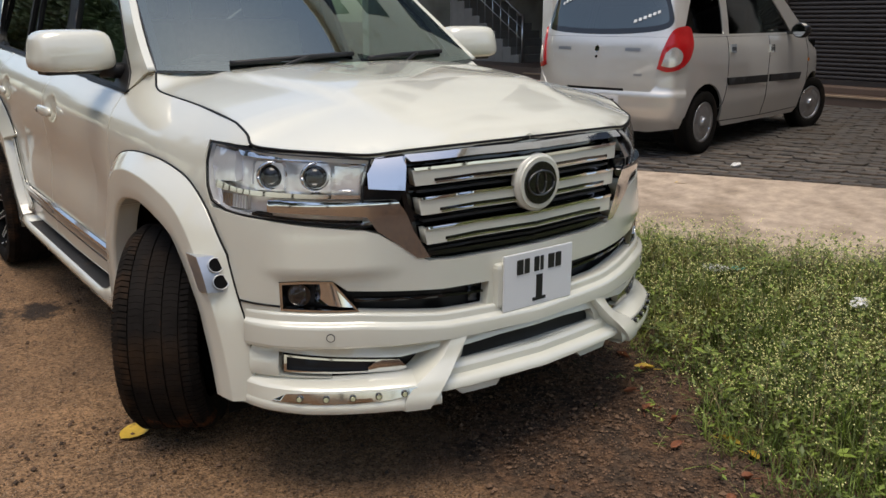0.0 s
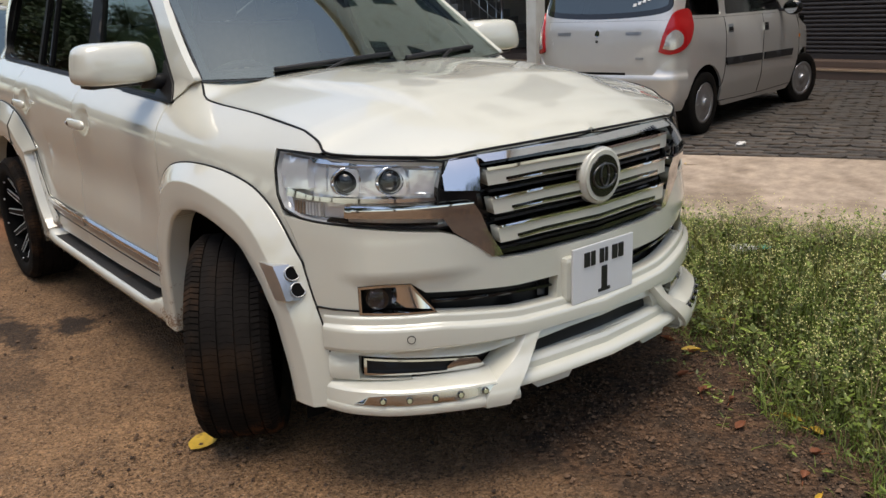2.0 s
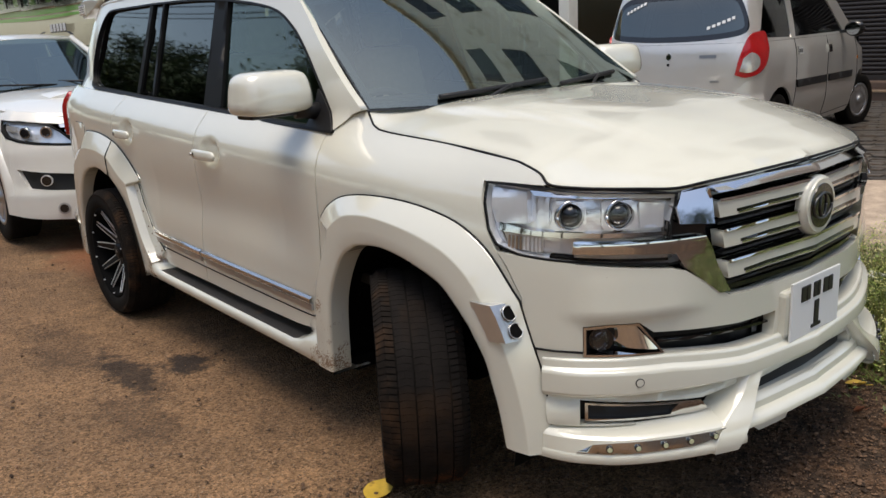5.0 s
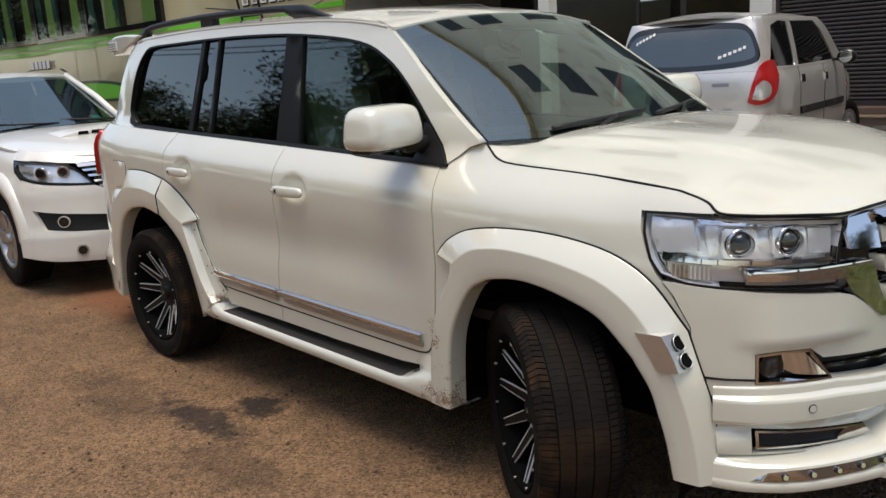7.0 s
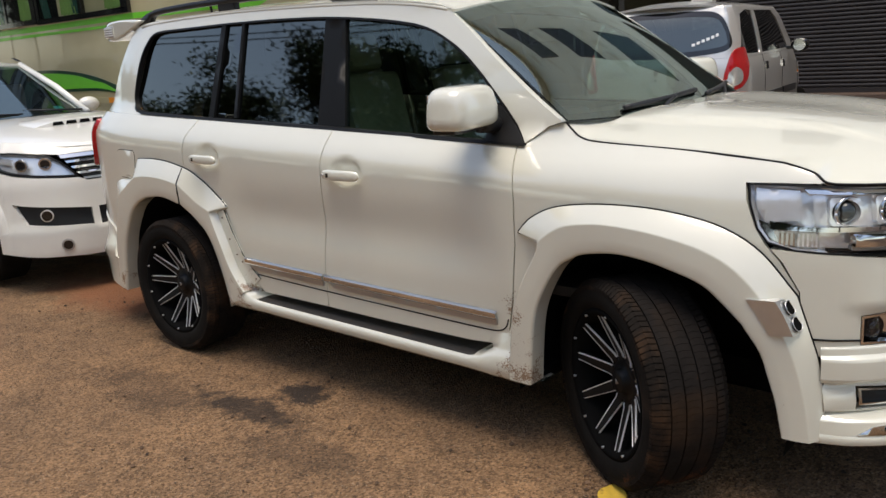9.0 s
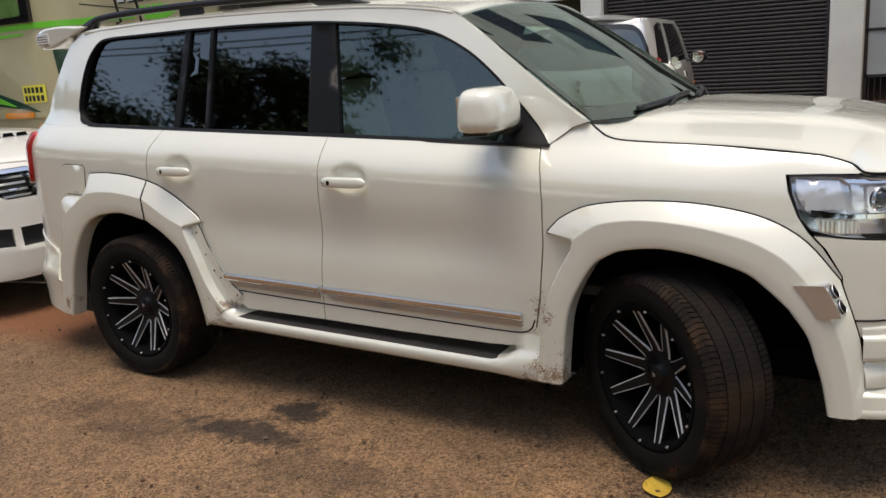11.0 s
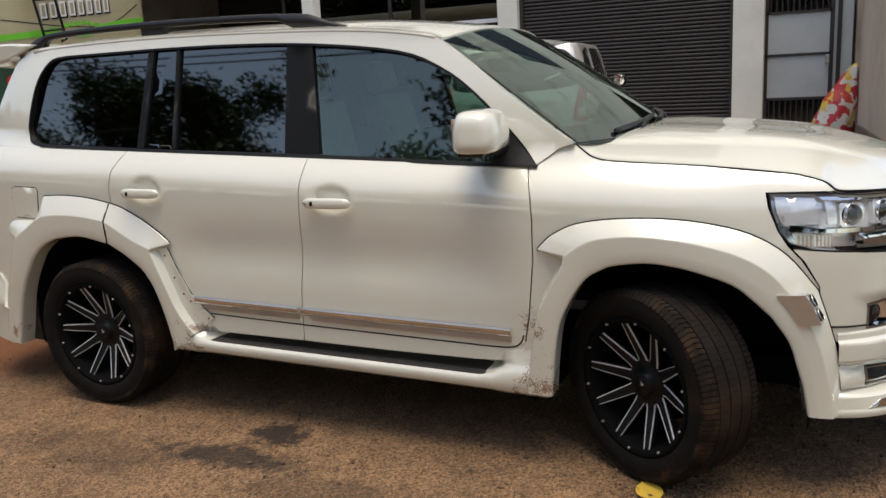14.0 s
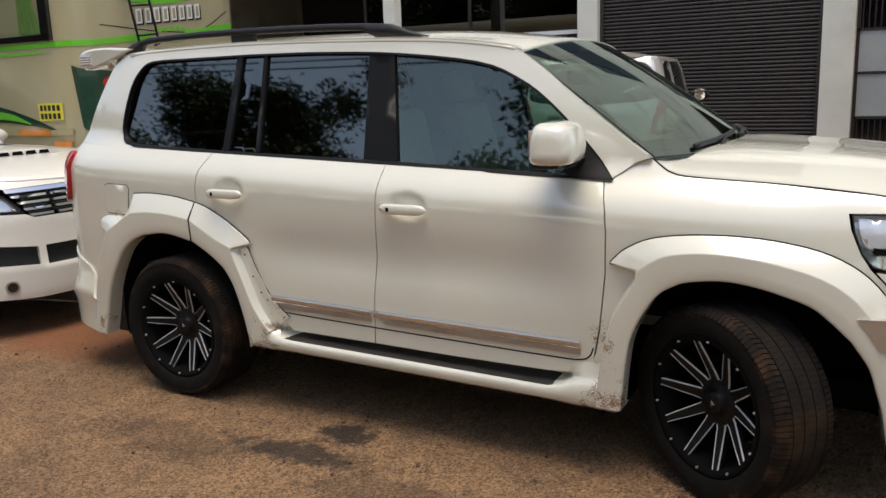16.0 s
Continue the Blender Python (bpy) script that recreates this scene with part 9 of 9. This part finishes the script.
def tree(x, y, h, spread, seed):
    rng = np.random.default_rng(seed)
    t = thing("roadside_tree", "tall open-crowned roadside tree out of view, mirrored and blocking low sky", "tree", pose(x, y, GROUND), group="trees across the road")
    V, F = [], []

    def limb(a, b, r0, r1):
        o = len(V)
        d = np.array(b) - np.array(a)
        u = np.cross(d, [0.3, 0.2, 1])
        u /= np.linalg.norm(u) + 1e-9
        w = np.cross(d / np.linalg.norm(d), u)
        for p, r in ((a, r0), (b, r1)):
            for k in range(8):
                q = 2 * math.pi * k / 8
                V.append(tuple(np.array(p) + r * (math.cos(q) * u + math.sin(q) * w)))
        F.extend([(o + k, o + (k + 1) % 8, o + 8 + (k + 1) % 8, o + 8 + k) for k in range(8)])
    top = np.array([rng.normal(0, 0.3), rng.normal(0, 0.3), h * 0.55])
    limb((0, 0, 0), top, 0.22, 0.13)
    ends = []
    for i in range(13):
        a = rng.uniform(0, 6.28)
        s = top * rng.uniform(0.75, 1.0)
        e = np.array([math.cos(a) * spread * rng.uniform(0.3, 1.0), math.sin(a) * spread * rng.uniform(0.3, 1.0), h * rng.uniform(0.40, 0.90)])
        limb(s, e, 0.07, 0.025)
        ends += [e, s + (e - s) * 0.7]
        for j in range(3):
            e2 = e + rng.normal(0, spread * 0.22, 3) * np.array([1, 1, 0.6])
            limb(s + (e - s) * rng.uniform(0.5, 0.9), e2, 0.03, 0.008)
            ends.append(e2)
    raw("trunk", V, F, BARK, t, "", smooth=True)
    E = np.repeat(np.array(ends), 380, axis=0)
    n = len(E)
    p = E + rng.normal(0, 1, (n, 3)) * np.array([0.55, 0.55, 0.36]) * spread * 0.25
    a, tl = rng.uniform(0, 6.28, n), rng.uniform(-0.9, 0.9, n)
    ln, w = rng.uniform(0.08, 0.19, n)[:, None], rng.uniform(0.03, 0.07, n)[:, None]
    d = np.stack([np.cos(a) * np.cos(tl), np.sin(a) * np.cos(tl), np.sin(tl)], 1)
    s = np.stack([-np.sin(a), np.cos(a), rng.uniform(-0.4, 0.4, n)], 1)
    LV = np.stack([p, p + d * ln * 0.5 + s * w, p + d * ln, p + d * ln * 0.5 - s * w], 1).reshape(-1, 3)
    me = bpy.data.meshes.new("crown")
    me.vertices.add(4 * n)
    me.vertices.foreach_set("co", LV.ravel())
    me.loops.add(4 * n)
    me.loops.foreach_set("vertex_index", np.arange(4 * n))
    me.polygons.add(n)
    me.polygons.foreach_set("loop_start", np.arange(0, 4 * n, 4))
    me.update(calc_edges=True)
    me.materials.append(FOL)
    ob = new("crown", me)
    ob.parent = t


# those beyond x 12 and the y -7 to -4.5 ones are added to block low sky
ROW = [(-33.0, -12.5, 8.6, 2.6), (-30.0, -12.0, 7.4, 2.5), (-27.0, -12.5, 7.5, 2.6), (-24.0, -12.0, 7.2, 2.5), (-21.2, -12.4, 7.6, 2.5), (-18.4, -12.2, 7.3, 2.5), (-14.2, -12.0, 10.2, 2.2), (-11.6, -12.3, 7.5, 2.4), (-9.0, -12.0, 7.2, 2.4),
       (-6.0, -12.5, 7.4, 2.6), (-3.4, -12.6, 7.2, 2.6), (-0.8, -13.0, 7.0, 2.6), (2.5, -13.0, 7.0, 2.6), (7.0, -12.0, 6.5, 2.8), (12.5, -9.0, 8.0, 3.2), (14.0, -2.5, 8.5, 3.4), (12.5, 4.0, 7.5, 3.2), (17.0, 1.0, 9.0, 3.6), (-27.0, -7.0, 7.5, 2.6), (-34.0, -6.5, 8.0, 2.8), (-42.0, -4.5, 8.5, 3.0),
       (-31.5, -16.0, 8.0, 2.8), (-27.5, -16.0, 7.8, 2.8), (-23.5, -16.0, 8.0, 2.8), (-19.5, -16.0, 7.8, 2.8), (-15.8, -16.0, 8.2, 2.8), (-12.0, -16.0, 8.0, 2.8), (-8.0, -16.0, 7.6, 2.8), (-4.0, -16.0, 7.2, 2.8)]
for i, (x, y, h, sp_) in enumerate(ROW):
    tree(x, y, h, sp_, 20 + i)
for i, (y, z) in enumerate(((-8.8, 7.6), (-9.0, 7.9), (-9.1, 8.25), (-9.5, 8.5))):
    pts = [(x, y + 0.02 * x, z - 0.5 + 0.5 * ((x + 2) / 20) ** 2) for x in np.linspace(-46, 26, 37)]
    c = tube("overhead_cable", pts, 0.016, BLACK, None, seg=6)
    tagged(c, "black overhead cable along the road", "cable", group="overhead cables")
for x in (-46, 26):
    pl = tagged(cyl("utility_pole", (x, -9.1 + 0.02 * x, GROUND), (x, -9.1 + 0.02 * x, 9.0), 0.12, CONC, None, r1=0.09), "grey concrete pole carrying the overhead cables", "pole")

# ---- pavers of the forecourt ----
def pavers():
    random.seed(3)
    lu, lv, g = 0.235, 0.115, 0.006
    near, rest = [], ([], [])
    protos = []
    for k in range(4):
        h = 0.02
        a, b = lu / 2 - g, lv / 2 - g
        z = 0.014
        verts = [(-a, -b, -h), (a, -b, -h), (a, b, -h), (-a, b, -h), (-a, -b, z - 0.005), (a, -b, z - 0.005), (a, b, z - 0.005), (-a, b, z - 0.005),
                 (-a + 0.007, -b + 0.007, z), (a - 0.007, -b + 0.007, z), (a - 0.007, b - 0.007, z), (-a + 0.007, b - 0.007, z)]
        verts = [(x + 0.024 * (1 if y > 0 else -1) * (1 if k % 2 else -1), y, zz + random.uniform(-0.001, 0.001)) for x, y, zz in verts]
        f = [(8, 9, 10, 11), (4, 5, 9, 8), (5, 6, 10, 9), (6, 7, 11, 10), (7, 4, 8, 11), (0, 1, 5, 4), (1, 2, 6, 5), (2, 3, 7, 6), (3, 0, 4, 7)]
        me = bpy.data.meshes.new("paver")
        me.from_pydata(verts, [], f)
        me.materials.append(PAVER)
        protos.append((me, verts, f))
    fore = thing("forecourt_paving", "dark grey interlocking concrete pavers", "pavement", kind="structure")
    for j in range(52):
        v = lv * (j + 0.5)
        for i in range(-26, 26):
            u = lu * (i + 0.5 * (j % 2))
            x, y = plan(u, v)
            if y > FY - 0.82 or not -9 < x < 5 or (x > 0.8 and y > 6.9):
                continue
            z = ground_z(x, y) + random.uniform(-0.006, 0.006)
            m = pose(x, y, z, random.uniform(-2.2, 2.2), random.uniform(-2.2, 2.2), math.degrees(TH) + random.uniform(-2, 2))
            me, verts, f = protos[j % 2 * 2 + i % 2]
            if j < 14 and -1 <= i <= 20 and len(near) < 300:
                near.append(1)
                ob = new("paver", me)
                ob.parent = fore
                ob.matrix_basis = m
            else:
                V, F = rest
                o = len(V)
                V += [m @ Vector(p) for p in verts]
                F += [tuple(o + q for q in ff) for ff in f]
    tagged(raw("paver_field", rest[0], rest[1], PAVER, fore), kind="stuff")


pavers()
